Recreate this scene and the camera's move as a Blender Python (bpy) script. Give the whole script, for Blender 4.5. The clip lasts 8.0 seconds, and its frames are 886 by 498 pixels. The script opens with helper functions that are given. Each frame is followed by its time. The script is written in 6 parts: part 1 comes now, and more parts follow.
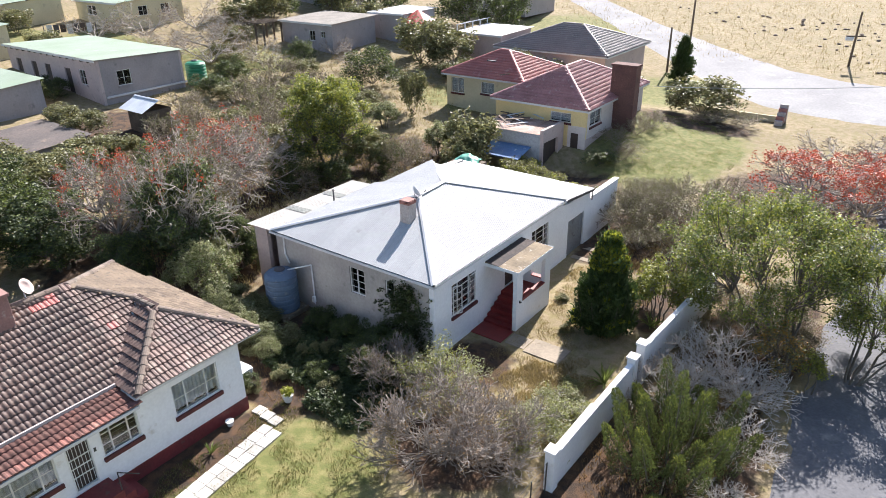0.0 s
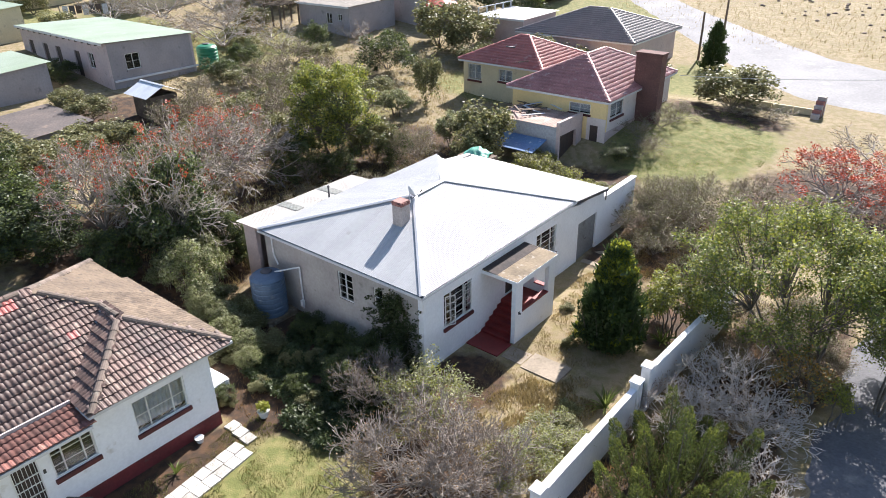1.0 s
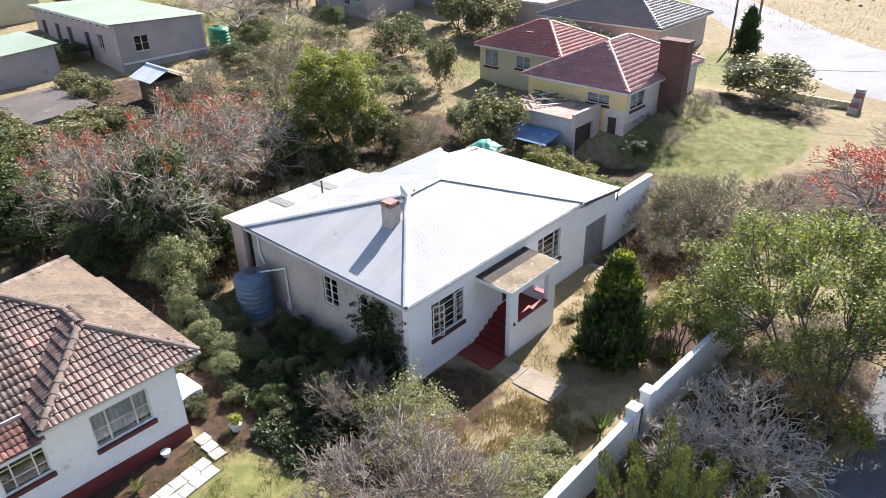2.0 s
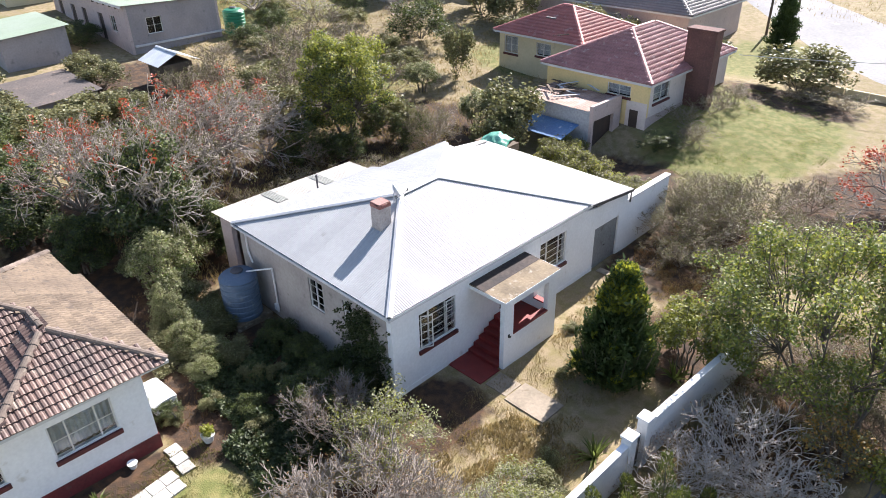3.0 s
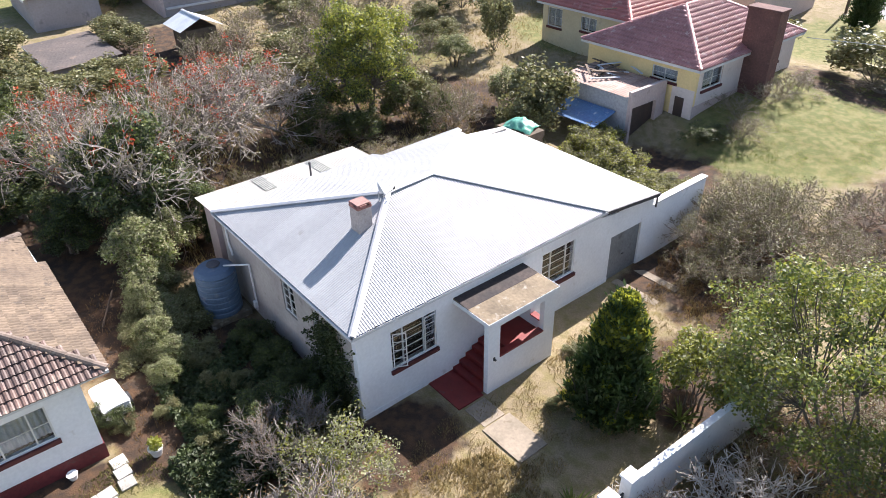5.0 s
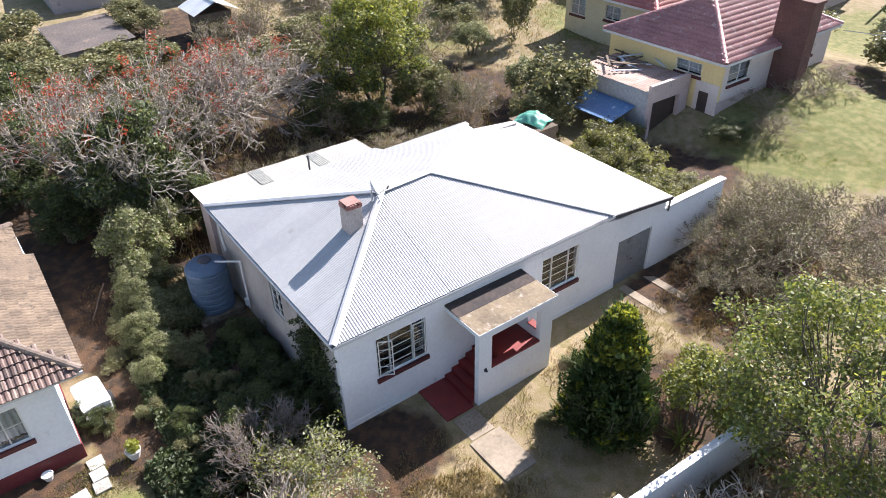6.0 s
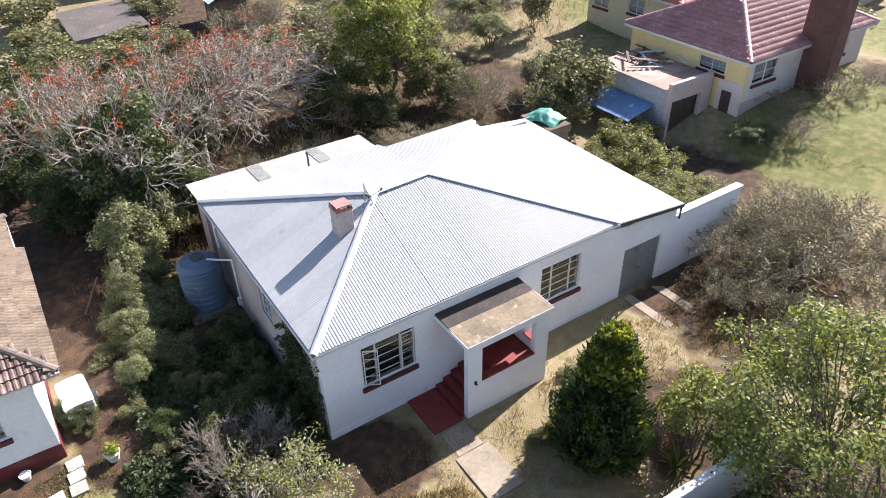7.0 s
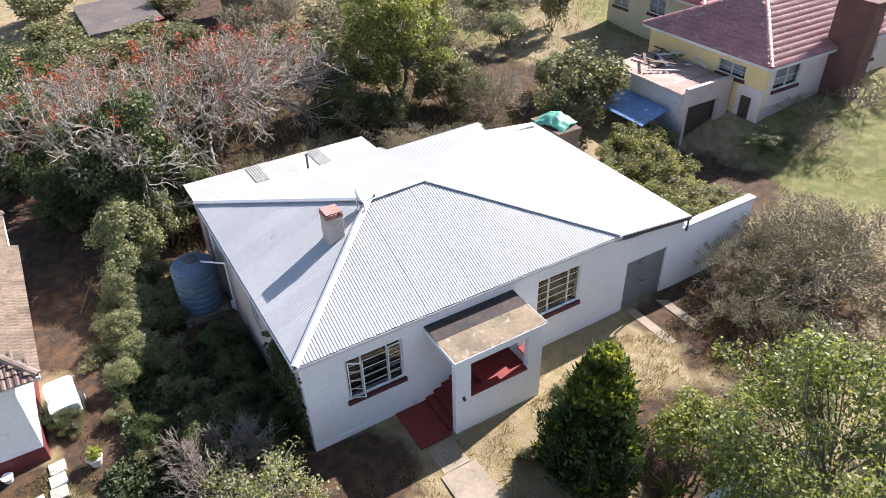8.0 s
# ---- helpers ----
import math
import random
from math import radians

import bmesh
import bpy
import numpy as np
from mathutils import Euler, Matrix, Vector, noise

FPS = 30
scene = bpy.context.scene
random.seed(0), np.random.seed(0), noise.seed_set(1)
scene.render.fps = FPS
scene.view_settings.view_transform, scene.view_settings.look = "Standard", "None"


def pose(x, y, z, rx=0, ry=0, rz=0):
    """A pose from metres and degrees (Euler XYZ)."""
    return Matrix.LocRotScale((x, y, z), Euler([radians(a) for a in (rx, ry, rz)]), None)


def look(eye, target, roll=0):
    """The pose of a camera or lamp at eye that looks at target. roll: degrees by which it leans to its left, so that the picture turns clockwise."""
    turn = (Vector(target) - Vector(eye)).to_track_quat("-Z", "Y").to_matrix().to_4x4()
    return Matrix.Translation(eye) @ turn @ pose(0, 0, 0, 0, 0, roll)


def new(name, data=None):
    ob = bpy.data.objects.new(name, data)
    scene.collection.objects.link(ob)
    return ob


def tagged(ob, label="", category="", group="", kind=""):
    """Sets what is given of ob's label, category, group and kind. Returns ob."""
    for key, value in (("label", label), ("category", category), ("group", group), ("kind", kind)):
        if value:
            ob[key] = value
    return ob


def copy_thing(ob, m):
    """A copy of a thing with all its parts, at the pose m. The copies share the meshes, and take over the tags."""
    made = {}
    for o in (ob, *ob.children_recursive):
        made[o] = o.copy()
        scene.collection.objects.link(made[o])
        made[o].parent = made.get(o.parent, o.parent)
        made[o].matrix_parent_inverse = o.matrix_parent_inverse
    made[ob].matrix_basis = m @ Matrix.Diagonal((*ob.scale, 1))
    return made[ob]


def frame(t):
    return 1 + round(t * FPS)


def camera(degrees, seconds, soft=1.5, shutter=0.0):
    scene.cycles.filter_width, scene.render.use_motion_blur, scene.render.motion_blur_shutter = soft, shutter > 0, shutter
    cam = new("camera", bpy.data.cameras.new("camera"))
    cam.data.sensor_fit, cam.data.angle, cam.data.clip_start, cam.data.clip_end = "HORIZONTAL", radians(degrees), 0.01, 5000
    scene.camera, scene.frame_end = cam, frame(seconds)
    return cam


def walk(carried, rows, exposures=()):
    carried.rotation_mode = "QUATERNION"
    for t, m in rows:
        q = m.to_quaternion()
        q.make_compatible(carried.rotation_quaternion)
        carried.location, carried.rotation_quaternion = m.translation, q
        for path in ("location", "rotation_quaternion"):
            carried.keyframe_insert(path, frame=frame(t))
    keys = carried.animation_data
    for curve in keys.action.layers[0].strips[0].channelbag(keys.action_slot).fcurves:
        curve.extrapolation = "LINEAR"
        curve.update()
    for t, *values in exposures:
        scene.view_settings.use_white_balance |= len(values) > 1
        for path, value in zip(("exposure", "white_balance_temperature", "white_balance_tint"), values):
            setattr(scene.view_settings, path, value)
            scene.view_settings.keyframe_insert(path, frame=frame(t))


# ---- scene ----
cam = camera(65.2, 8.0, soft=0.9)
PATH = [
    (0, (0.284, -0.831, 17.437), (-0.802, 0.608, 16.572), -1.1),
    (0.5, (0.192, 0.612, 17.418), (-0.922, 2.017, 16.53), -1.1),
    (1, (0.05, 2.025, 17.349), (-1.092, 3.392, 16.44), -1.2),
    (1.5, (-0.05, 3.361, 17.338), (-1.216, 4.691, 16.405), -1.2),
    (3, (-0.393, 7.043, 17.16), (-1.632, 8.256, 16.164), -1.3),
    (3.5, (-0.535, 8.149, 17.113), (-1.794, 9.322, 16.094), -1.2),
    (4, (-0.653, 9.214, 17.072), (-1.933, 10.345, 16.031), -1.3),
    (4.5, (-0.782, 10.192, 17.06), (-2.081, 11.282, 16.0), -1.3),
    (6, (-1.156, 12.844, 16.988), (-2.506, 13.809, 15.871), -1.4),
    (6.5, (-1.267, 13.634, 16.967), (-2.632, 14.56, 15.836), -1.5),
    (7, (-1.394, 14.361, 16.952), (-2.773, 15.249, 15.808), -1.4),
    (7.5, (-1.489, 15.028, 16.976), (-2.882, 15.883, 15.823), -1.4),
    (8, (-1.518, 15.659, 16.988), (-2.928, 16.48, 15.831), -1.5),
]
walk(cam, [(t, look(eye, target, roll)) for t, eye, target, roll in PATH], exposures=[(0, 1.02, 6500, 11), (4, 1.12, 6500, 13), (8, 1.07, 6500, 14)])

# ---- light: clear winter day, sun in front of the camera ----
SUN_WAY = Vector((-0.16, 0.755, 0.636)).normalized()
world = bpy.data.worlds.new("sky")
scene.world = world
world.use_nodes = True
wn = world.node_tree
sky = wn.nodes.new("ShaderNodeTexSky")
sky.sky_type = "NISHITA"
sky.sun_disc = False
sky.sun_elevation = math.asin(SUN_WAY.z)
sky.sun_rotation = math.atan2(SUN_WAY.x, SUN_WAY.y)
wn.links.new(sky.outputs[0], wn.nodes["Background"].inputs[0])
wn.nodes["Background"].inputs[1].default_value = 0.112
sun = new("sun", bpy.data.lights.new("sun", "SUN"))
sun.data.energy = 6.6
sun.data.angle = radians(0.5)
sun.data.color = (1.0, 0.955, 0.925)
sun.matrix_world = look((0, 0, 60), Vector((0, 0, 60)) - SUN_WAY)

# ---- materials ----
def mix_col(nt, fac, a, b, blend="MIX"):
    n = nt.nodes.new("ShaderNodeMix")
    n.data_type, n.blend_type = "RGBA", blend
    for k, v in ((0, fac), (6, a), (7, b)):
        if isinstance(v, (int, float, tuple)):
            n.inputs[k].default_value = (*v, 1) if isinstance(v, tuple) else v
        else:
            nt.links.new(v, n.inputs[k])
    return n.outputs[2]


def noise_fac(nt, vec, scale, lo=0.35, hi=0.65, detail=4.0):
    n = nt.nodes.new("ShaderNodeTexNoise")
    n.inputs["Scale"].default_value, n.inputs["Detail"].default_value = scale, detail
    nt.links.new(vec, n.inputs["Vector"])
    r = nt.nodes.new("ShaderNodeMapRange")
    r.inputs[1].default_value, r.inputs[2].default_value = lo, hi
    nt.links.new(n.outputs[0], r.inputs[0])
    return r.outputs[0], n.outputs[0]


def surf(name, a, b, c=None, scale=1.2, fine=14.0, rough=0.85, metal=0.0, bump=0.25, spot=0.62, vary=0.0, grain=0.25):
    """A weathered surface: colours a and b in patches, c in stains, with grain and fine relief."""
    m = bpy.data.materials.new(name)
    m.use_nodes = True
    nt = m.node_tree
    bs = nt.nodes["Principled BSDF"]
    pos = nt.nodes.new("ShaderNodeNewGeometry").outputs["Position"]
    f, _ = noise_fac(nt, pos, scale)
    col = mix_col(nt, f, a, b)
    if c:
        f2, _ = noise_fac(nt, pos, scale * 2.7, spot, spot + 0.12, 8.0)
        col = mix_col(nt, f2, col, c)
    f3, raw = noise_fac(nt, pos, fine, 0.25, 0.75, 6.0)
    dark = mix_col(nt, f3, (1 - grain,) * 3, (1 + grain * 0.4,) * 3)
    col = mix_col(nt, 1.0, col, dark, "MULTIPLY")
    if vary:
        rnd = nt.nodes.new("ShaderNodeObjectInfo").outputs["Random"]
        col = mix_col(nt, 1.0, col, mix_col(nt, rnd, (1 - vary,) * 3, (1 + vary * 0.5,) * 3), "MULTIPLY")
    nt.links.new(col, bs.inputs["Base Color"])
    bs.inputs["Roughness"].default_value, bs.inputs["Metallic"].default_value = rough, metal
    if bump:
        bp = nt.nodes.new("ShaderNodeBump")
        bp.inputs["Strength"].default_value, bp.inputs["Distance"].default_value = bump, 0.02
        nt.links.new(raw, bp.inputs["Height"])
        nt.links.new(bp.outputs[0], bs.inputs["Normal"])
    return m


def leaf_mat(name, a, b, glow=0.35, rough=0.52):
    """Leaves: each its own tone between a and b, letting some light through."""
    m = bpy.data.materials.new(name)
    m.use_nodes = True
    nt = m.node_tree
    bs, out = nt.nodes["Principled BSDF"], nt.nodes["Material Output"]
    geo = nt.nodes.new("ShaderNodeNewGeometry")
    f, _ = noise_fac(nt, geo.outputs["Position"], 0.9)
    col = mix_col(nt, geo.outputs["Random Per Island"], a, b)
    col = mix_col(nt, 1.0, col, mix_col(nt, f, (0.72, 0.72, 0.72), (1.12, 1.1, 1.0)), "MULTIPLY")
    nt.links.new(col, bs.inputs["Base Color"])
    bs.inputs["Roughness"].default_value = rough
    tr = nt.nodes.new("ShaderNodeBsdfTranslucent")
    nt.links.new(col, tr.inputs[0])
    mx = nt.nodes.new("ShaderNodeMixShader")
    mx.inputs[0].default_value = glow
    nt.links.new(bs.outputs[0], mx.inputs[1])
    nt.links.new(tr.outputs[0], mx.inputs[2])
    nt.links.new(mx.outputs[0], out.inputs[0])
    return m


WHITE_WALL = surf("white_limewashed_plaster", (0.80, 0.80, 0.81), (0.74, 0.74, 0.755), (0.56, 0.53, 0.49), 0.7, 9, 0.9, bump=0.15, spot=0.66, grain=0.08)
GREY_WALL = surf("patchy_grey_plaster", (0.42, 0.39, 0.36), (0.34, 0.31, 0.29), (0.24, 0.22, 0.20), 0.8, 9, 0.92, bump=0.2, grain=0.15)
ROOF_WHITE = surf("white_painted_roof_iron", (0.40, 0.405, 0.41), (0.35, 0.355, 0.365), (0.28, 0.27, 0.26), 0.5, 6, 0.58, bump=0.05, spot=0.68, vary=0.06, grain=0.08)
ROOF_OLD = surf("aged_cream_roof_iron", (0.46, 0.44, 0.40), (0.38, 0.36, 0.33), (0.28, 0.25, 0.21), 0.9, 8, 0.6, bump=0.1, vary=0.12, grain=0.15)
ROOF_CLEAR = surf("dirty_translucent_sheet", (0.20, 0.21, 0.19), (0.28, 0.28, 0.25), (0.12, 0.12, 0.11), 2, 8, 0.5, bump=0.1)
CAP_WHITE = surf("white_ridge_iron", (0.62, 0.62, 0.63), (0.54, 0.54, 0.55), None, 1, 8, 0.5, bump=0.05, grain=0.08)
DARK_TRIM = surf("dark_gutter_iron", (0.05, 0.05, 0.06), (0.09, 0.08, 0.08), None, 2, 10, 0.6)
RED_PAINT = surf("oxblood_stoep_paint", (0.225, 0.024, 0.020), (0.165, 0.018, 0.017), (0.13, 0.05, 0.045), 1.5, 12, 0.55, bump=0.15, spot=0.64, grain=0.15)
RED_SILL = surf("oxblood_sill_paint", (0.10, 0.017, 0.019), (0.07, 0.014, 0.016), None, 2, 12, 0.6, grain=0.2)
RED_PLINTH = surf("dark_red_plinth_paint", (0.17, 0.024, 0.027), (0.12, 0.02, 0.022), (0.10, 0.05, 0.045), 1.2, 10, 0.7, grain=0.25)
STEEL_WHITE = surf("white_window_steel", (0.72, 0.72, 0.70), (0.62, 0.61, 0.58), None, 3, 20, 0.5, bump=0.05, grain=0.1)
GREY_BAR = surf("grey_bar_steel", (0.22, 0.22, 0.22), (0.16, 0.16, 0.16), None, 3, 20, 0.5, bump=0.05, grain=0.1)
CONCRETE = surf("stained_concrete", (0.25, 0.195, 0.13), (0.16, 0.125, 0.085), (0.33, 0.29, 0.235), 1.4, 9, 0.95, bump=0.4, spot=0.58, grain=0.3)
CHIM_PLASTER = surf("chimney_plaster", (0.50, 0.44, 0.42), (0.40, 0.35, 0.33), (0.28, 0.22, 0.2), 2, 12, 0.9)
CHIM_RED = surf("reddish_chimney_plaster", (0.34, 0.19, 0.165), (0.27, 0.155, 0.135), (0.42, 0.33, 0.29), 1.5, 12, 0.9)
BRICK_RED = surf("red_brick", (0.40, 0.18, 0.15), (0.32, 0.14, 0.12), (0.4, 0.3, 0.27), 3, 20, 0.9, vary=0.15)
GARAGE_DOOR = surf("grey_garage_door", (0.23, 0.235, 0.24), (0.18, 0.185, 0.19), (0.12, 0.115, 0.11), 1, 9, 0.6)
TILE_DARK = surf("weathered_clay_tile", (0.175, 0.108, 0.087), (0.112, 0.073, 0.064), (0.27, 0.20, 0.16), 0.9, 9, 0.62, bump=0.4, spot=0.55, vary=0.35, grain=0.35)
TILE_CAP = surf("lichened_ridge_tile", (0.22, 0.17, 0.14), (0.15, 0.12, 0.10), (0.34, 0.30, 0.24), 1.5, 12, 0.95, bump=0.4, vary=0.3, grain=0.3)
TILE_PORCH = surf("sooty_red_tile", (0.235, 0.10, 0.08), (0.155, 0.075, 0.062), (0.36, 0.22, 0.17), 1.2, 9, 0.9, bump=0.4, vary=0.35, grain=0.35)
TILE_PALE = surf("pale_brown_tile", (0.195, 0.145, 0.102), (0.14, 0.104, 0.076), (0.10, 0.078, 0.062), 1.1, 9, 0.9, bump=0.4, spot=0.58, vary=0.25, grain=0.3)
# red clay made paler and pinker: veiling haze is mixed into this colour
TILE_PINK = surf("hazed_pink_clay_tile", (0.50, 0.235, 0.225), (0.36, 0.16, 0.155), (0.60, 0.42, 0.39), 0.8, 8, 0.5, bump=0.3, spot=0.58, vary=0.25, grain=0.3)
TILE_RED = surf("red_clay_tile", (0.50, 0.17, 0.145), (0.38, 0.125, 0.11), (0.56, 0.33, 0.29), 0.7, 8, 0.5, bump=0.3, spot=0.6, vary=0.25, grain=0.25)
CREAM_WALL = surf("cream_plaster", (0.62, 0.54, 0.36), (0.54, 0.47, 0.31), (0.42, 0.37, 0.27), 0.6, 8, 0.9, grain=0.1)
YELLOW_WALL = surf("yellow_painted_plaster", (0.76, 0.60, 0.30), (0.70, 0.54, 0.27), None, 0.6, 8, 0.9, grain=0.1)
PALE_WALL = surf("chalky_pink_white_plaster", (0.66, 0.58, 0.54), (0.60, 0.53, 0.49), (0.46, 0.40, 0.37), 0.7, 8, 0.9, grain=0.1)
PINK_WALL = surf("pale_pink_plaster", (0.52, 0.42, 0.39), (0.46, 0.37, 0.35), (0.34, 0.28, 0.26), 0.8, 8, 0.9, grain=0.12)
MAUVE_WALL = surf("bare_cement_plaster", (0.36, 0.32, 0.32), (0.30, 0.27, 0.27), (0.22, 0.20, 0.2), 0.6, 7, 0.92, grain=0.12)
GREEN_ROOF = surf("pale_green_roof_iron", (0.235, 0.29, 0.205), (0.275, 0.325, 0.25), (0.33, 0.36, 0.31), 0.3, 5, 0.5, bump=0.05, vary=0.06, grain=0.08)
GREY_ROOF = surf("grey_slate_roof", (0.235, 0.20, 0.19), (0.185, 0.16, 0.155), (0.30, 0.26, 0.24), 0.5, 6, 0.5, vary=0.2, grain=0.2)
RUST_ROOF = surf("rusty_roof_iron", (0.36, 0.23, 0.18), (0.45, 0.33, 0.28), (0.22, 0.11, 0.07), 1.2, 8, 0.8, vary=0.25, grain=0.25)
SHED_ROOF = surf("galvanised_iron", (0.56, 0.59, 0.63), (0.48, 0.51, 0.55), None, 1, 8, 0.45, vary=0.1, grain=0.1)
TANK_BLUE = surf("blue_grey_tank_plastic", (0.10, 0.15, 0.22), (0.08, 0.125, 0.19), (0.20, 0.22, 0.24), 1, 9, 0.5, grain=0.12)
TANK_GREEN = surf("green_tank_plastic", (0.015, 0.20, 0.10), (0.012, 0.16, 0.08), None, 1, 9, 0.45, grain=0.1)
TARP_GREEN = surf("green_tarpaulin", (0.05, 0.30, 0.20), (0.14, 0.38, 0.30), None, 2.5, 9, 0.5)
TARP_BLUE = surf("blue_sheeting", (0.08, 0.17, 0.36), (0.12, 0.24, 0.42), (0.5, 0.55, 0.6), 0.9, 9, 0.5)
PVC = surf("white_plastic_pipe", (0.75, 0.75, 0.74), (0.66, 0.66, 0.66), None, 2, 10, 0.4, bump=0, grain=0.05)
PAVER = surf("pale_paving_slab", (0.66, 0.63, 0.58), (0.54, 0.51, 0.46), (0.36, 0.32, 0.27), 1.5, 11, 0.9, vary=0.5, grain=0.15)
SLAB = surf("worn_cement_slab", (0.31, 0.255, 0.195), (0.24, 0.20, 0.15), (0.18, 0.145, 0.105), 1.2, 9, 0.95, grain=0.2)
BARK = surf("grey_bark", (0.17, 0.145, 0.12), (0.11, 0.09, 0.075), None, 4, 25, 0.95, bump=0.5, grain=0.35)
# pale twig lightened further to stand in for sun under the street tree
TWIG_PALE = surf("sunlit_pale_twig", (0.64, 0.58, 0.52), (0.48, 0.43, 0.385), None, 3, 25, 0.9, bump=0.2, grain=0.25)
TWIG_GREY = surf("grey_brown_twig", (0.33, 0.285, 0.25), (0.22, 0.19, 0.165), None, 3, 25, 0.9, bump=0.2, grain=0.25)
TWIG = surf("pale_dry_twig", (0.43, 0.385, 0.34), (0.30, 0.265, 0.235), None, 3, 25, 0.9, bump=0.2, grain=0.25)
TWIG_DARK = surf("brown_dry_twig", (0.30, 0.245, 0.19), (0.21, 0.17, 0.13), None, 3, 25, 0.9, bump=0.2, grain=0.25)
WOOD_OLD = surf("old_timber", (0.16, 0.115, 0.08), (0.10, 0.075, 0.055), None, 2, 15, 0.9, bump=0.3, grain=0.3)
ASPHALT = surf("old_asphalt", (0.135, 0.135, 0.145), (0.10, 0.10, 0.11), (0.20, 0.19, 0.185), 0.5, 10, 0.92, bump=0.4, spot=0.6, grain=0.25)
GRAVEL = surf("bleached_gravel_road", (0.28, 0.275, 0.275), (0.22, 0.215, 0.22), (0.34, 0.33, 0.32), 0.25, 5, 0.95, bump=0.4, grain=0.2)
ROCK = surf("brown_rock", (0.20, 0.15, 0.12), (0.13, 0.10, 0.085), None, 2, 9, 0.95, bump=0.5, grain=0.3)
DARK_HOLE = surf("unlit_interior", (0.035, 0.032, 0.03), (0.025, 0.024, 0.022), None, 1, 6, 0.95)
DARK_DOOR = surf("dark_brown_door", (0.07, 0.045, 0.035), (0.05, 0.035, 0.03), None, 2, 12, 0.6)
LINEN = surf("pale_curtain", (0.55, 0.56, 0.58), (0.42, 0.43, 0.46), None, 5, 9, 0.95, grain=0.15)
IRON_BLACK = surf("black_iron", (0.03, 0.03, 0.03), (0.05, 0.05, 0.05), None, 3, 15, 0.5)

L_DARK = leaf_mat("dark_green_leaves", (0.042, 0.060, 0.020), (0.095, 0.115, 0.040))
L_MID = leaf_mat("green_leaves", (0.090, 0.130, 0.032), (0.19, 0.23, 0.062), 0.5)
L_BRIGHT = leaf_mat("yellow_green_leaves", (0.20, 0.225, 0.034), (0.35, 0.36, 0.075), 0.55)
L_OLIVE = leaf_mat("olive_leaves", (0.125, 0.128, 0.050), (0.225, 0.210, 0.095))
L_PALE = leaf_mat("silvery_leaves", (0.21, 0.23, 0.11), (0.38, 0.39, 0.22), 0.48)
L_LAWN = leaf_mat("lawn_blades", (0.125, 0.13, 0.038), (0.22, 0.20, 0.070))
L_YARD = leaf_mat("bright_yard_grass", (0.14, 0.19, 0.040), (0.25, 0.28, 0.070))
L_DRY = leaf_mat("dry_straw_leaves", (0.24, 0.18, 0.075), (0.40, 0.31, 0.15))
L_BROWN = leaf_mat("withered_brown_leaves", (0.17, 0.095, 0.040), (0.30, 0.19, 0.085))
L_ORANGE = leaf_mat("autumn_leaves", (0.26, 0.16, 0.03), (0.38, 0.22, 0.05))
L_RED = leaf_mat("scarlet_flowers", (0.52, 0.095, 0.035), (0.36, 0.055, 0.030), 0.3)
L_CONIFER = leaf_mat("cypress_sprays", (0.034, 0.062, 0.018), (0.070, 0.108, 0.028), 0.25)
L_JUNI = leaf_mat("juniper_sprays", (0.055, 0.078, 0.020), (0.115, 0.135, 0.036), 0.3)
L_JTIP = leaf_mat("young_juniper_sprays", (0.14, 0.165, 0.034), (0.22, 0.24, 0.055), 0.4)
L_IVY = leaf_mat("glossy_ivy_leaves", (0.030, 0.050, 0.016), (0.075, 0.10, 0.032), 0.25, 0.6)
L_CTIP = leaf_mat("young_cypress_sprays", (0.24, 0.27, 0.028), (0.38, 0.38, 0.055), 0.5)


def glass_mat():
    m = bpy.data.materials.new("window_glass")
    m.use_nodes = True
    bs = m.node_tree.nodes["Principled BSDF"]
    bs.inputs["Base Color"].default_value = (0.85, 0.88, 0.9, 1)
    bs.inputs["Roughness"].default_value = 0.04
    bs.inputs["Transmission Weight"].default_value = 1.0
    bs.inputs["IOR"].default_value = 1.45
    return m


GLASS = glass_mat()

# ---- building helpers ----
def part(name, bm, material, parent=None, label="", smooth=False):
    me = bpy.data.meshes.new(name)
    if isinstance(bm, bmesh.types.BMesh):
        bm.normal_update()
        bm.to_mesh(me)
        bm.free()
    else:
        verts, faces = bm
        me.from_pydata([tuple(v) for v in verts], [], [tuple(f) for f in faces])
    if material:
        me.materials.append(material)
    if smooth:
        me.polygons.foreach_set("use_smooth", [True] * len(me.polygons))
    ob = new(name, me)
    ob.parent = parent
    return tagged(ob, label) if label else ob


def fast_mesh(name, verts, faces, material):
    """A large mesh from arrays of corners and of equal-sided faces."""
    verts, faces = np.asarray(verts, np.float32), np.asarray(faces, np.int32)
    me = bpy.data.meshes.new(name)
    n, k = faces.shape
    me.vertices.add(len(verts))
    me.vertices.foreach_set("co", verts.ravel())
    me.loops.add(n * k)
    me.loops.foreach_set("vertex_index", faces.ravel())
    me.polygons.add(n)
    me.polygons.foreach_set("loop_start", np.arange(0, n * k, k, dtype=np.int32))
    me.update(calc_edges=True)
    me.validate()
    me.materials.append(material)
    return me


def thing(name, label, category, at=(0, 0, 0), turn=0.0, group="", kind=""):
    e = new(name)
    e.empty_display_size = 0.3
    e.matrix_world = pose(*at, 0, 0, turn)
    return tagged(e, label, category, group, kind)


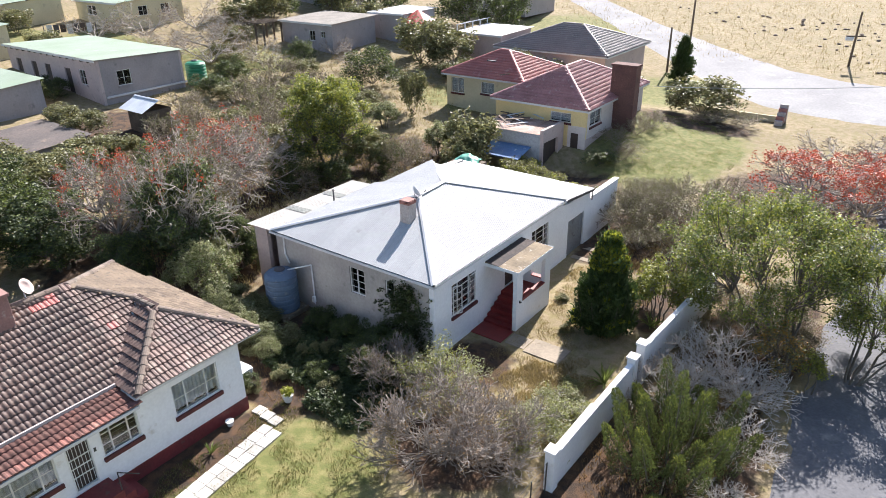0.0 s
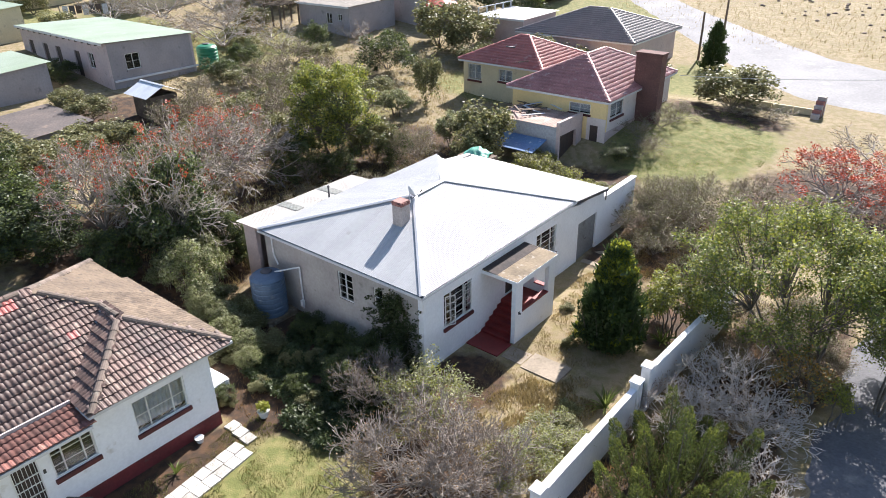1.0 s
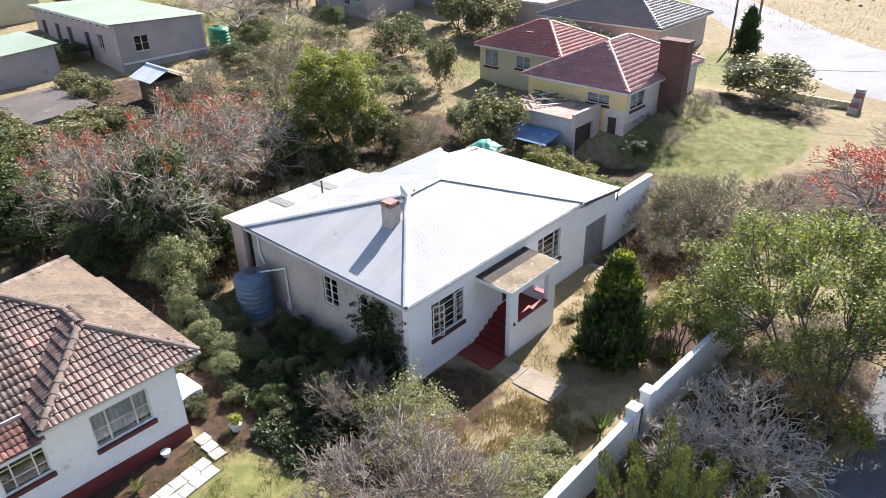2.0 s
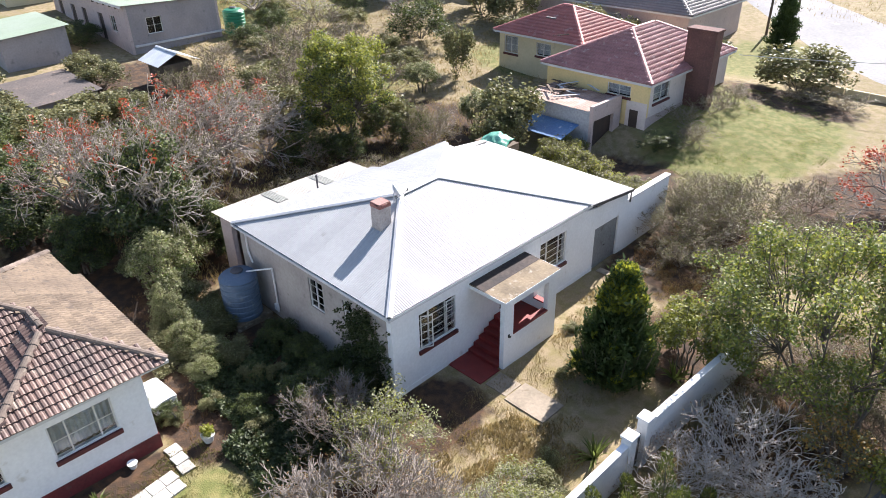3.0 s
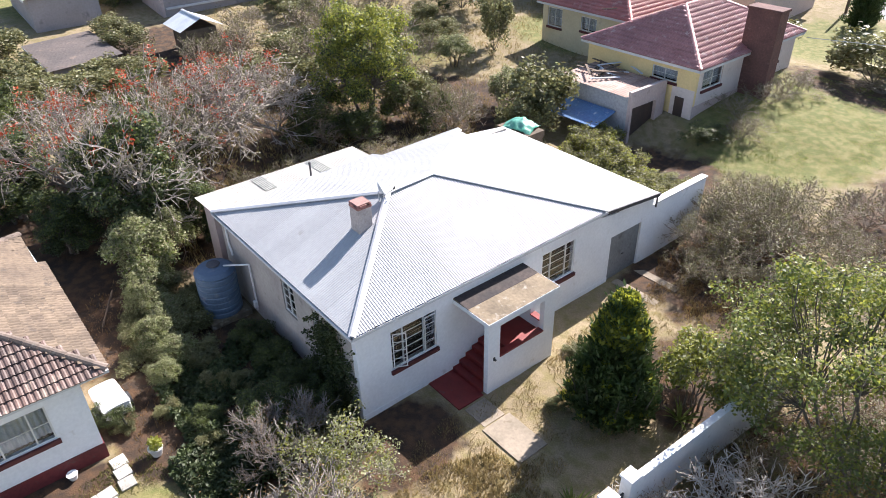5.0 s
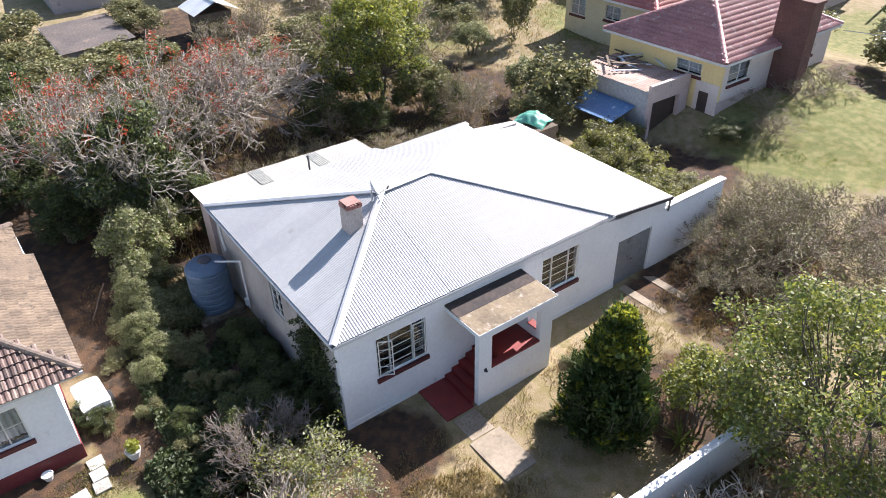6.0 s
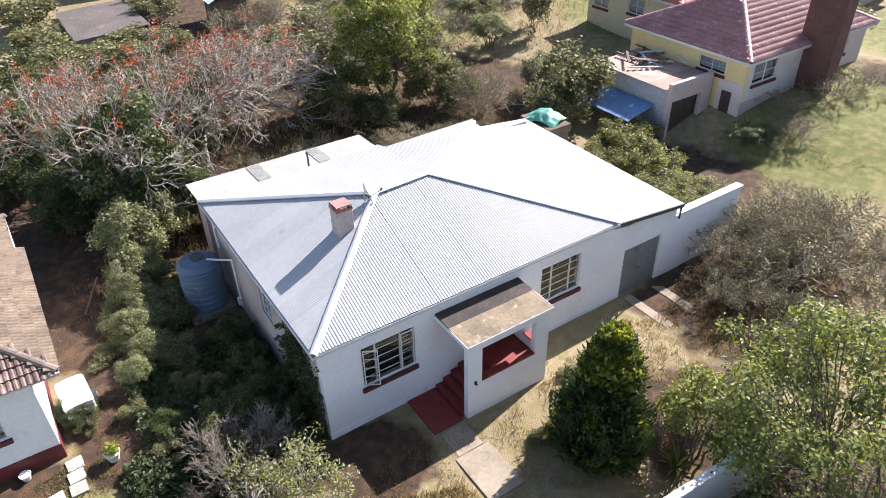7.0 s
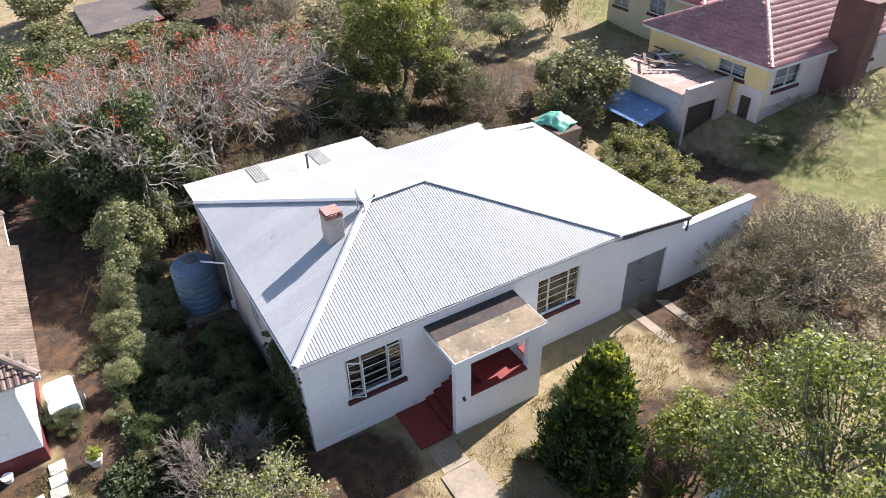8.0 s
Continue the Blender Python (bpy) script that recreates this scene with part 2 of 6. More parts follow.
def box(bm, x0, x1, y0, y1, z0, z1, bevel=0.0):
    xs, ys, zs = sorted((x0, x1)), sorted((y0, y1)), sorted((z0, z1))
    m = Matrix.LocRotScale(((xs[0] + xs[1]) / 2, (ys[0] + ys[1]) / 2, (zs[0] + zs[1]) / 2), None, (xs[1] - xs[0], ys[1] - ys[0], zs[1] - zs[0]))
    made = bmesh.ops.create_cube(bm, size=1.0, matrix=m)
    if bevel:
        edges = list({e for v in made["verts"] for e in v.link_edges})
        bmesh.ops.bevel(bm, geom=edges, offset=bevel, segments=2, affect="EDGES", profile=0.5)
    return bm


def boxes(*rows, bevel=0.0):
    bm = bmesh.new()
    for r in rows:
        box(bm, *r, bevel=bevel)
    return bm


def rod(bm, a, b, r, sides=8, r2=None):
    a, b = Vector(a), Vector(b)
    d = b - a
    m = Matrix.Translation((a + b) / 2) @ d.to_track_quat("Z", "Y").to_matrix().to_4x4()
    bmesh.ops.create_cone(bm, cap_ends=True, segments=sides, radius1=r, radius2=r if r2 is None else r2, depth=d.length, matrix=m)
    return bm


def lathe(bm, profile, sides=28, at=(0, 0, 0)):
    rings = []
    for r, z in profile:
        rings.append([bm.verts.new((at[0] + r * math.cos(2 * math.pi * i / sides), at[1] + r * math.sin(2 * math.pi * i / sides), at[2] + z)) for i in range(sides)])
    for a, b in zip(rings, rings[1:]):
        for i in range(sides):
            bm.faces.new((a[i], a[(i + 1) % sides], b[(i + 1) % sides], b[i]))
    bm.faces.new(rings[-1])
    bm.faces.new(rings[0][::-1])
    return bm


def wall(bm, axis, at, thick, u0, u1, z0, z1, holes=()):
    """A wall along x or y, at its outer plane, with openings (u0, u1, z0, z1) through it."""
    us = sorted({u0, u1, *[v for h in holes for v in h[:2] if u0 < v < u1]})
    zs = sorted({z0, z1, *[v for h in holes for v in h[2:] if z0 < v < z1]})
    for a, b in zip(us, us[1:]):
        for c, d in zip(zs, zs[1:]):
            um, zm = (a + b) / 2, (c + d) / 2
            if any(h[0] < um < h[1] and h[2] < zm < h[3] for h in holes):
                continue
            if axis == "y":
                box(bm, at, at + thick, a, b, c, d)
            else:
                box(bm, a, b, at, at + thick, c, d)
    bmesh.ops.remove_doubles(bm, verts=bm.verts, dist=0.0005)
    return bm


def soft(v, k=3.0):
    return k * np.log1p(np.exp(np.clip(np.asarray(v, float) / k, -40, 30)))


def ground_z(x, y):
    """The lie of the land: level round the house, rising to the west and north."""
    x, y = np.asarray(x, float), np.minimum(np.asarray(y, float), 130.0)
    knoll = 0.9 * np.exp(-((((x + 23) / 9) ** 2 + ((y - 52) / 8) ** 2) ** 2))
    knoll = knoll - 0.55 * np.exp(-((((x + 21.3) / 2.6) ** 2 + ((y - 42.6) / 2.6) ** 2) ** 2))
    return np.minimum(0.10 * soft(-x - 27) + 0.06 * soft(y - 37), 14.0) + knoll


def gz(x, y):
    return float(ground_z(x, y))


def plane_of(p, q, r):
    """z = a x + b y + c through three points."""
    s = np.linalg.solve(np.array([[*p[:2], 1], [*q[:2], 1], [*r[:2], 1]], float), np.array([p[2], q[2], r[2]], float))
    return tuple(float(v) for v in s)


def cut_line(poly, p, d):
    """Where the line p + v d crosses a convex polygon: the range of v."""
    vs = []
    for (ax, ay), (bx, by) in zip(poly, poly[1:] + poly[:1]):
        ex, ey = bx - ax, by - ay
        den = d[0] * ey - d[1] * ex
        if abs(den) < 1e-9:
            continue
        s = (d[0] * (p[1] - ay) - d[1] * (p[0] - ax)) / den
        if -1e-6 <= s <= 1 + 1e-6:
            vs.append((ax + s * ex - p[0]) * d[0] + (ay + s * ey - p[1]) * d[1])
    return (min(vs), max(vs)) if len(vs) > 1 else None


def iron_roof(parent, poly, plane, along, material, name="roof_sheet", pitch=0.095, width=0.855, amp=0.006, lift=0.0):
    """Corrugated sheets over a convex plan polygon; ribs run down the slope, sheets side by side along it."""
    ax = np.array(along, float) / np.hypot(*along)
    dn = np.array([-ax[1], ax[0]])
    a, b, c = plane
    us = [p[0] * ax[0] + p[1] * ax[1] for p in poly]
    u0, u1 = min(us), max(us)
    step = pitch / 6
    n_all = int((u1 - u0) / step)
    per = int(width / step)
    for s, k0 in enumerate(range(0, n_all, per)):
        verts, faces, prev = [], [], None
        off = lift + (0.004 if s % 2 else 0.0)
        for k in range(k0, min(k0 + per + 3, n_all + 1)):
            u = min(max(u0 + k * step, u0 + 1e-4), u1 - 1e-4)
            base = ax * u
            vr = cut_line(poly, base, dn)
            if not vr or vr[1] - vr[0] < 0.02:
                prev = None
                continue
            h = off + amp * math.sin(2 * math.pi * (k * step) / pitch)
            i = len(verts)
            for v in vr:
                x, y = base + dn * v
                verts.append((x, y, a * x + b * y + c + h))
            if prev is not None:
                faces.append((prev, prev + 1, i + 1, i))
            prev = i
        if faces:
            ob = part(name, (verts, faces), material, parent)
            fix_up(ob)


def fix_up(ob):
    """Turn faces upwards."""
    me = ob.data
    bm = bmesh.new()
    bm.from_mesh(me)
    bm.normal_update()
    bmesh.ops.reverse_faces(bm, faces=[f for f in bm.faces if f.normal.z < 0])
    bm.to_mesh(me)
    bm.free()


def roof_cap(parent, p, q, material, half=0.12, drop=0.035, lift=0.075, name="ridge_cap"):
    """A folded metal cap along a ridge or hip."""
    p, q = Vector(p), Vector(q)
    d = (q - p).normalized()
    side = d.cross(Vector((0, 0, 1))).normalized() * half
    up = Vector((0, 0, lift))
    verts, faces = [], []
    for e in (p, q):
        verts += [e + side + up - Vector((0, 0, drop)), e + up + side * 0.25 + Vector((0, 0, 0.02)), e + up - side * 0.25 + Vector((0, 0, 0.02)), e - side + up - Vector((0, 0, drop))]
        verts += [v - Vector((0, 0, 0.03)) for v in verts[-4:]]
    for a, b in ((0, 1), (1, 2), (2, 3)):
        faces.append((a, b, b + 8, a + 8))
        faces.append((a + 4, a + 12, b + 12, b + 4))
    faces += [(0, 8, 12, 4), (3, 7, 15, 11), (0, 4, 5, 1), (1, 5, 6, 2), (2, 6, 7, 3), (8, 9, 13, 12), (9, 10, 14, 13), (10, 11, 15, 14)]
    return part(name, (verts, faces), material, parent)


def tile_shape(w, length, bow=0.028, thick=0.04, lift=0.055):
    """One roof tile: two rolls across, lifted at its lower end. x across, y up the slope."""
    prof = [(0, 0.0), (0.14, 0.9), (0.3, 0.9), (0.42, 0.05), (0.55, 0.0), (0.68, 0.9), (0.86, 0.9), (1.0, 0.0)]
    verts, faces = [], []
    for y, z in ((0.0, lift), (length, 0.0)):
        verts += [((u - 0.5) * w, y, z + bow * h) for u, h in prof]
    verts += [((u - 0.5) * w, 0.0, lift + bow * h - thick) for u, h in prof]
    n = len(prof)
    for i in range(n - 1):
        faces.append((i, i + 1, n + i + 1, n + i))
        faces.append((2 * n + i, 2 * n + i + 1, i + 1, i))
    return verts, faces


def inside(poly, x, y, margin=0.0):
    sign = 0
    for (ax, ay), (bx, by) in zip(poly, poly[1:] + poly[:1]):
        l = math.hypot(bx - ax, by - ay)
        s = ((bx - ax) * (y - ay) - (by - ay) * (x - ax)) / l
        if sign == 0:
            sign = 1 if sum((p[0] * q[1] - q[0] * p[1]) for p, q in zip(poly, poly[1:] + poly[:1])) > 0 else -1
        if s * sign < -margin:
            return False
    return True


def tile_spots(poly, plane, up, w, gauge):
    """Poses of tiles laid in courses over a plan polygon, climbing in the direction up."""
    up = Vector((*up, 0)).normalized()
    a, b, c = plane
    slope = a * up.x + b * up.y
    climb = Vector((up.x, up.y, slope)).normalized()
    across = climb.cross(Vector((0, 0, 1))).normalized()
    nor = across.cross(climb)
    o = min(poly, key=lambda p: p[0] * up.x + p[1] * up.y)
    us = [(p[0] - o[0]) * across.x + (p[1] - o[1]) * across.y for p in poly]
    run = max((p[0] - o[0]) * up.x + (p[1] - o[1]) * up.y for p in poly) / climb.dot(up)
    rng = random.Random(5)
    out = []
    for r in range(int(run / gauge) + 1):
        k = 0
        u = min(us) + w / 2
        while u < max(us):
            mid = Vector((o[0], o[1], 0)) + across * u + climb * ((r + 0.5) * gauge)
            if inside(poly, mid.x, mid.y, 0.06):
                p = Vector((o[0], o[1], 0)) + across * u + climb * (r * gauge - 0.04)
                z = a * p.x + b * p.y + c
                m = Matrix((across, climb, nor)).transposed().to_4x4()
                m.translation = (p.x, p.y, z + rng.uniform(0, 0.008))
                out.append(m @ pose(0, 0, 0, rng.uniform(-0.6, 0.6), 0, rng.uniform(-0.5, 0.5)))
            u += w
            k += 1
    return out


def tile_roof(parent, spots, shape, material, pieces):
    """The first tiles as pieces of their own, the rest joined."""
    me = bpy.data.meshes.new("tile")
    me.from_pydata(shape[0], [], shape[1])
    me.materials.append(material)
    for m in spots[:pieces]:
        ob = new("tile", me)
        ob.parent = parent
        ob.matrix_basis = m
    rest = spots[pieces:]
    if rest:
        v = np.c_[np.array(shape[0]), np.ones(len(shape[0]))]
        verts = np.concatenate([(v @ np.array(m).T)[:, :3] for m in rest])
        f = np.array(shape[1])
        faces = np.concatenate([f + i * len(v) for i in range(len(rest))])
        ob = new("tiles", fast_mesh("tiles", verts, faces, material))
        ob.parent = parent
        tagged(ob, kind="stuff")


def hip_tiles(parent, p, q, material, r=0.13, step=0.4):
    """Half-round tiles overlapped along a hip or ridge, from p up to q."""
    p, q = Vector(p), Vector(q)
    d = (q - p).normalized()
    side = d.cross(Vector((0, 0, 1))).normalized()
    up = side.cross(d)
    verts, faces = [], []
    n = 7
    for y, s in ((0, 1.08), (step * 1.15, 0.92)):
        for t in (1.0, 0.82):
            verts += [(r * s * t * math.cos(math.pi * i / (n - 1)), y, r * s * t * math.sin(math.pi * i / (n - 1))) for i in range(n)]
    for i in range(n - 1):
        faces += [(i, i + 1, 2 * n + i + 1, 2 * n + i), (n + i, 3 * n + i, 3 * n + i + 1, n + i + 1), (i, n + i, n + i + 1, i + 1)]
    me = bpy.data.meshes.new("ridge_tile")
    me.from_pydata(verts, [], faces)
    me.materials.append(material)
    rot = Matrix((side, d, up)).transposed().to_4x4()
    for k in range(int((q - p).length / step)):
        ob = new("ridge_tile", me)
        ob.parent = parent
        m = rot.copy()
        m.translation = p + d * (k * step) + Vector((0, 0, 0.0))
        ob.matrix_basis = m


def window(parent, m, w, h, cols=3, rows=4, sill=True, bars=True, curtain=False, sill_mat=None):
    """A steel window in its opening: m puts x along the wall, z up and -y outwards, at the opening's lower corner."""
    f = boxes((0, 0.05, 0.05, 0.10, 0, h), (w - 0.05, w, 0.05, 0.10, 0, h), (0.05, w - 0.05, 0.05, 0.10, 0, 0.05), (0.05, w - 0.05, 0.05, 0.10, h - 0.05, h))
    cuts = [w * (0.27 if cols == 3 else 1 / cols), w * (0.73 if cols == 3 else 1 / cols * 2)][:max(cols - 1, 0)] if cols <= 3 else [w * i / cols for i in range(1, cols)]
    win = part("window", f, STEEL_WHITE, parent)
    win.matrix_basis = m
    for u in cuts:
        part("mullion", boxes((u - 0.022, u + 0.022, 0.045, 0.105, 0.05, h - 0.05)), STEEL_WHITE, win)
    for r in range(1, rows):
        z = h * r / rows
        part("glazing_bar", boxes((0.05, w - 0.05, 0.06, 0.085, z - 0.012, z + 0.012)), STEEL_WHITE, win)
    edges = [0.05, *cuts, w - 0.05]
    for u, v in zip(edges, edges[1:]):
        g = part("pane", boxes((u + 0.01, v - 0.01, 0.072, 0.078, 0.05, h - 0.05)), GLASS, win)
        g.visible_shadow = False
    if bars:
        for k in range(1, 6):
            z = h * k / 6
            part("burglar_bar", boxes((0.04, w - 0.04, 0.125, 0.133, z - 0.005, z + 0.005)), GREY_BAR, win)
    if curtain:
        bm = bmesh.new()
        vs = [(bm.verts.new((u, 0.30 + 0.025 * math.sin(u * 38), 0.06)), bm.verts.new((u, 0.30 + 0.025 * math.sin(u * 38), h + 0.1))) for u in np.arange(-0.1, w + 0.1, 0.03)]
        for p, q in zip(vs, vs[1:]):
            bm.faces.new((p[0], q[0], q[1], p[1]))
        part("curtain", bm, LINEN, win, "pale drawn curtain")
    if sill:
        part("sill", boxes((-0.06, w + 0.06, -0.09, 0.06, -0.16, -0.004), bevel=0.008), sill_mat or RED_SILL, win, "dark red painted sill")
    return win


def on_wall(x, y, z, facing):
    """The frame of a wall's opening: facing e, s, n or w."""
    return pose(x, y, z, 0, 0, {"e": 90, "s": 0, "w": -90, "n": 180}[facing])

# ---- ground, street and road ----
def blob(x, y, cx, cy, rx, ry):
    return np.exp(-(((x - cx) / rx) ** 2 + ((y - cy) / ry) ** 2) ** 2)


def ground_masks(x, y):
    """How green the ground is, and how bare, littered or darkened for shade."""
    green = np.zeros_like(x)
    for c in ((-15, 9.5, 3.6, 4.5), (-17, 51, 6, 9), (-70, 22, 9, 4), (-74, 41, 12, 4), (-64, 43, 8, 5), (-86, 34, 10, 5), (-46, 42, 7, 5), (-40, 80, 9, 12), (-37, 52, 5, 3), (-60, 49, 6, 4), (-22, 66, 5, 6), (-12, 5, 6, 4)):
        green = np.maximum(green, blob(x, y, *c))
    soil_shade = np.zeros_like(x)
    # bare earth; blobs by alley, bare bush and garage also paint in shade
    for c in ((-13.7, 19.4, 1.9, 2.3), (-20.5, 16.4, 6, 3.0), (-16.2, 16.6, 1.6, 2.4), (-18.3, 13.6, 1.5, 1.3), (-20.4, 13.6, 2.2, 1.5), (-27, 14, 5, 3.5), (-33, 17, 7, 6), (-30, 28, 5, 8), (-12, 35, 3.5, 4), (-14.2, 33.5, 1.2, 2.5), (-13.6, 38.5, 3, 4), (-4.6, 27.5, 2.6, 4), (-3.4, 19.0, 1.6, 5), (-4.2, 29.5, 2.6, 5), (-6, 16, 2, 6), (-18.6, 9, 1.1, 3.8), (-9.5, 29, 2.2, 3), (-11.4, 14.8, 2.5, 2.2), (-40, 26, 9, 7), (-33, 37, 6, 6), (-52, 27, 6, 6), (-20, 41, 4, 3), (-7, 45, 5, 6), (-17, 57, 5, 2.5)):
        soil_shade = np.maximum(soil_shade, blob(x, y, *c))
    return green, soil_shade


def ground_mat():
    m = bpy.data.materials.new("dry_veld_and_soil")
    m.use_nodes = True
    nt = m.node_tree
    bs = nt.nodes["Principled BSDF"]
    pos = nt.nodes.new("ShaderNodeNewGeometry").outputs["Position"]
    f1, _ = noise_fac(nt, pos, 0.35, 0.35, 0.65, 6)
    f2, _ = noise_fac(nt, pos, 2.4, 0.42, 0.62, 6)
    f3, raw = noise_fac(nt, pos, 22, 0.25, 0.75, 6)
    dry = mix_col(nt, f1, (0.32, 0.25, 0.15), (0.245, 0.19, 0.112))
    dry = mix_col(nt, f2, dry, (0.21, 0.17, 0.075))
    lawn = mix_col(nt, f2, (0.135, 0.145, 0.040), (0.225, 0.20, 0.075))
    soil_shade = mix_col(nt, f2, (0.040, 0.024, 0.014), (0.095, 0.050, 0.024))
    masks = []
    for key, big in (("green", 0.9), ("soil_shade", 1.3)):
        at = nt.nodes.new("ShaderNodeAttribute")
        at.attribute_name = key
        _, wob = noise_fac(nt, pos, big, 0, 1, 5)
        ad = nt.nodes.new("ShaderNodeMath")
        ad.operation = "ADD"
        nt.links.new(at.outputs["Fac"], ad.inputs[0])
        nt.links.new(wob, ad.inputs[1])
        r = nt.nodes.new("ShaderNodeMapRange")
        r.inputs[1].default_value, r.inputs[2].default_value = 0.80, 1.12
        nt.links.new(ad.outputs[0], r.inputs[0])
        masks.append(r.outputs[0])
    col = mix_col(nt, masks[0], dry, lawn)
    col = mix_col(nt, masks[1], col, soil_shade)
    col = mix_col(nt, 1.0, col, mix_col(nt, f3, (0.62, 0.62, 0.62), (1.12, 1.12, 1.12)), "MULTIPLY")
    nt.links.new(col, bs.inputs["Base Color"])
    bs.inputs["Roughness"].default_value = 0.97
    bp = nt.nodes.new("ShaderNodeBump")
    bp.inputs["Strength"].default_value, bp.inputs["Distance"].default_value = 0.6, 0.05
    nt.links.new(raw, bp.inputs["Height"])
    nt.links.new(bp.outputs[0], bs.inputs["Normal"])
    return m


def make_ground():
    xs = np.concatenate([np.linspace(-900, -130, 12), np.arange(-120, -45, 2.0), np.arange(-45, 8, 0.4), np.arange(8, 40, 2.0), np.linspace(45, 900, 14)])
    ys = np.concatenate([np.linspace(-900, -40, 12), np.arange(-36, -2, 2.0), np.arange(-2, 62, 0.4), np.arange(62, 132, 2.0), np.linspace(136, 1500, 16)])
    gx, gy = np.meshgrid(xs, ys, indexing="ij")
    z = ground_z(gx, gy)
    near = (gx > -45) & (gx < 8) & (gy > -2) & (gy < 62)
    rough = np.array([noise.noise(Vector((a * 0.8, b * 0.8, 0))) * 0.04 + noise.noise(Vector((a * 0.25, b * 0.25, 7))) * 0.06 for a, b in zip(gx[near], gy[near])])
    z[near] += np.minimum(rough, 0.02) - 0.02
    n, k = gx.shape
    idx = np.arange(n * k).reshape(n, k)
    faces = np.stack([idx[:-1, :-1], idx[1:, :-1], idx[1:, 1:], idx[:-1, 1:]], -1).reshape(-1, 4)
    me = fast_mesh("ground", np.stack([gx, gy, z], -1).reshape(-1, 3), faces, ground_mat())
    for key, v in zip(("green", "soil_shade"), ground_masks(gx.ravel(), gy.ravel())):
        me.attributes.new(key, "FLOAT", "POINT").data.foreach_set("value", v.astype(np.float32))
    me.polygons.foreach_set("use_smooth", [True] * len(me.polygons))
    tagged(new("ground", me), "dry winter grass, bare earth with shade-dark patches, and lawn", "ground", kind="structure")


make_ground()


def strip(name, label, left, right, material, lift, cat):
    """A carriageway between two edges, laid over the land in short lengths."""
    verts, faces = [], []
    across = 8
    rows = []
    for (a, b), (c, d) in zip(zip(left, right), zip(left[1:], right[1:])):
        n = max(2, int(max(math.dist(a, c), math.dist(b, d)) / 1.5))
        for i in range(n):
            t = i / n
            rows.append(((a[0] + (c[0] - a[0]) * t, a[1] + (c[1] - a[1]) * t), (b[0] + (d[0] - b[0]) * t, b[1] + (d[1] - b[1]) * t)))
    rows.append((left[-1], right[-1]))
    for p, q in rows:
        for j in range(across + 1):
            x, y = p[0] + (q[0] - p[0]) * j / across, p[1] + (q[1] - p[1]) * j / across
            if j in (0, across):
                w = noise.noise(Vector((x * 0.7, y * 0.7, 3))) * 0.35
                x, y = x + w, y + w
            verts.append((x, y, gz(x, y) + (lift if 0 < j < across else -0.05)))
    for i in range(len(rows) - 1):
        for j in range(across):
            a = i * (across + 1) + j
            faces.append((a, a + 1, a + across + 2, a + across + 1))
    ob = part(name, (verts, faces), material, None, label, smooth=True)
    fix_up(ob)
    tagged(ob, category=cat, kind="structure")


strip("road", "wide bleached gravel road curving past the houses",
      [(-95, 136), (-50.5, 98.1), (-35.8, 85.5), (-26.6, 76.7), (-17.5, 67.2), (-13.0, 64.2), (-8, 63.2), (2, 63.0), (40, 60)],
      [(-90, 142), (-46.1, 102.6), (-36, 95.2), (-28, 90), (-20.8, 84.3), (-14.2, 79.2), (-8.6, 77), (2, 76.5), (40, 74)], GRAVEL, 0.06, "road")
strip("street", "cracked dark asphalt street beside the garden wall",
      [(-1.9, -40), (-1.9, 0), (-1.8, 20), (-2.1, 30), (-2.2, 45), (-3.0, 63.4)], [(6, -40), (6, 0), (6, 20), (6, 30), (6, 45), (7, 63.6)], ASPHALT, 0.05, "road")

# ---- the white-roofed house ----
FX, SY = -15.25, 19.05            # front wall and south wall
RW, RE = (-19.28, 23.28, 5.43), (-19.38, 25.4, 5.44)
C_SE, C_NE = (-15.08, 18.855, 3.75), (-15.08, 30.56, 3.75)
C_SW, C_NW = (-25.15, 18.855, 3.76), (-24.40, 30.95, 4.0)


def xy(*ps):
    return [(p[0], p[1]) for p in ps]


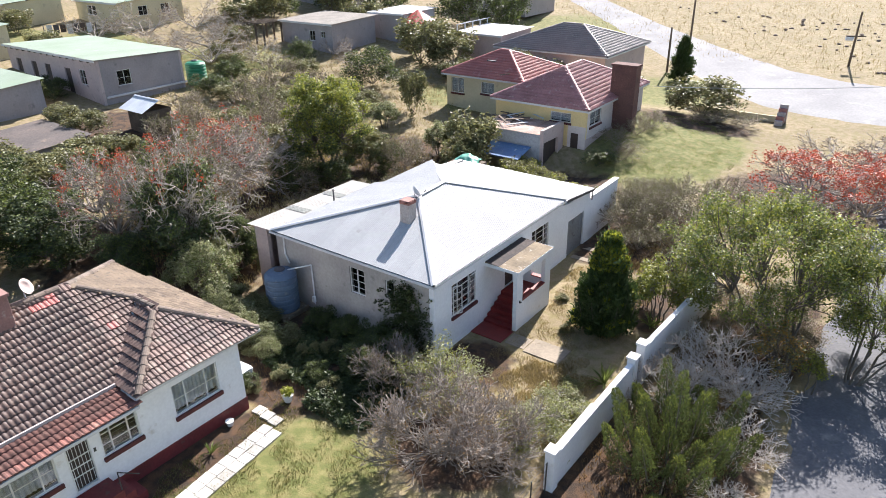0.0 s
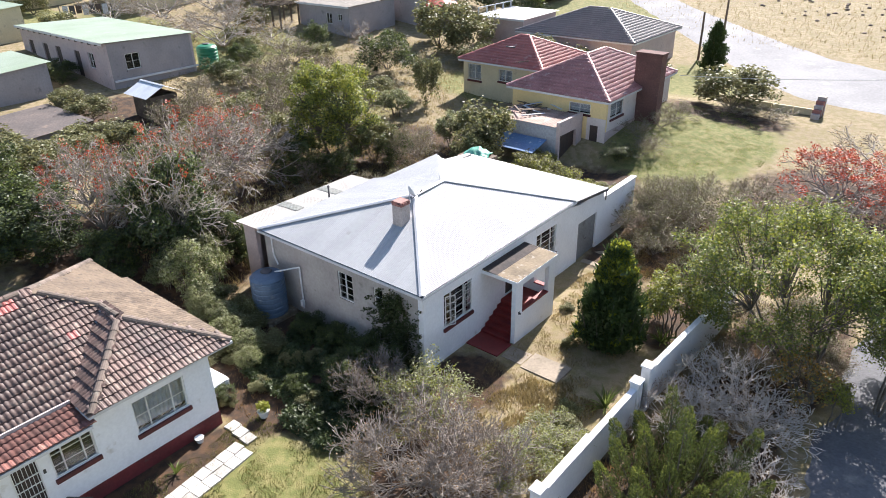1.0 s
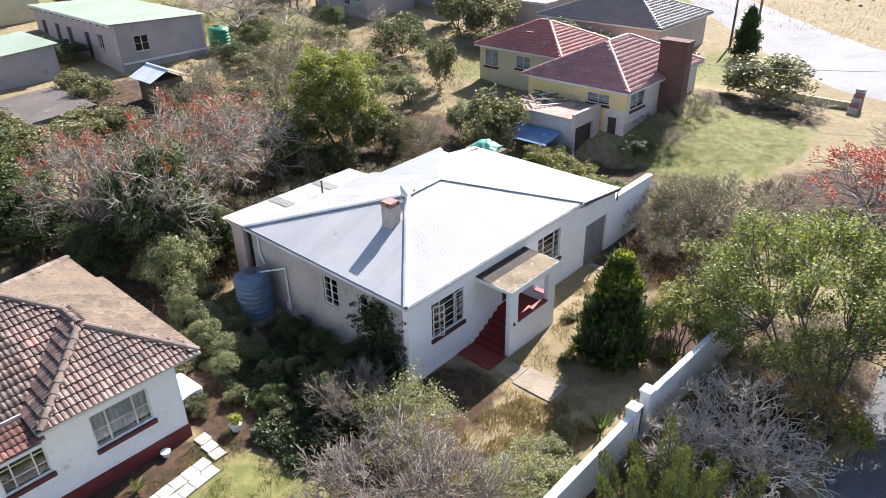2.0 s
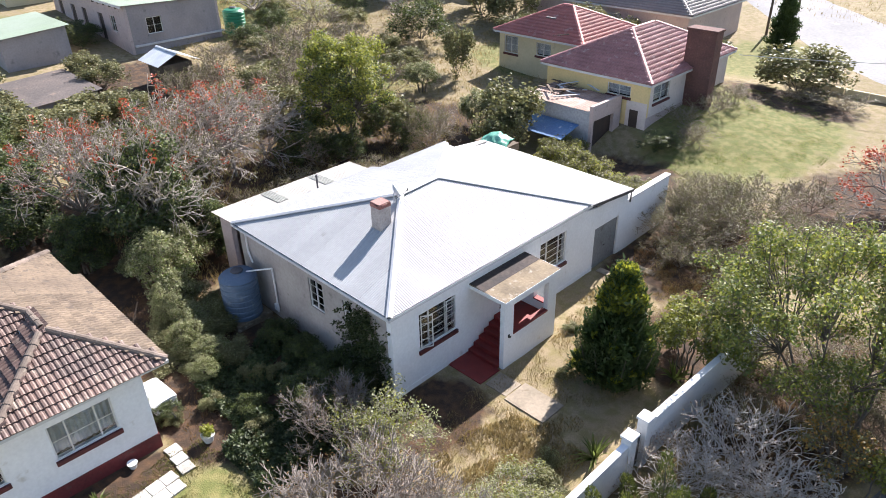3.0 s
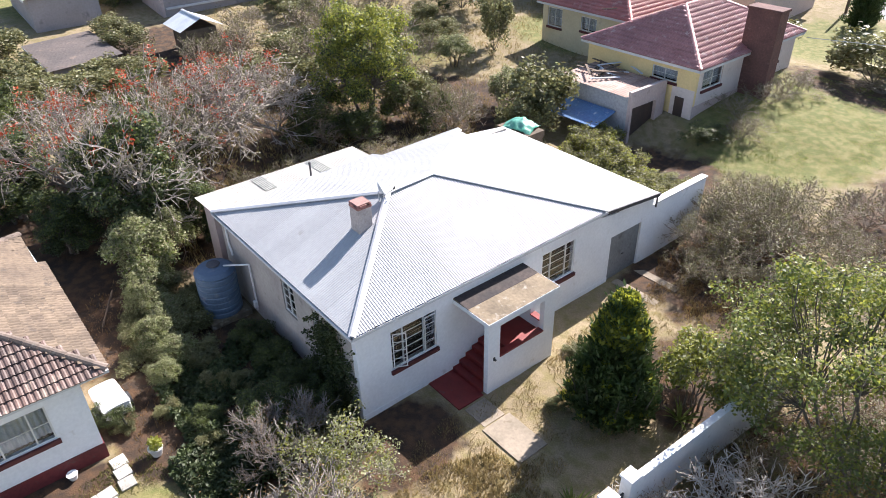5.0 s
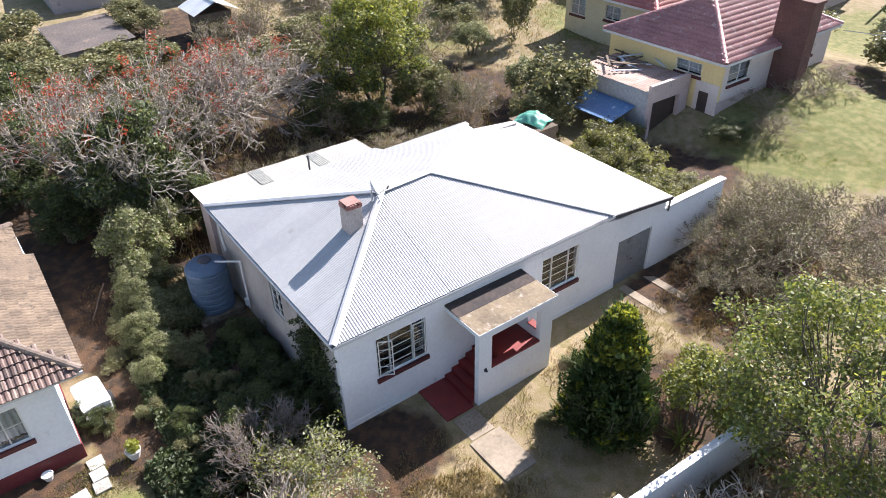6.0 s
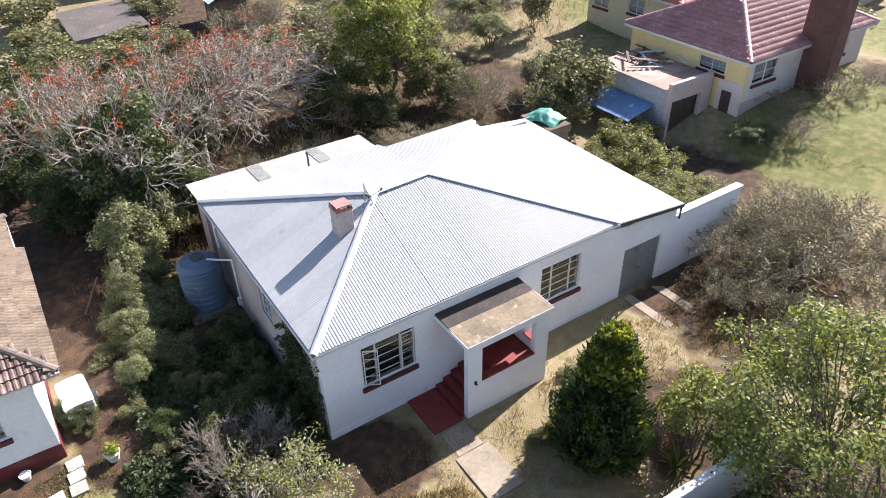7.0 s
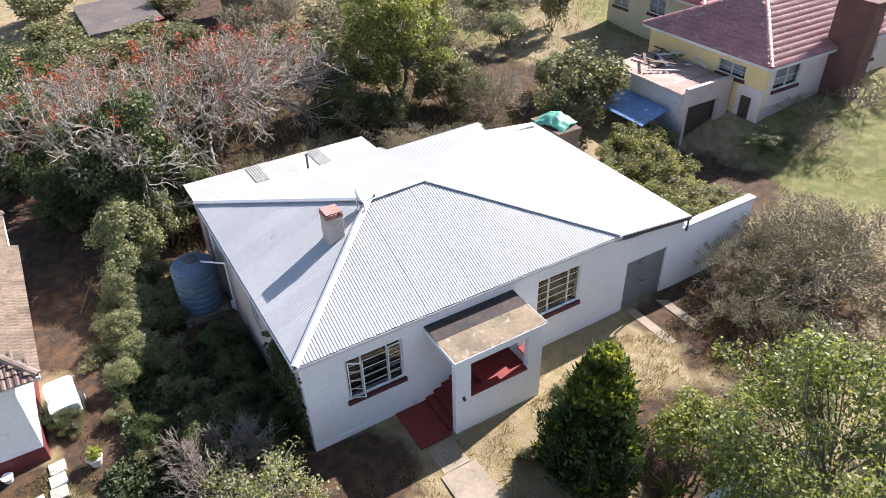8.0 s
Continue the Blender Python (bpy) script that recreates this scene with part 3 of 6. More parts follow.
def make_house():
    house = thing("house", "low white plastered house with a white corrugated iron hip roof", "house", (0, 0, 0))
    front = wall(bmesh.new(), "y", FX, -0.25, SY, 33.85, -0.3, 3.66, [(20.32, 22.17, 1.50, 3.06), (27.22, 29.02, 1.50, 3.02), (31.25, 33.2, -0.3, 2.16), (24.7, 25.6, 1.0, 3.0)])
    for v in front.verts:
        if v.co.z > 3.6 and v.co.y > 31:
            v.co.z = 3.25
    part("wall", front, WHITE_WALL, house, "white plastered front wall")
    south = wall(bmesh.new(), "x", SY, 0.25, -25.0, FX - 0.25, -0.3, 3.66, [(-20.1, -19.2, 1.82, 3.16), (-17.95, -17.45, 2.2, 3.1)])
    part("wall", south, GREY_WALL, house, "grey plastered side wall")
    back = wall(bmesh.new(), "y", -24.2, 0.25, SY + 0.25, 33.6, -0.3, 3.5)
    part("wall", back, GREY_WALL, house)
    north = wall(bmesh.new(), "x", 33.85, -0.25, -24.2, FX - 0.25, -0.3, 3.2)
    part("wall", north, WHITE_WALL, house)
    part("inner_floor", boxes((-24.0, FX - 0.27, SY + 0.27, 33.5, -0.2, 0.9)), DARK_HOLE, house)
    part("inner_wall", boxes((-18.6, -18.5, SY + 0.3, 30.9, 0.9, 3.6), (-18.4, FX - 0.3, 30.9, 31.0, -0.2, 3.4), (-18.4, FX - 0.3, 23.0, 23.1, 0.9, 3.6)), DARK_HOLE, house)
    # roof sheets, face by face
    iron_roof(house, xy(C_SE, C_NE, RE, RW), plane_of(C_SE, C_NE, RE), (0, 1), ROOF_WHITE, amp=0.010)
    iron_roof(house, xy(C_SE, RW, C_SW), plane_of(C_SE, RW, C_SW), (1, 0), ROOF_WHITE)
    pw = plane_of(RW, RE, C_SW)
    iron_roof(house, xy(C_SW, RW, RE, (-24.4, 26.5), (-25.15, 26.5)), pw, (0, 1), ROOF_WHITE)
    iron_roof(house, xy((-24.4, 26.5), RE, C_NW), pw, (0, 1), ROOF_WHITE)
    iron_roof(house, xy(C_NE, C_NW, RE), plane_of(C_NE, C_NW, RE), (1, 0), ROOF_WHITE)
    pg = plane_of((-15.08, 30.5, 3.73), (-24.5, 30.5, 3.73), (-15.08, 33.95, 3.35))
    iron_roof(house, xy((-15.08, 30.45), (-24.5, 30.8), (-24.5, 33.95), (-15.08, 33.95)), pg, (1, 0), ROOF_WHITE, lift=-0.01)
    for p, q in ((C_SE, RW), (C_SW, RW), (RW, RE), (C_NE, RE), (C_NW, RE)):
        roof_cap(house, p, q, CAP_WHITE)
    # eaves
    part("fascia", boxes((-15.12, -15.06, 18.83, 30.6, 3.60, 3.71)), CAP_WHITE, house)
    part("fascia", boxes((-25.2, -15.06, 18.81, 18.87, 3.60, 3.71)), CAP_WHITE, house)
    g = bmesh.new()
    box(g, -15.13, -15.05, 30.6, 33.98, 3.55, 3.70)
    for v in g.verts:
        if v.co.y > 33:
            v.co.z -= 0.37
    part("fascia", g, DARK_TRIM, house, "dark fascia board")
    part("soffit", boxes((-15.25, -15.13, 18.87, 30.5, 3.60, 3.63), (-25.1, -15.25, 18.87, 19.05, 3.60, 3.63)), DARK_TRIM, house)
    # rear lean-to
    part("wall", wall(bmesh.new(), "x", SY, 0.22, -26.6, -25.7, -0.2, 3.6), PINK_WALL, house, "pale pink plastered lean-to wall")
    part("wall", boxes((-26.6, -26.4, SY + 0.22, 26.3, -0.2, 3.6), (-26.4, -24.5, 26.1, 26.3, -0.2, 3.6)), PINK_WALL, house)
    pa = plane_of((-25.0, 18.85, 3.80), (-25.0, 26.5, 3.80), (-26.87, 18.85, 3.72))
    iron_roof(house, xy((-25.0, 18.83), (-25.0, 26.5), (-26.87, 26.5), (-26.87, 18.83)), pa, (0, 1), ROOF_OLD, lift=-0.03)
    for y in (21.27, 23.88):
        iron_roof(house, xy((-25.3, y), (-25.3, y + 0.56), (-26.78, y + 0.56), (-26.78, y)), pa, (0, 1), ROOF_CLEAR, "skylight_sheet", lift=0.0)
    # windows
    window(house, on_wall(FX, 20.32, 1.50, "e"), 1.85, 1.56, rows=5)
    window(house, on_wall(FX, 27.22, 1.50, "e"), 1.80, 1.52, rows=5, curtain=False)
    window(house, on_wall(-20.1, SY, 1.82, "s"), 0.9, 1.34, cols=2, rows=4, sill=False, bars=False)
    window(house, on_wall(-17.95, SY, 2.2, "s"), 0.5, 0.9, cols=1, rows=2, sill=False, bars=False)
    # open casements with their glass
    for y, turn in ((20.37, -28), (22.12, 208)):
        leaf = part("casement", boxes((0, 0.46, -0.015, 0.015, 0, 0.035), (0, 0.46, -0.015, 0.015, 1.36, 1.395), (0, 0.035, -0.015, 0.015, 0.035, 1.36), (0.425, 0.46, -0.015, 0.015, 0.035, 1.36),
                                      *[(0.035, 0.425, -0.01, 0.01, 0.035 + k * 0.34 - 0.01, 0.035 + k * 0.34 + 0.01) for k in (1, 2, 3)]), STEEL_WHITE, house, "white steel casement standing ajar")
        leaf.matrix_basis = pose(FX + 0.02, y, 1.6, 0, 0, 90 + turn if turn < 90 else turn + 62)
        gl = part("pane", boxes((0.035, 0.425, -0.003, 0.003, 0.035, 1.36)), GLASS, leaf)
        gl.visible_shadow = False
    # garage door, recessed
    door = part("garage_door", boxes((FX - 0.12, FX - 0.08, 31.253, 33.197, -0.2, 2.155), *[(FX - 0.08, FX - 0.075, 31.26, 33.19, 0.02 + 0.71 * k, 0.715 + 0.71 * k) for k in range(3)]), GARAGE_DOOR, house, "grey panelled garage door")
    part("handle", boxes((FX - 0.075, FX - 0.05, 32.15, 32.3, 0.95, 0.98)), IRON_BLACK, door)
    part("door", boxes((FX - 0.16, FX - 0.11, 24.7, 25.6, 1.0, 3.0), (FX - 0.11, FX - 0.10, 24.8, 25.1, 1.2, 2.8), (FX - 0.11, FX - 0.10, 25.2, 25.5, 1.2, 2.8)), DARK_DOOR, house, "dark panelled front door")
    # weathered foot of the front wall
    part("plinth", boxes((FX, FX + 0.015, SY, 21.74, -0.3, 0.22)), WHITE_WALL, house)
    part("plinth", boxes((FX, FX + 0.015, 26.15, 31.25, -0.3, 0.2)), WHITE_WALL, house)
    # porch
    ox, y0, y1 = -13.55, 22.97, 26.12
    part("porch_wall", wall(bmesh.new(), "y", ox, -0.2, y0, y1, -0.3, 3.02, [(23.5, 25.58, 1.43, 2.74)]), WHITE_WALL, house, "white porch wall with an open square window")
    part("porch_wall", wall(bmesh.new(), "x", y1, -0.2, FX + 0.003, ox - 0.2, -0.3, 3.02, [(-14.5, -13.87, 1.43, 2.74)]), WHITE_WALL, house)
    part("porch_sill", boxes((ox - 0.24, ox + 0.03, 23.5, 25.58, 1.40, 1.46), bevel=0.008), RED_PAINT, house, "red painted sill")
    part("porch_sill", boxes((-14.5, -13.87, y1 - 0.24, y1 + 0.03, 1.40, 1.46), bevel=0.008), RED_PAINT, house)
    can = boxes((FX, ox + 0.06, y0 - 0.06, y1 + 0.06, 3.03, 3.17), bevel=0.012)
    for v in can.verts:
        v.co.z -= 0.07 * (v.co.x - FX) / 1.7
    part("canopy", can, CONCRETE, house, "stained flat concrete porch canopy")
    strip_b = boxes((FX + 0.002, -14.48, y0 - 0.05, y1 + 0.05, 3.174, 3.178))
    for v in strip_b.verts:
        v.co.z -= 0.07 * (v.co.x - FX) / 1.7
    part("canopy_strip", strip_b, surf("near_black_strip", (0.035, 0.03, 0.03), (0.06, 0.045, 0.04), None, 2, 9, 0.9, grain=0.4), house, "near-black strip along the wall")
    e = boxes((ox + 0.06, ox + 0.075, y0 - 0.07, y1 + 0.07, 2.94, 3.09), (FX, ox + 0.06, y0 - 0.075, y0 - 0.06, 2.97, 3.12), (FX, ox + 0.06, y1 + 0.06, y1 + 0.075, 2.97, 3.12))
    part("canopy_edge", e, WHITE_WALL, house)
    part("porch_floor", boxes((FX + 0.003, ox - 0.2, 24.35, y1 - 0.2, -0.2, 1.0)), RED_PAINT, house, "polished red porch floor")
    for k in range(5):
        part("step", boxes((FX + 0.003, ox - 0.2, 24.35 - 0.30 * (k + 1), 24.35 - 0.30 * k, -0.2, 1.0 - 0.167 * (k + 1)), bevel=0.012), RED_PAINT, house)
    part("landing", boxes((FX + 0.003, ox - 0.05, 21.75, 22.845, -0.2, 0.05), bevel=0.012), RED_PAINT, house, "red painted cement landing")
    # small black bar standing in for the house number, not a light
    lamp = part("house_number", boxes((ox, ox + 0.03, 23.2, 23.28, 1.40, 1.52), (ox + 0.03, ox + 0.10, 23.21, 23.27, 1.42, 1.47)), IRON_BLACK, house, "small black bar in place of the house number")
    # garden wall joined to the garage end
    part("yard_wall", boxes((FX - 0.22, FX - 0.002, 33.853, 37.75, -0.3, 2.72)), WHITE_WALL, house, "white plastered yard wall")
    part("coping", boxes((FX - 0.28, FX + 0.05, 34.05, 37.8, 2.722, 2.80), bevel=0.012), CAP_WHITE, house)
    part("downpipe", rod(rod(bmesh.new(), (FX + 0.06, 34.0, 3.2), (FX + 0.06, 34.0, 2.9), 0.04), (FX + 0.06, 34.0, 2.9), (FX + 0.05, 34.0, 2.6), 0.04), DARK_TRIM, house)
    for x in (-24.4,):
        part("downpipe", rod(rod(bmesh.new(), (x, SY - 0.06, 3.6), (x, SY - 0.06, 2.6), 0.04), (x, SY - 0.06, 2.6), (x + 0.3, SY - 0.1, 2.2), 0.04), PVC, house, "white plastic downpipe")
    return house


make_house()


def make_chimney():
    ch = thing("chimney", "square plastered chimney with a brick top", "chimney", (-18.72, 21.75, 4.55))
    part("shaft", boxes((-0.27, 0.27, -0.27, 0.27, -0.3, 1.12), bevel=0.015), CHIM_PLASTER, ch)
    part("flashing", boxes((-0.40, 0.40, -0.46, 0.36, -0.05, 0.04), bevel=0.01), SHED_ROOF, ch)
    for k in range(2):
        for i in range(12):
            s, j = divmod(i, 3)
            a = s * 90
            b = part("brick", boxes((-0.088, 0.088, -0.055, 0.055, 0, 0.07), bevel=0.006), BRICK_RED, ch)
            b.matrix_basis = pose(0, 0, 1.12 + 0.078 * k, 0, 0, a) @ pose(-0.18 + 0.18 * j + (0.09 if k else 0) * (1 if j < 2 else 0), -0.235, 0)
    part("flue_top", boxes((-0.2, 0.2, -0.2, 0.2, 1.1, 1.275), (-0.26, 0.26, -0.26, 0.26, 1.275, 1.30)), CHIM_RED, ch)


make_chimney()


def make_dish(name, at, turn, r=0.42, skin=None):
    d = thing(name, "grey satellite dish on a bent roof bracket", "satellite dish", at, turn)
    bm = bmesh.new()
    prof = [(0.001, 0.0), (r * 0.35, 0.02), (r * 0.7, 0.07), (r, 0.15), (r, 0.165), (r * 0.7, 0.085), (r * 0.35, 0.035), (0.001, 0.015)]
    lathe(bm, prof, 24)
    o = part("reflector", bm, skin or SHED_ROOF, d, smooth=True)
    o.matrix_basis = pose(0, 0, 0.45, 62, 0, 0)
    part("mast", rod(rod(bmesh.new(), (0, 0, -0.3), (0, 0.02, 0.35), 0.025), (0, 0.02, 0.35), (0, -0.03, 0.45), 0.025), SHED_ROOF, d)
    part("arm", rod(bmesh.new(), (0, -0.08, 0.15), (0, -0.55, 0.45), 0.012), IRON_BLACK, d)
    part("receiver", rod(bmesh.new(), (0, -0.52, 0.42), (0, -0.57, 0.52), 0.035), IRON_BLACK, d)


make_dish("satellite_dish", (-19.2, 22.85, 5.25), 150, 0.30)


def make_vent():
    v = thing("vent_pipe", "thin rusty vent pipe through the lean-to roof", "vent pipe", (-25.25, 23.38, 3.78))
    part("pipe", rod(bmesh.new(), (0, 0, -0.2), (0, 0, 0.62), 0.045, 10), DARK_TRIM, v)
    part("cowl", rod(bmesh.new(), (0, 0, 0.60), (0, 0, 0.66), 0.08, 10, 0.03), DARK_TRIM, v)


make_vent()


def make_tank(name, label, at, r, h, material):
    t = thing(name, label, "water tank", at)
    prof = [(r * 0.98, 0.0)]
    n = 7
    for k in range(n):
        z = h * 0.86 * k / n
        d = h * 0.86 / n
        prof += [(r, z + d * 0.15), (r, z + d * 0.7), (r * 0.965, z + d * 0.82), (r * 0.965, z + d * 0.95)]
    prof += [(r, h * 0.88), (r * 0.8, h * 0.95), (r * 0.35, h * 0.985), (r * 0.3, h)]
    part("body", lathe(bmesh.new(), prof, 36), material, t)
    part("lid", lathe(bmesh.new(), [(r * 0.32, 0), (r * 0.34, 0.03), (r * 0.3, 0.07), (0.02, 0.09)], 24, (0, 0, h)), DARK_TRIM, t, "black screw lid")
    return t


tank = make_tank("water_tank", "blue-grey ribbed plastic rainwater tank beside the house", (-23.75, 18.0, 0.3), 0.78, 2.05, TANK_BLUE)
part("base", boxes((-0.85, 0.85, -0.85, 0.85, -0.4, 0.0), bevel=0.02), CONCRETE, tank)
fill = thing("tank_pipe", "white plastic filling pipe bent over the tank", "pipe", (-22.55, 18.95, 0))
for a, b in (((0, 0, 0.4), (0, 0, 2.55)), ((0, 0, 2.55), (-0.95, -0.65, 2.3)), ((-0.95, -0.65, 2.3), (-0.95, -0.65, 2.1))):
    part("pipe", rod(bmesh.new(), a, b, 0.035, 10), PVC, fill)
part("meter", boxes((-0.08, 0.08, -0.12, 0.02, 0.55, 0.85), bevel=0.01), PVC, fill)
tarp = bmesh.new()
bmesh.ops.create_grid(tarp, x_segments=16, y_segments=16, size=1.0)
for v in tarp.verts:
    r = math.hypot(v.co.x, v.co.y)
    v.co.z = 0.65 * math.exp(-r * r * 0.9) + 0.13 * noise.noise(v.co * 3.1)
    v.co.x *= 0.85
    v.co.y *= 0.7
bmesh.ops.solidify(tarp, geom=tarp.faces[:], thickness=0.02)
t_ob = part("tarpaulin", tarp, TARP_GREEN, None, "crumpled green and white tarpaulin over a heap", smooth=True)
t_ob.matrix_world = pose(-25.3, 36.0, 2.35, 0, 0, 20)
tagged(t_ob, category="tarpaulin")
frame_t = thing("timber_stack", "stacked old timber under the tarpaulin", "timber stack", (-25.3, 36.0, 0))
for k in range(7):
    part("board", boxes((-1.1, 1.1, -0.7 + 0.1 * (k % 3), 0.7 - 0.12 * (k % 2), -0.2 + 0.38 * k, 0.17 + 0.38 * k)), WOOD_OLD, frame_t)


# ---- boundary wall by the street ----
def make_boundary():
    w = tagged(new("boundary_wall"), "white plastered garden wall with square piers", "wall")
    bx = -7.55

    def run(y0, y1, z0, z1, dx0=0.0, dx1=0.0):
        bm = bmesh.new()
        box(bm, -0.11, 0.11, y0, y1, -0.3, 1.0)
        for v in bm.verts:
            v.co.x += bx + (dx0 if v.co.y < (y0 + y1) / 2 else dx1)
            if v.co.z > 0:
                v.co.z = z0 if v.co.y < (y0 + y1) / 2 else z1
        return bm

    part("panel", run(15.5, 21.5, 1.36, 1.52, 0, 0.12), WHITE_WALL, w)
    part("panel", run(22.6, 29.5, 1.72, 1.85, 0.14, 0.5), WHITE_WALL, w)
    part("panel", run(29.5, 30.6, 1.85, 1.85, 0.5, 0.55), WHITE_WALL, w)
    part("coping", boxes((bx - 0.14, bx + 0.14, 15.6, 18.5, 1.385, 1.42), bevel=0.01), WHITE_WALL, w)
    for y, h, d in ((15.3, 1.58, 0.0), (21.65, 1.72, 0.12), (22.5, 1.92, 0.14)):
        part("pier", boxes((bx + d - 0.17, bx + d + 0.17, y - 0.19, y + 0.19, -0.3, h), (bx + d - 0.21, bx + d + 0.21, y - 0.23, y + 0.23, h, h + 0.09), bevel=0.012), WHITE_WALL, w)
    part("wire_gate", boxes((bx + 0.1, bx + 0.14, 21.85, 22.32, 0.1, 1.4)), IRON_BLACK, w)


make_boundary()
low = thing("wire_fence", "low sagging wire fence on iron stakes", "fence", (-7.6, 10.0, 0))
for k in range(6):
    part("stake", rod(bmesh.new(), (0, k * 1.0, -0.2), (0.03, k * 1.0, 1.25), 0.025, 8), IRON_BLACK, low)
for z in (0.3, 0.6, 0.9, 1.2):
    part("wire", rod(bmesh.new(), (0, 0, z), (0, 5.2, z), 0.008, 5), DARK_TRIM, low)

# ---- paths round the house ----
slab = part("path_slab", boxes((-12.45, -10.7, 21.75, 22.95, -0.1, 0.035), bevel=0.012), SLAB, None, "worn cement path slab before the steps")
tagged(slab, category="paving", kind="structure")
slab2 = part("path_slab", boxes((-13.5, -12.5, 21.9, 22.8, -0.1, 0.02), bevel=0.012), SLAB, None, "worn cement path slab before the steps")
tagged(slab2, category="paving", kind="structure")
for y in (31.55, 32.95):
    st = part("wheel_strip", boxes((-15.06, -12.9, y - 0.2, y + 0.2, -0.1, 0.03), bevel=0.01), SLAB, None, "cement wheel strip leading to the garage")
    tagged(st, category="paving", kind="structure")

# ---- the tile-roofed neighbour ----
RED_PATCHES = [(-21.95, 9.0, 0.22), (-23.95, 8.0, 0.32), (-23.8, 7.5, 0.25)]   # replaced tiles


def make_neighbour():
    nb = thing("tiled_house", "white bungalow with weathered brown roof tiles and a red plinth", "house")
    k = 0.47
    e = 3.48
    wx = -19.3
    NE, NW, BS = (-18.92, 12.88, e - 0.04), (-28.65, 12.6, e + 0.1), (-18.84, 7.8, e)
    R, R2 = (-24.3, 8.74, e + 4.2 * k), (-24.3, -6.0, e + 4.2 * k)
    AP, J = (-21.46, 10.345, e + 2.6 * k), (-22.69, 10.345, e + 2.6 * k)
    V, S2 = (-20.1, 7.75, e), (-20.1, -6.0, e)
    shape = tile_shape(0.33, 0.40)
    faces = [
        ([NE, NW, (-25.905, 10.345, e + 2.595 * k), AP], plane_of(NE, NW, R), (0, -1)),
        ([(-25.905, 10.345, e + 2.595 * k), R, J], plane_of(NE, NW, R), (0, -1)),
        ([NE, AP, BS], plane_of(NE, AP, BS), (-1, 0)),
        ([BS, AP, J, V], plane_of(BS, AP, V), (0, 1)),
        ([V, J, R, R2, S2], plane_of(V, R, R2), (-1, 0)),
    ]
    for pts, pl, up in faces:
        bm = bmesh.new()
        vs = [bm.verts.new((p[0], p[1], p[2] - 0.03)) for p in pts]
        f = bm.faces.new(vs)
        bmesh.ops.solidify(bm, geom=[f], thickness=0.05)
        part("roof_deck", bm, DARK_DOOR, nb)
    part("roof_deck", ([(-28.65, 12.6, e + .07), (-24.3, 8.74, R[2] - .03), (-24.3, -6, R[2] - .03), (-28.65, -6, e - .03)], [(0, 1, 2, 3)]), TILE_DARK, nb)
    spots = []
    for pts, pl, up in faces:
        spots.append(tile_spots(xy(*pts), pl, up, 0.33, 0.34))
    low = tile_spots([(-18.75, -6), (-18.75, 7.7), (-20.15, 7.7), (-20.15, -6)], plane_of((-18.75, 0, 3.24), (-18.75, 7, 3.24), (-20.15, 0, 3.44)), (-1, 0), 0.33, 0.34)
    north = sorted(spots[0] + spots[1], key=lambda m: -m.translation.x)
    east = spots[2] + spots[3] + sorted(spots[4], key=lambda m: -m.translation.y)
    tile_roof(nb, north, shape, TILE_PALE, 110)
    def new_tile(m):
        return any(math.hypot(m.translation.x - x, m.translation.y - y) < r for x, y, r in RED_PATCHES)
    tile_roof(nb, [m for m in east if not new_tile(m)], shape, TILE_DARK, 150)
    red_ones = [m for m in east if new_tile(m)]
    tile_roof(nb, red_ones, shape, TILE_RED, len(red_ones))
    tile_roof(nb, [m for m in low if m.translation.y > 2] + [m for m in low if m.translation.y <= 2], shape, TILE_PORCH, 20)
    for p, q in ((NE, AP), (BS, AP), (AP, J), (J, R), (NW, R), (R2, R)):
        hip_tiles(nb, p, q, TILE_CAP)
    roof_cap(nb, V, J, SHED_ROOF, half=0.1, drop=0.0, lift=-0.01, name="valley_iron")
    # walls
    holes = [(9.17, 11.06, 1.50, 2.80), (6.50, 7.83, 1.62, 2.88), (5.38, 6.14, 0.92, 2.84), (3.3, 5.04, 1.62, 2.86)]
    part("wall", wall(bmesh.new(), "y", wx, -0.25, -6.0, 12.1, 0.55, 3.24, holes), WHITE_WALL, nb, "white plastered front wall")
    part("wall", wall(bmesh.new(), "x", 12.1, -0.25, -28.2, wx - 0.25, 0.55, 3.42), WHITE_WALL, nb)
    part("wall", wall(bmesh.new(), "y", -28.2, 0.25, -6.0, 11.85, 0.0, 3.42), WHITE_WALL, nb)
    part("plinth", boxes((wx - 0.25, wx + 0.03, -6, 12.13, -0.3, 0.55), (-28.2, wx - 0.25, 11.85, 12.13, -0.3, 0.55)), RED_PLINTH, nb, "dark red painted plinth")
    part("inner_wall", boxes((-22.2, -22.1, -6, 11.8, 0.5, 3.4), (-22.1, wx - 0.25, -6, 11.8, 0.45, 0.55)), DARK_HOLE, nb)
    part("fascia", boxes((-18.91, -18.85, 7.72, 12.9, 3.33, 3.43), (-20.14, -18.91, 7.70, 7.76, 3.33, 3.43)), CAP_WHITE, nb, "white painted fascia and gutter")
    edge = boxes((-28.6, -18.91, 12.86, 12.9, 3.34, 3.44))
    for v in edge.verts:
        if v.co.x < -25:
            v.co.y -= 0.28
            v.co.z += 0.13
    part("fascia", edge, CAP_WHITE, nb)
    part("gutter", boxes((-20.03, -19.96, -6, 7.70, 3.42, 3.56)), CHIM_PLASTER, nb, "pale painted gutter")
    part("fascia", boxes((-18.76, -18.70, -6, 7.72, 3.10, 3.21)), CAP_WHITE, nb)
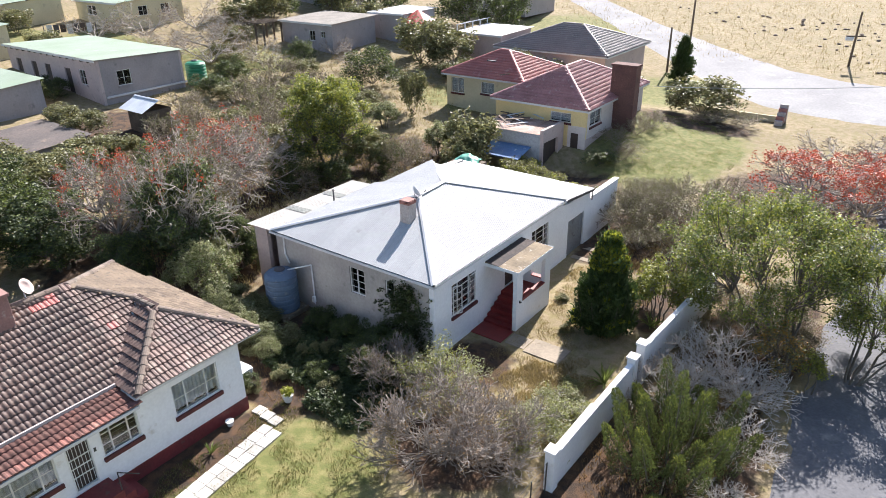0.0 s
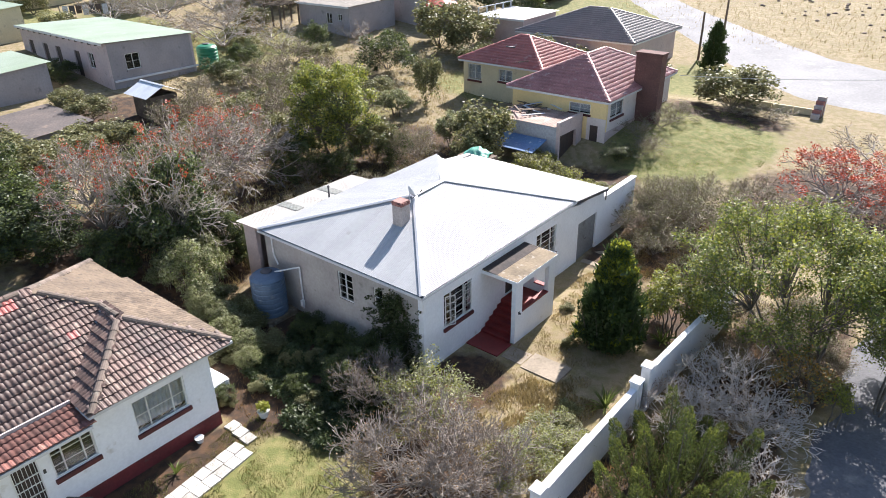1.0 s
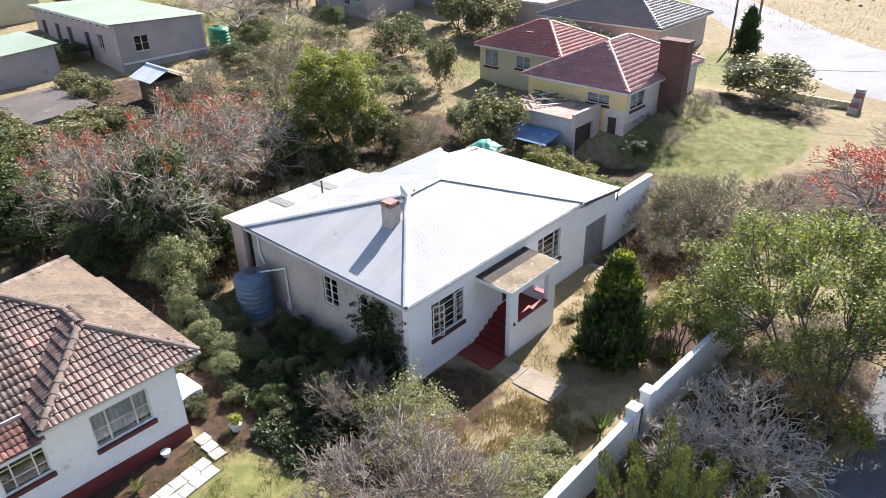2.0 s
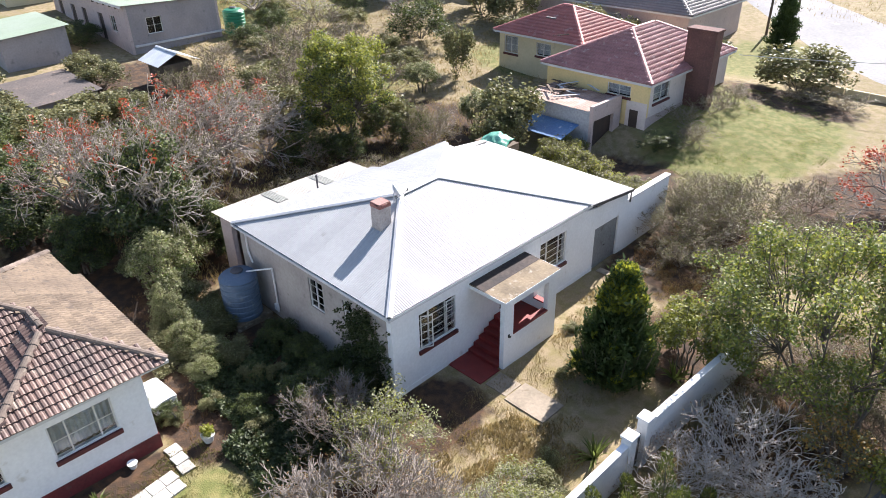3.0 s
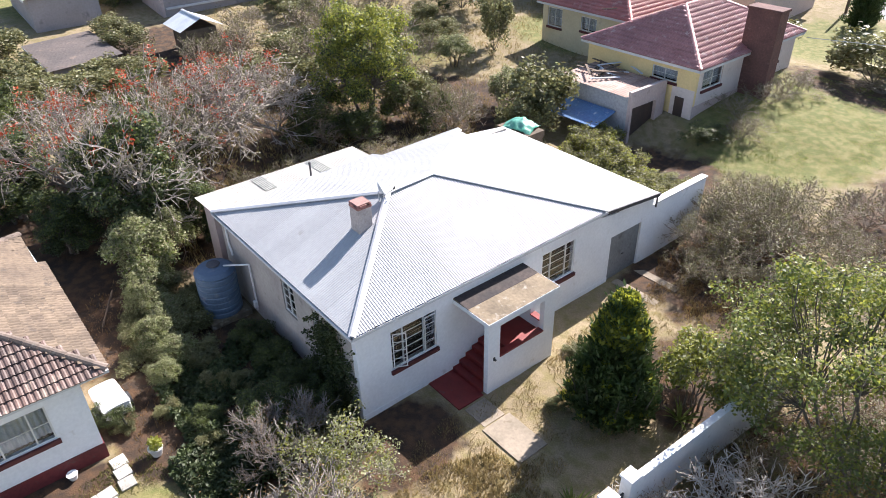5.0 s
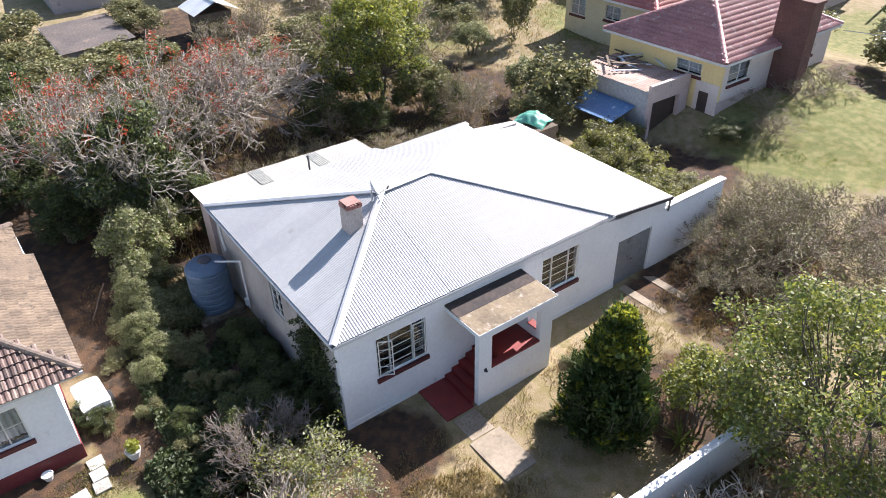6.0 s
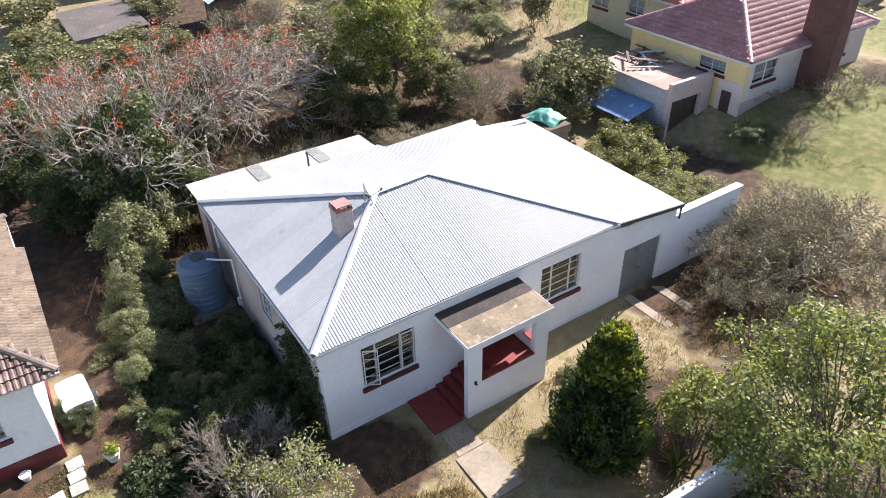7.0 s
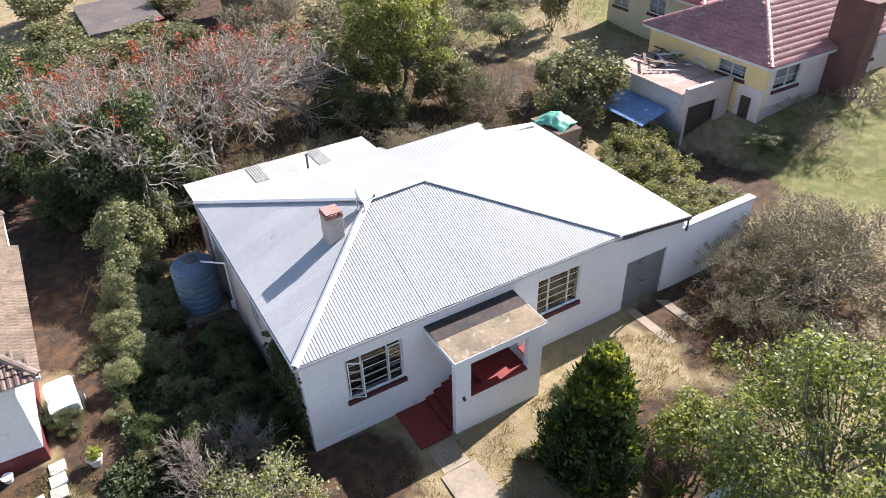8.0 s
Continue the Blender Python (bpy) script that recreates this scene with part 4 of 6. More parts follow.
    part("soffit", boxes((wx, -18.92, 7.76, 12.8, 3.34, 3.37), (wx, -18.8, -6, 7.7, 3.12, 3.15)), CAP_WHITE, nb)
    window(nb, on_wall(wx, 9.17, 1.50, "e"), 1.89, 1.30, rows=2, curtain=True, bars=False)
    window(nb, on_wall(wx, 6.50, 1.62, "e"), 1.33, 1.26, cols=3, rows=3, curtain=False)
    window(nb, on_wall(wx, 3.3, 1.62, "e"), 1.74, 1.24, cols=3, rows=2, curtain=True, bars=False)
    door = part("door", boxes((wx - 0.2, wx - 0.15, 5.38, 6.14, 0.92, 2.84)), DARK_DOOR, nb, "dark door behind a white security gate")
    gate = part("security_gate", boxes((wx + 0.0, wx + 0.03, 5.38, 5.42, 0.92, 2.84), (wx, wx + 0.03, 6.10, 6.14, 0.92, 2.84), *[(wx, wx + 0.03, 5.42, 6.10, z, z + 0.03) for z in (0.95, 1.5, 1.85, 2.2, 2.78)]), STEEL_WHITE, nb, "white barred steel security gate")
    for i in range(6):
        y = 5.42 + 0.68 * (i + 0.5) / 6
        part("gate_bar", rod(bmesh.new(), (wx + 0.015, y, 0.95), (wx + 0.015, y, 2.8), 0.01, 6), STEEL_WHITE, gate)
    part("doorstep", boxes((wx + 0.03, wx + 1.0, 5.1, 6.4, -0.2, 0.86), (wx + 0.03, wx + 1.0, 6.4, 6.75, -0.2, 0.6), (wx + 0.03, wx + 1.0, 6.75, 7.1, -0.2, 0.3), bevel=0.01), RED_PLINTH, nb, "dark red cement doorstep")
    rail = part("handrail", rod(rod(bmesh.new(), (wx + 0.95, 6.35, 0.86), (wx + 0.95, 6.35, 1.6), 0.02), (wx + 0.95, 6.35, 1.6), (wx + 0.95, 7.0, 1.05), 0.02), IRON_BLACK, nb, "black iron handrail")
    part("number_plate", boxes((wx, wx + 0.012, 6.22, 6.30, 2.05, 2.2)), IRON_BLACK, nb)
    # chimney on the main ridge
    part("chimney", boxes((-24.4, -23.5, 5.7, 6.55, 4.6, 6.3), (-24.46, -23.44, 5.64, 6.61, 6.3, 6.42), bevel=0.015), CHIM_RED, nb, "broad reddish plastered chimney")


make_neighbour()
make_dish("satellite_dish", (-24.6, 7.45, 5.40), 130, 0.31, PINK_WALL)


def make_slab_path():
    path = tagged(new("paved_path"), "path of pale square slabs edging a flower bed", "path", kind="structure")
    me = bpy.data.meshes.new("paving_slab")
    bm = boxes((-0.23, 0.23, -0.23, 0.23, -0.08, 0.03), bevel=0.01)
    bm.to_mesh(me)
    bm.free()
    me.materials.append(PAVER)
    rng = random.Random(3)
    a, b = Vector((-16.75, 5.4)), Vector((-17.5, 11.6))
    n = 14
    for i in range(n):
        p = a.lerp(b, i / (n - 1))
        for s in (-0.5, 0.5):
            q = p + Vector((s * 0.49, 0))
            ob = new("paving_slab", me)
            ob.parent = path
            ob.matrix_basis = pose(q.x, q.y, rng.uniform(0, 0.012), rng.uniform(-1, 1), rng.uniform(-1, 1), 6.8 + rng.uniform(-2, 2))
    for i in range(3):
        ob = new("paving_slab", me)
        ob.parent = path
        ob.matrix_basis = pose(-17.8 - 0.5 * i, 12.2 + 0.03 * i, rng.uniform(0, 0.012), 0, 0, 4 + rng.uniform(-3, 3))


make_slab_path()


def make_canvas_box():
    """A white covered trailer at the neighbour's corner."""
    t = thing("covered_trailer", "small white covered trailer parked beside the house", "trailer", (-21.0, 12.85, 0), 4)
    bm = bmesh.new()
    box(bm, -0.70, 0.70, -0.43, 0.43, 0.35, 0.78, bevel=0.07)
    part("body", bm, CAP_WHITE, t)
    bm = bmesh.new()
    vs = []
    for x, q in ((-0.72, 0.55), (-0.60, 1.0), (0.60, 1.0), (0.72, 0.55)):
        vs.append([bm.verts.new((x, -0.45 * (0.93 if q < 1 else 1) * math.cos(math.pi * i / 8), 0.77 + 0.17 * q * math.sin(math.pi * i / 8) ** 0.6)) for i in range(9)])
    for p, q in zip(vs, vs[1:]):
        for i in range(8):
            bm.faces.new((p[i], q[i], q[i + 1], p[i + 1]))
    bm.faces.new(vs[0][::-1])
    bm.faces.new(vs[-1])
    part("cover", bm, CAP_WHITE, t, "domed white canvas cover")
    for s in (-0.52, 0.52):
        wheel = part("wheel", rod(bmesh.new(), (0, s - 0.07, 0.28), (0, s + 0.07, 0.28), 0.28, 20), IRON_BLACK, t)
        part("rim", rod(bmesh.new(), (0, s - 0.08, 0.28), (0, s + 0.08, 0.28), 0.15, 14), SHED_ROOF, wheel)
    part("drawbar", rod(bmesh.new(), (0.6, 0, 0.42), (1.2, 0, 0.38), 0.035), IRON_BLACK, t)


make_canvas_box()


def make_pot(name, label, x, y, s, material):
    p = thing(name, label, "flower pot", (x, y, gz(x, y)))
    part("pot", lathe(bmesh.new(), [(s * 0.6, 0), (s * 0.95, s * 1.2), (s, s * 1.3), (s * 0.88, s * 1.3), (s * 0.8, s * 1.15)], 20), material, p)
    return p


make_pot("flower_pot", "white flower pot beside the path", -19.0, 11.0, 0.17, PVC)
lime_pot = make_pot("flower_pot", "white flower pot with a bright green plant", -18.3, 13.3, 0.24, PVC)
make_pot("flower_pot", "grey cement urn beside the doorstep", -17.9, 5.6, 0.25, CONCRETE)

# ---- houses behind ----
def plain_window(parent, m, w, h, cols=2, sill_mat=None, curtain=False):
    return window(parent, m, w, h, cols=cols, rows=2, bars=False, curtain=curtain, sill_mat=sill_mat)


def hip_house(name, label, x0, x1, y0, y1, zf, ze, rise, walls, tiles, openings_s=(), openings_e=(), over=0.35):
    """A hip-roofed house on a plan rectangle: ground zf, eaves ze."""
    h = thing(name, label, "house")
    south = wall(bmesh.new(), "x", y0, 0.25, x0, x1, zf - 0.8, ze, [o[:4] for o in openings_s])
    part("wall", south, walls[0], h)
    part("wall", wall(bmesh.new(), "y", x1, -0.25, y0 + 0.25, y1, zf - 0.8, ze, [o[:4] for o in openings_e]), walls[1], h)
    part("wall", wall(bmesh.new(), "y", x0, 0.25, y0 + 0.25, y1, zf - 0.8, ze), walls[0], h)
    part("wall", wall(bmesh.new(), "x", y1, -0.25, x0 + 0.25, x1 - 0.25, zf - 0.8, ze), walls[0], h)
    part("inner_wall", boxes((x0 + 0.9, x1 - 1.2, y0 + 1.3, y1 - 1, zf - 0.3, ze - 0.1)), DARK_HOLE, h)
    for o in openings_s:
        plain_window(h, on_wall(o[0], y0, o[2], "s"), o[1] - o[0], o[3] - o[2], curtain=True)
    for o in openings_e:
        plain_window(h, on_wall(x1, o[0], o[2], "e"), o[1] - o[0], o[3] - o[2], curtain=True)
    a, b, c, d = x0 - over, x1 + over, y0 - over, y1 + over
    half = min(b - a, d - c) / 2
    zr = ze + rise
    if (b - a) <= (d - c):
        r1, r2 = ((a + b) / 2, c + half, zr), ((a + b) / 2, d - half, zr)
        fs = [([(a, c, ze), (b, c, ze), r1], (0, 1)), ([(b, c, ze), (b, d, ze), r2, r1], (-1, 0)), ([(b, d, ze), (a, d, ze), r2], (0, -1)), ([(a, d, ze), (a, c, ze), r1, r2], (1, 0))]
        hips = [((a, c, ze), r1), ((b, c, ze), r1), ((b, d, ze), r2), ((a, d, ze), r2), (r1, r2)]
    else:
        r1, r2 = (a + half, (c + d) / 2, zr), (b - half, (c + d) / 2, zr)
        fs = [([(a, c, ze), (b, c, ze), r2, r1], (0, 1)), ([(b, c, ze), (b, d, ze), r2], (-1, 0)), ([(b, d, ze), (a, d, ze), r1, r2], (0, -1)), ([(a, d, ze), (a, c, ze), r1], (1, 0))]
        hips = [((a, c, ze), r1), ((b, c, ze), r2), ((b, d, ze), r2), ((a, d, ze), r1), (r1, r2)]
    deck = bmesh.new()
    for pts, up in fs:
        deck.faces.new([deck.verts.new((p[0], p[1], p[2] - 0.03)) for p in pts])
    part("roof_deck", deck, tiles, h)
    spots = []
    shape = tile_shape(0.36, 0.42, bow=0.045, lift=0.06, thick=0.045)
    for pts, up in fs[:2] + fs[3:]:
        spots += tile_spots(xy(*pts), plane_of(*pts[:3]), up, 0.36, 0.37)
    tile_roof(h, spots, shape, tiles, 0)
    for p, q in hips:
        if math.dist(p, q) > 0.5:
            hip_tiles(h, p, q, tiles, r=0.14)
    part("fascia", boxes((a, b, c - 0.03, c, ze - 0.16, ze - 0.02), (b, b + 0.03, c, d, ze - 0.16, ze - 0.02)), CAP_WHITE, h)
    return h


yel = hip_house("yellow_house", "yellow and cream house with a pinkish clay tile roof", -29.55, -21.6, 46.22, 57.15, 1.3, 4.32, 2.1, (YELLOW_WALL, PALE_WALL), TILE_PINK,
                [(-24.6, -22.85, 3.12, 3.85)], [(46.9, 48.9, 2.82, 3.95), (53.6, 55.4, 2.82, 3.95)])
part("chimney", boxes((-21.95, -19.95, 51.0, 51.95, -0.3, 6.75), (-22.02, -19.88, 50.93, 52.02, 6.75, 6.9), bevel=0.02), surf("dark_facebrick", (0.15, 0.075, 0.062), (0.11, 0.055, 0.05), (0.2, 0.12, 0.1), 1.5, 9, 0.9, grain=0.3), yel, "broad dark brick chimney")
part("plinth", boxes((-21.6, -21.56, 46.22, 57.15, 0.4, 2.0)), PINK_WALL, yel)
part("plinth", boxes((-23.05, -21.57, 46.185, 46.22, 0.2, 2.95)), PALE_WALL, yel, "chalky pale lower wall")
part("side_door", boxes((-22.75, -22.15, 46.15, 46.185, 0.6, 2.4)), DARK_DOOR, yel, "narrow dark side door")
red = hip_house("red_roofed_house", "cream house with a sagging red tile roof", -37.4, -29.5, 50.2, 57.2, 1.8, 4.75, 1.75, (CREAM_WALL, CREAM_WALL), TILE_RED,
                [(-36.9, -35.5, 3.05, 4.4), (-33.7, -32.3, 3.3, 4.3)], [])
part("roof_window", boxes((-34.2, -33.3, 51.9, 52.7, 5.72, 5.85)), DARK_TRIM, red)
part("old_rail", rod(bmesh.new(), (-32.6, 50.2, 4.9), (-31.0, 50.6, 5.2), 0.05), WOOD_OLD, red)
grey = hip_house("grey_roofed_house", "house under a broad grey slate roof", -39.5, -27.5, 62.2, 72.0, 2.2, 5.2, 2.0, (PINK_WALL, PINK_WALL), GREY_ROOF, [], [], 0.4)

# garage before the yellow house
gar = thing("garage", "flat-roofed pale garage with rusty iron sheets", "garage")
part("wall", wall(bmesh.new(), "x", 42.7, 0.22, -28.5, -23.5, -0.6, 2.95), surf("bluish_plaster", (0.42, 0.44, 0.47), (0.36, 0.38, 0.41), (0.5, 0.5, 0.5), 0.8, 8, 0.9), gar)
ew = wall(bmesh.new(), "y", -23.28, -0.22, 42.7, 45.96, -0.6, 3.28, [(42.9, 45.15, -0.6, 2.3)])
part("wall", ew, PINK_WALL, gar, "pale plastered gable with a parapet")
part("wall", boxes((-28.5, -28.3, 42.92, 45.9, -0.4, 2.9)), PINK_WALL, gar)
part("door", boxes((-23.6, -23.55, 42.95, 45.25, -0.4, 2.35)), DARK_DOOR, gar, "dark wooden garage door")
pgar = plane_of((-23.5, 42.5, 3.0), (-28.4, 42.5, 3.0), (-23.5, 46.2, 3.1))
iron_roof(gar, [(-28.7, 42.5), (-23.52, 42.5), (-23.52, 45.95), (-28.7, 45.95)], pgar, (1, 0), RUST_ROOF, pitch=0.2, width=0.8, amp=0.02)
rng = random.Random(11)
for k in range(16):
    pl = part("loose_board", boxes((-0.9, 0.9, -0.07, 0.07, 0, 0.035)), WOOD_OLD if k % 3 else SHED_ROOF, None, "loose grey board lying on the garage roof")
    tagged(pl, category="board", group="boards on the garage roof")
    pl.matrix_world = pose(rng.uniform(-28.2, -25.6), rng.uniform(43.6, 46.0), 3.1 + 0.02 * k, 0, 0, rng.uniform(0, 180))
lean = thing("lean_to", "blue sheeted lean-to against the garage", "lean-to", (-26.0, 41.65, 0))
sh = bmesh.new()
box(sh, -1.7, 1.9, -1.0, 0.85, 1.75, 1.79)
for v in sh.verts:
    v.co.z += 0.25 * v.co.y
part("sheet", sh, TARP_BLUE, lean)
for x in (-1.6, 1.8):
    part("post", boxes((x - 0.05, x + 0.05, -0.95, -0.85, -0.3, 1.54)), WOOD_OLD, lean)


def shed_house(name, label, x0, x1, y0, y1, zf, zs, zn, mats, roof, open_s=(), open_e=(), along=(1, 0), cat="house", over=0.3):
    """A plain building with a one-pitch iron roof: zs is the roof's height at its south wall, zn at its north one."""
    h = thing(name, label, cat)
    hi = max(zs, zn)
    for obm, m in ((wall(bmesh.new(), "x", y0, 0.22, x0, x1, zf - 1.2, zs, [o[:4] for o in open_s]), mats[0]), (wall(bmesh.new(), "x", y1, -0.22, x0, x1, zf - 1.2, zn), mats[0])):
        part("wall", obm, m, h)
    for x, t, o in ((x1, -0.22, open_e), (x0, 0.22, ())):
        bm = wall(bmesh.new(), "y", x, t, y0 + 0.22, y1 - 0.22, zf - 1.2, min(zs, zn), [q[:4] for q in o])
        top = boxes((x, x + t, y0 + 0.22, y1 - 0.22, min(zs, zn), min(zs, zn) + 0.01))
        for v in top.verts:
            if v.co.z > min(zs, zn) + 0.005:
                v.co.z = zs if v.co.y < (y0 + y1) / 2 else zn
        part("wall", bm, mats[1], h)
        part("gable", top, mats[1], h)
    part("inner_wall", boxes((x0 + 0.8, x1 - 0.8, y0 + 0.8, y1 - 0.8, zf - 0.5, min(zs, zn) - 0.2)), DARK_HOLE, h)
    for o in open_s:
        if len(o) > 4:
            part("door", boxes((o[0], o[1], y0 + 0.1, y0 + 0.15, o[2], o[3])), DARK_DOOR, h)
        else:
            plain_window(h, on_wall(o[0], y0, o[2], "s"), o[1] - o[0], o[3] - o[2], sill_mat=mats[0])
    for o in open_e:
        plain_window(h, on_wall(x1, o[0], o[2], "e"), o[1] - o[0], o[3] - o[2], sill_mat=mats[1])
    a, b, c, d = x0 - over, x1 + over, y0 - over, y1 + over
    sl = (zn - zs) / (y1 - y0)
    pl = (0.0, sl, zs + 0.08 - sl * y0)
    iron_roof(h, [(a, c), (b, c), (b, d), (a, d)], pl, along, roof, pitch=0.2, width=1.2)
    part("fascia", boxes((a, b, c - 0.03, c, zs - 0.12 - sl * over, zs + 0.06 - sl * over)), CAP_WHITE, h)
    return h


gb = shed_house("long_outbuilding", "long cement-plastered building with a pale green iron roof", -75.0, -58.7, 29.3, 37.4, 3.3, 7.0, 6.7, (PINK_WALL, MAUVE_WALL), GREEN_ROOF,
                [(-73.6, -72.6, 3.5, 5.9, 1), (-70.6, -69.6, 3.5, 5.9, 1), (-68.0, -67.0, 3.5, 5.9, 1), (-64.4, -63.4, 3.5, 5.9, 1), (-61.9, -60.9, 4.7, 6.0)], [(30.9, 32.2, 4.6, 5.9)])
for k in range(14):
    part("rafter_end", boxes((-74.6 + k * 1.16, -74.5 + k * 1.16, 28.95, 29.3, 6.8, 6.92)), DARK_DOOR, gb)
part("rail", boxes((-58.7, -58.55, 29.6, 37.6, 3.75, 3.9)), CAP_WHITE, gb, "low white pipe along the wall")
make_tank("water_tank", "bright green ribbed plastic rainwater tank", (-58.9, 38.9, 3.2), 0.95, 2.3, TANK_GREEN)
shed_house("outbuilding", "small grey plastered outbuilding with a green iron roof", -67.5, -60.3, 20.4, 25.2, 3.4, 5.7, 6.0, (MAUVE_WALL, MAUVE_WALL), GREEN_ROOF, cat="outbuilding")
shed_house("slate_shed", "low shed with a dull grey sheet roof", -57.0, -50.0, 19.0, 23.0, 2.2, 3.3, 3.5, (MAUVE_WALL, MAUVE_WALL), surf("dark_sheet_roof", (0.13, 0.105, 0.095), (0.095, 0.08, 0.075), (0.2, 0.15, 0.12), 0.7, 6, 0.9, grain=0.3), cat="shed")
ws = thing("garden_hut", "small dark timber hut with a bright iron gable roof", "hut")
part("wall", boxes((-52.3, -49.7, 27.7, 29.9, 1.8, 4.2)), WOOD_OLD, ws)
for ya, yb, ye in ((27.2, 28.8, 27.2), (28.8, 30.4, 30.4)):
    iron_roof(ws, [(-52.7, ya), (-49.4, ya), (-49.4, yb), (-52.7, yb)], plane_of((-52, 28.8, 4.95), (-50, 28.8, 4.95), (-52, ye, 4.25)), (1, 0), SHED_ROOF, pitch=0.2)
roof_cap(ws, (-52.7, 28.8, 4.93), (-49.4, 28.8, 4.93), SHED_ROOF)

# further houses
ph = shed_house("flat_house", "grey flat-roofed house with a timber pergola", -64.0, -56.0, 54.5, 61.5, 4.3, 7.1, 7.3, (MAUVE_WALL, MAUVE_WALL), surf("weathered_flat_roof", (0.25, 0.225, 0.195), (0.19, 0.17, 0.15), (0.34, 0.32, 0.29), 0.7, 6, 0.9, grain=0.3), [(-59.6, -58.7, 5.2, 6.3), (-57.8, -57.1, 5.6, 6.3)])
for i in range(3):
    for j in range(2):
        part("pergola_post", boxes((-66.6 + i * 1.3, -66.45 + i * 1.3, 51.6 + 2.6 * j, 51.75 + 2.6 * j, 4.0, 7.0)), WOOD_OLD, ph)
for j in range(6):
    part("pergola_beam", boxes((-67.0, -63.6, 51.4 + 0.6 * j, 51.5 + 0.6 * j, 7.0, 7.12)), WOOD_OLD, ph)
shed_house("long_shed", "pale blue-grey shed with a bright flat roof", -58.0, -53.0, 63.0, 69.0, 4.8, 7.4, 7.5, (MAUVE_WALL, SHED_ROOF), ROOF_WHITE, cat="shed")
rd = thing("round_hut", "small round hut with a red cone roof", "hut", (-52.2, 64.8, gz(-52.2, 64.8)))
part("wall", lathe(bmesh.new(), [(1.6, -0.5), (1.6, 2.4)], 20), MAUVE_WALL, rd)
part("roof", lathe(bmesh.new(), [(2.1, 2.3), (2.1, 2.4), (0.1, 3.6)], 12), surf("red_painted_iron", (0.5, 0.07, 0.05), (0.42, 0.06, 0.04), None, 1, 8, 0.6), rd, "red painted cone roof")
wf = shed_house("flat_garage", "pale pink garage with a bright white flat roof", -45.5, -39.9, 63.2, 69.5, 3.6, 6.0, 6.1, (PINK_WALL, PINK_WALL), ROOF_WHITE, cat="garage")
for y in np.arange(63.2, 69.6, 1.5):
    part("rail_post", boxes((-45.6, -45.5, y, y + 0.1, 6.0, 6.8)), CAP_WHITE, wf)
part("rail", boxes((-45.6, -45.5, 63.2, 69.6, 6.75, 6.83)), CAP_WHITE, wf)
shed_house("green_roofed_house", "cream house with a dark red base and green iron roof", -90.0, -80.5, 44.5, 53.0, 6.3, 9.0, 9.6, (CREAM_WALL, CREAM_WALL), GREEN_ROOF, [(-87.5, -85.5, 7.4, 8.5)], [(47.0, 48.2, 7.4, 8.5), (50.0, 51.2, 7.4, 8.5)])
shed_house("green_roofed_house", "cream house with a green iron roof", -99.0, -90.5, 36.5, 43.0, 6.6, 9.2, 9.6, (CREAM_WALL, CREAM_WALL), GREEN_ROOF)
shed_house("grey_roofed_shed", "grey sheet-roofed house among trees", -60.0, -48.0, 82.0, 90.0, 6.5, 9.5, 10.0, (MAUVE_WALL, MAUVE_WALL), GREY_ROOF, cat="shed")
shed_house("brown_roofed_house", "low house with a brown sheet roof", -84.0, -70.0, 70.0, 78.0, 7.5, 10.3, 10.9, (MAUVE_WALL, PINK_WALL), RUST_ROOF)
shed_house("small_house", "pale house with a green iron roof", -85, -78, 26, 31, 5.6, 8.0, 8.4, (CREAM_WALL, CREAM_WALL), GREEN_ROOF)


def make_pole(x, y, h, arm, lean_deg=0.0):
    p = thing("utility_pole", "tall weathered timber utility pole", "utility pole", (x, y, gz(x, y)))
    p.matrix_world = pose(x, y, gz(x, y), lean_deg, 0, 20)
    part("pole", rod(bmesh.new(), (0, 0, -0.5), (0, 0, h), 0.13, 10, 0.09), WOOD_OLD, p)
    if arm:
        part("crossarm", boxes((-0.9, 0.9, -0.06, 0.06, h * arm, h * arm + 0.12)), WOOD_OLD, p)
        part("box", boxes((-0.9, -0.2, -0.2, 0.2, h * arm - 0.35, h * arm), bevel=0.02), SHED_ROOF, p)


make_pole(-25.0, 72.4, 4.5, 0, -6)
make_pole(-25.9, 81.6, 8.5, 0)
make_pole(-9.6, 82.5, 5.5, 0.55, 6)
gp = thing("gate_pillar", "stepped brick gate pillar at the road's edge", "pillar", (-11.1, 60.8, gz(-11.1, 60.8)))
for k in range(5):
    part("block", boxes((-0.3, 0.3, -0.45 + 0.3 * k, 0.0 + 0.3 * k, -0.2, 0.35 + 0.28 * k), bevel=0.015), BRICK_RED if k % 2 else CHIM_PLASTER, gp)
fw = thing("low_wall", "low pale wall along the road verge", "wall", (0, 0, 0))
for k in range(5):
    x0 = -19.5 + k * 1.65
    part("panel", boxes((x0, x0 + 1.6, 61.3 + 0.0 * k, 61.5, gz(x0, 61.4) - 0.2, gz(x0, 61.4) + 0.45), bevel=0.02), CREAM_WALL, fw)

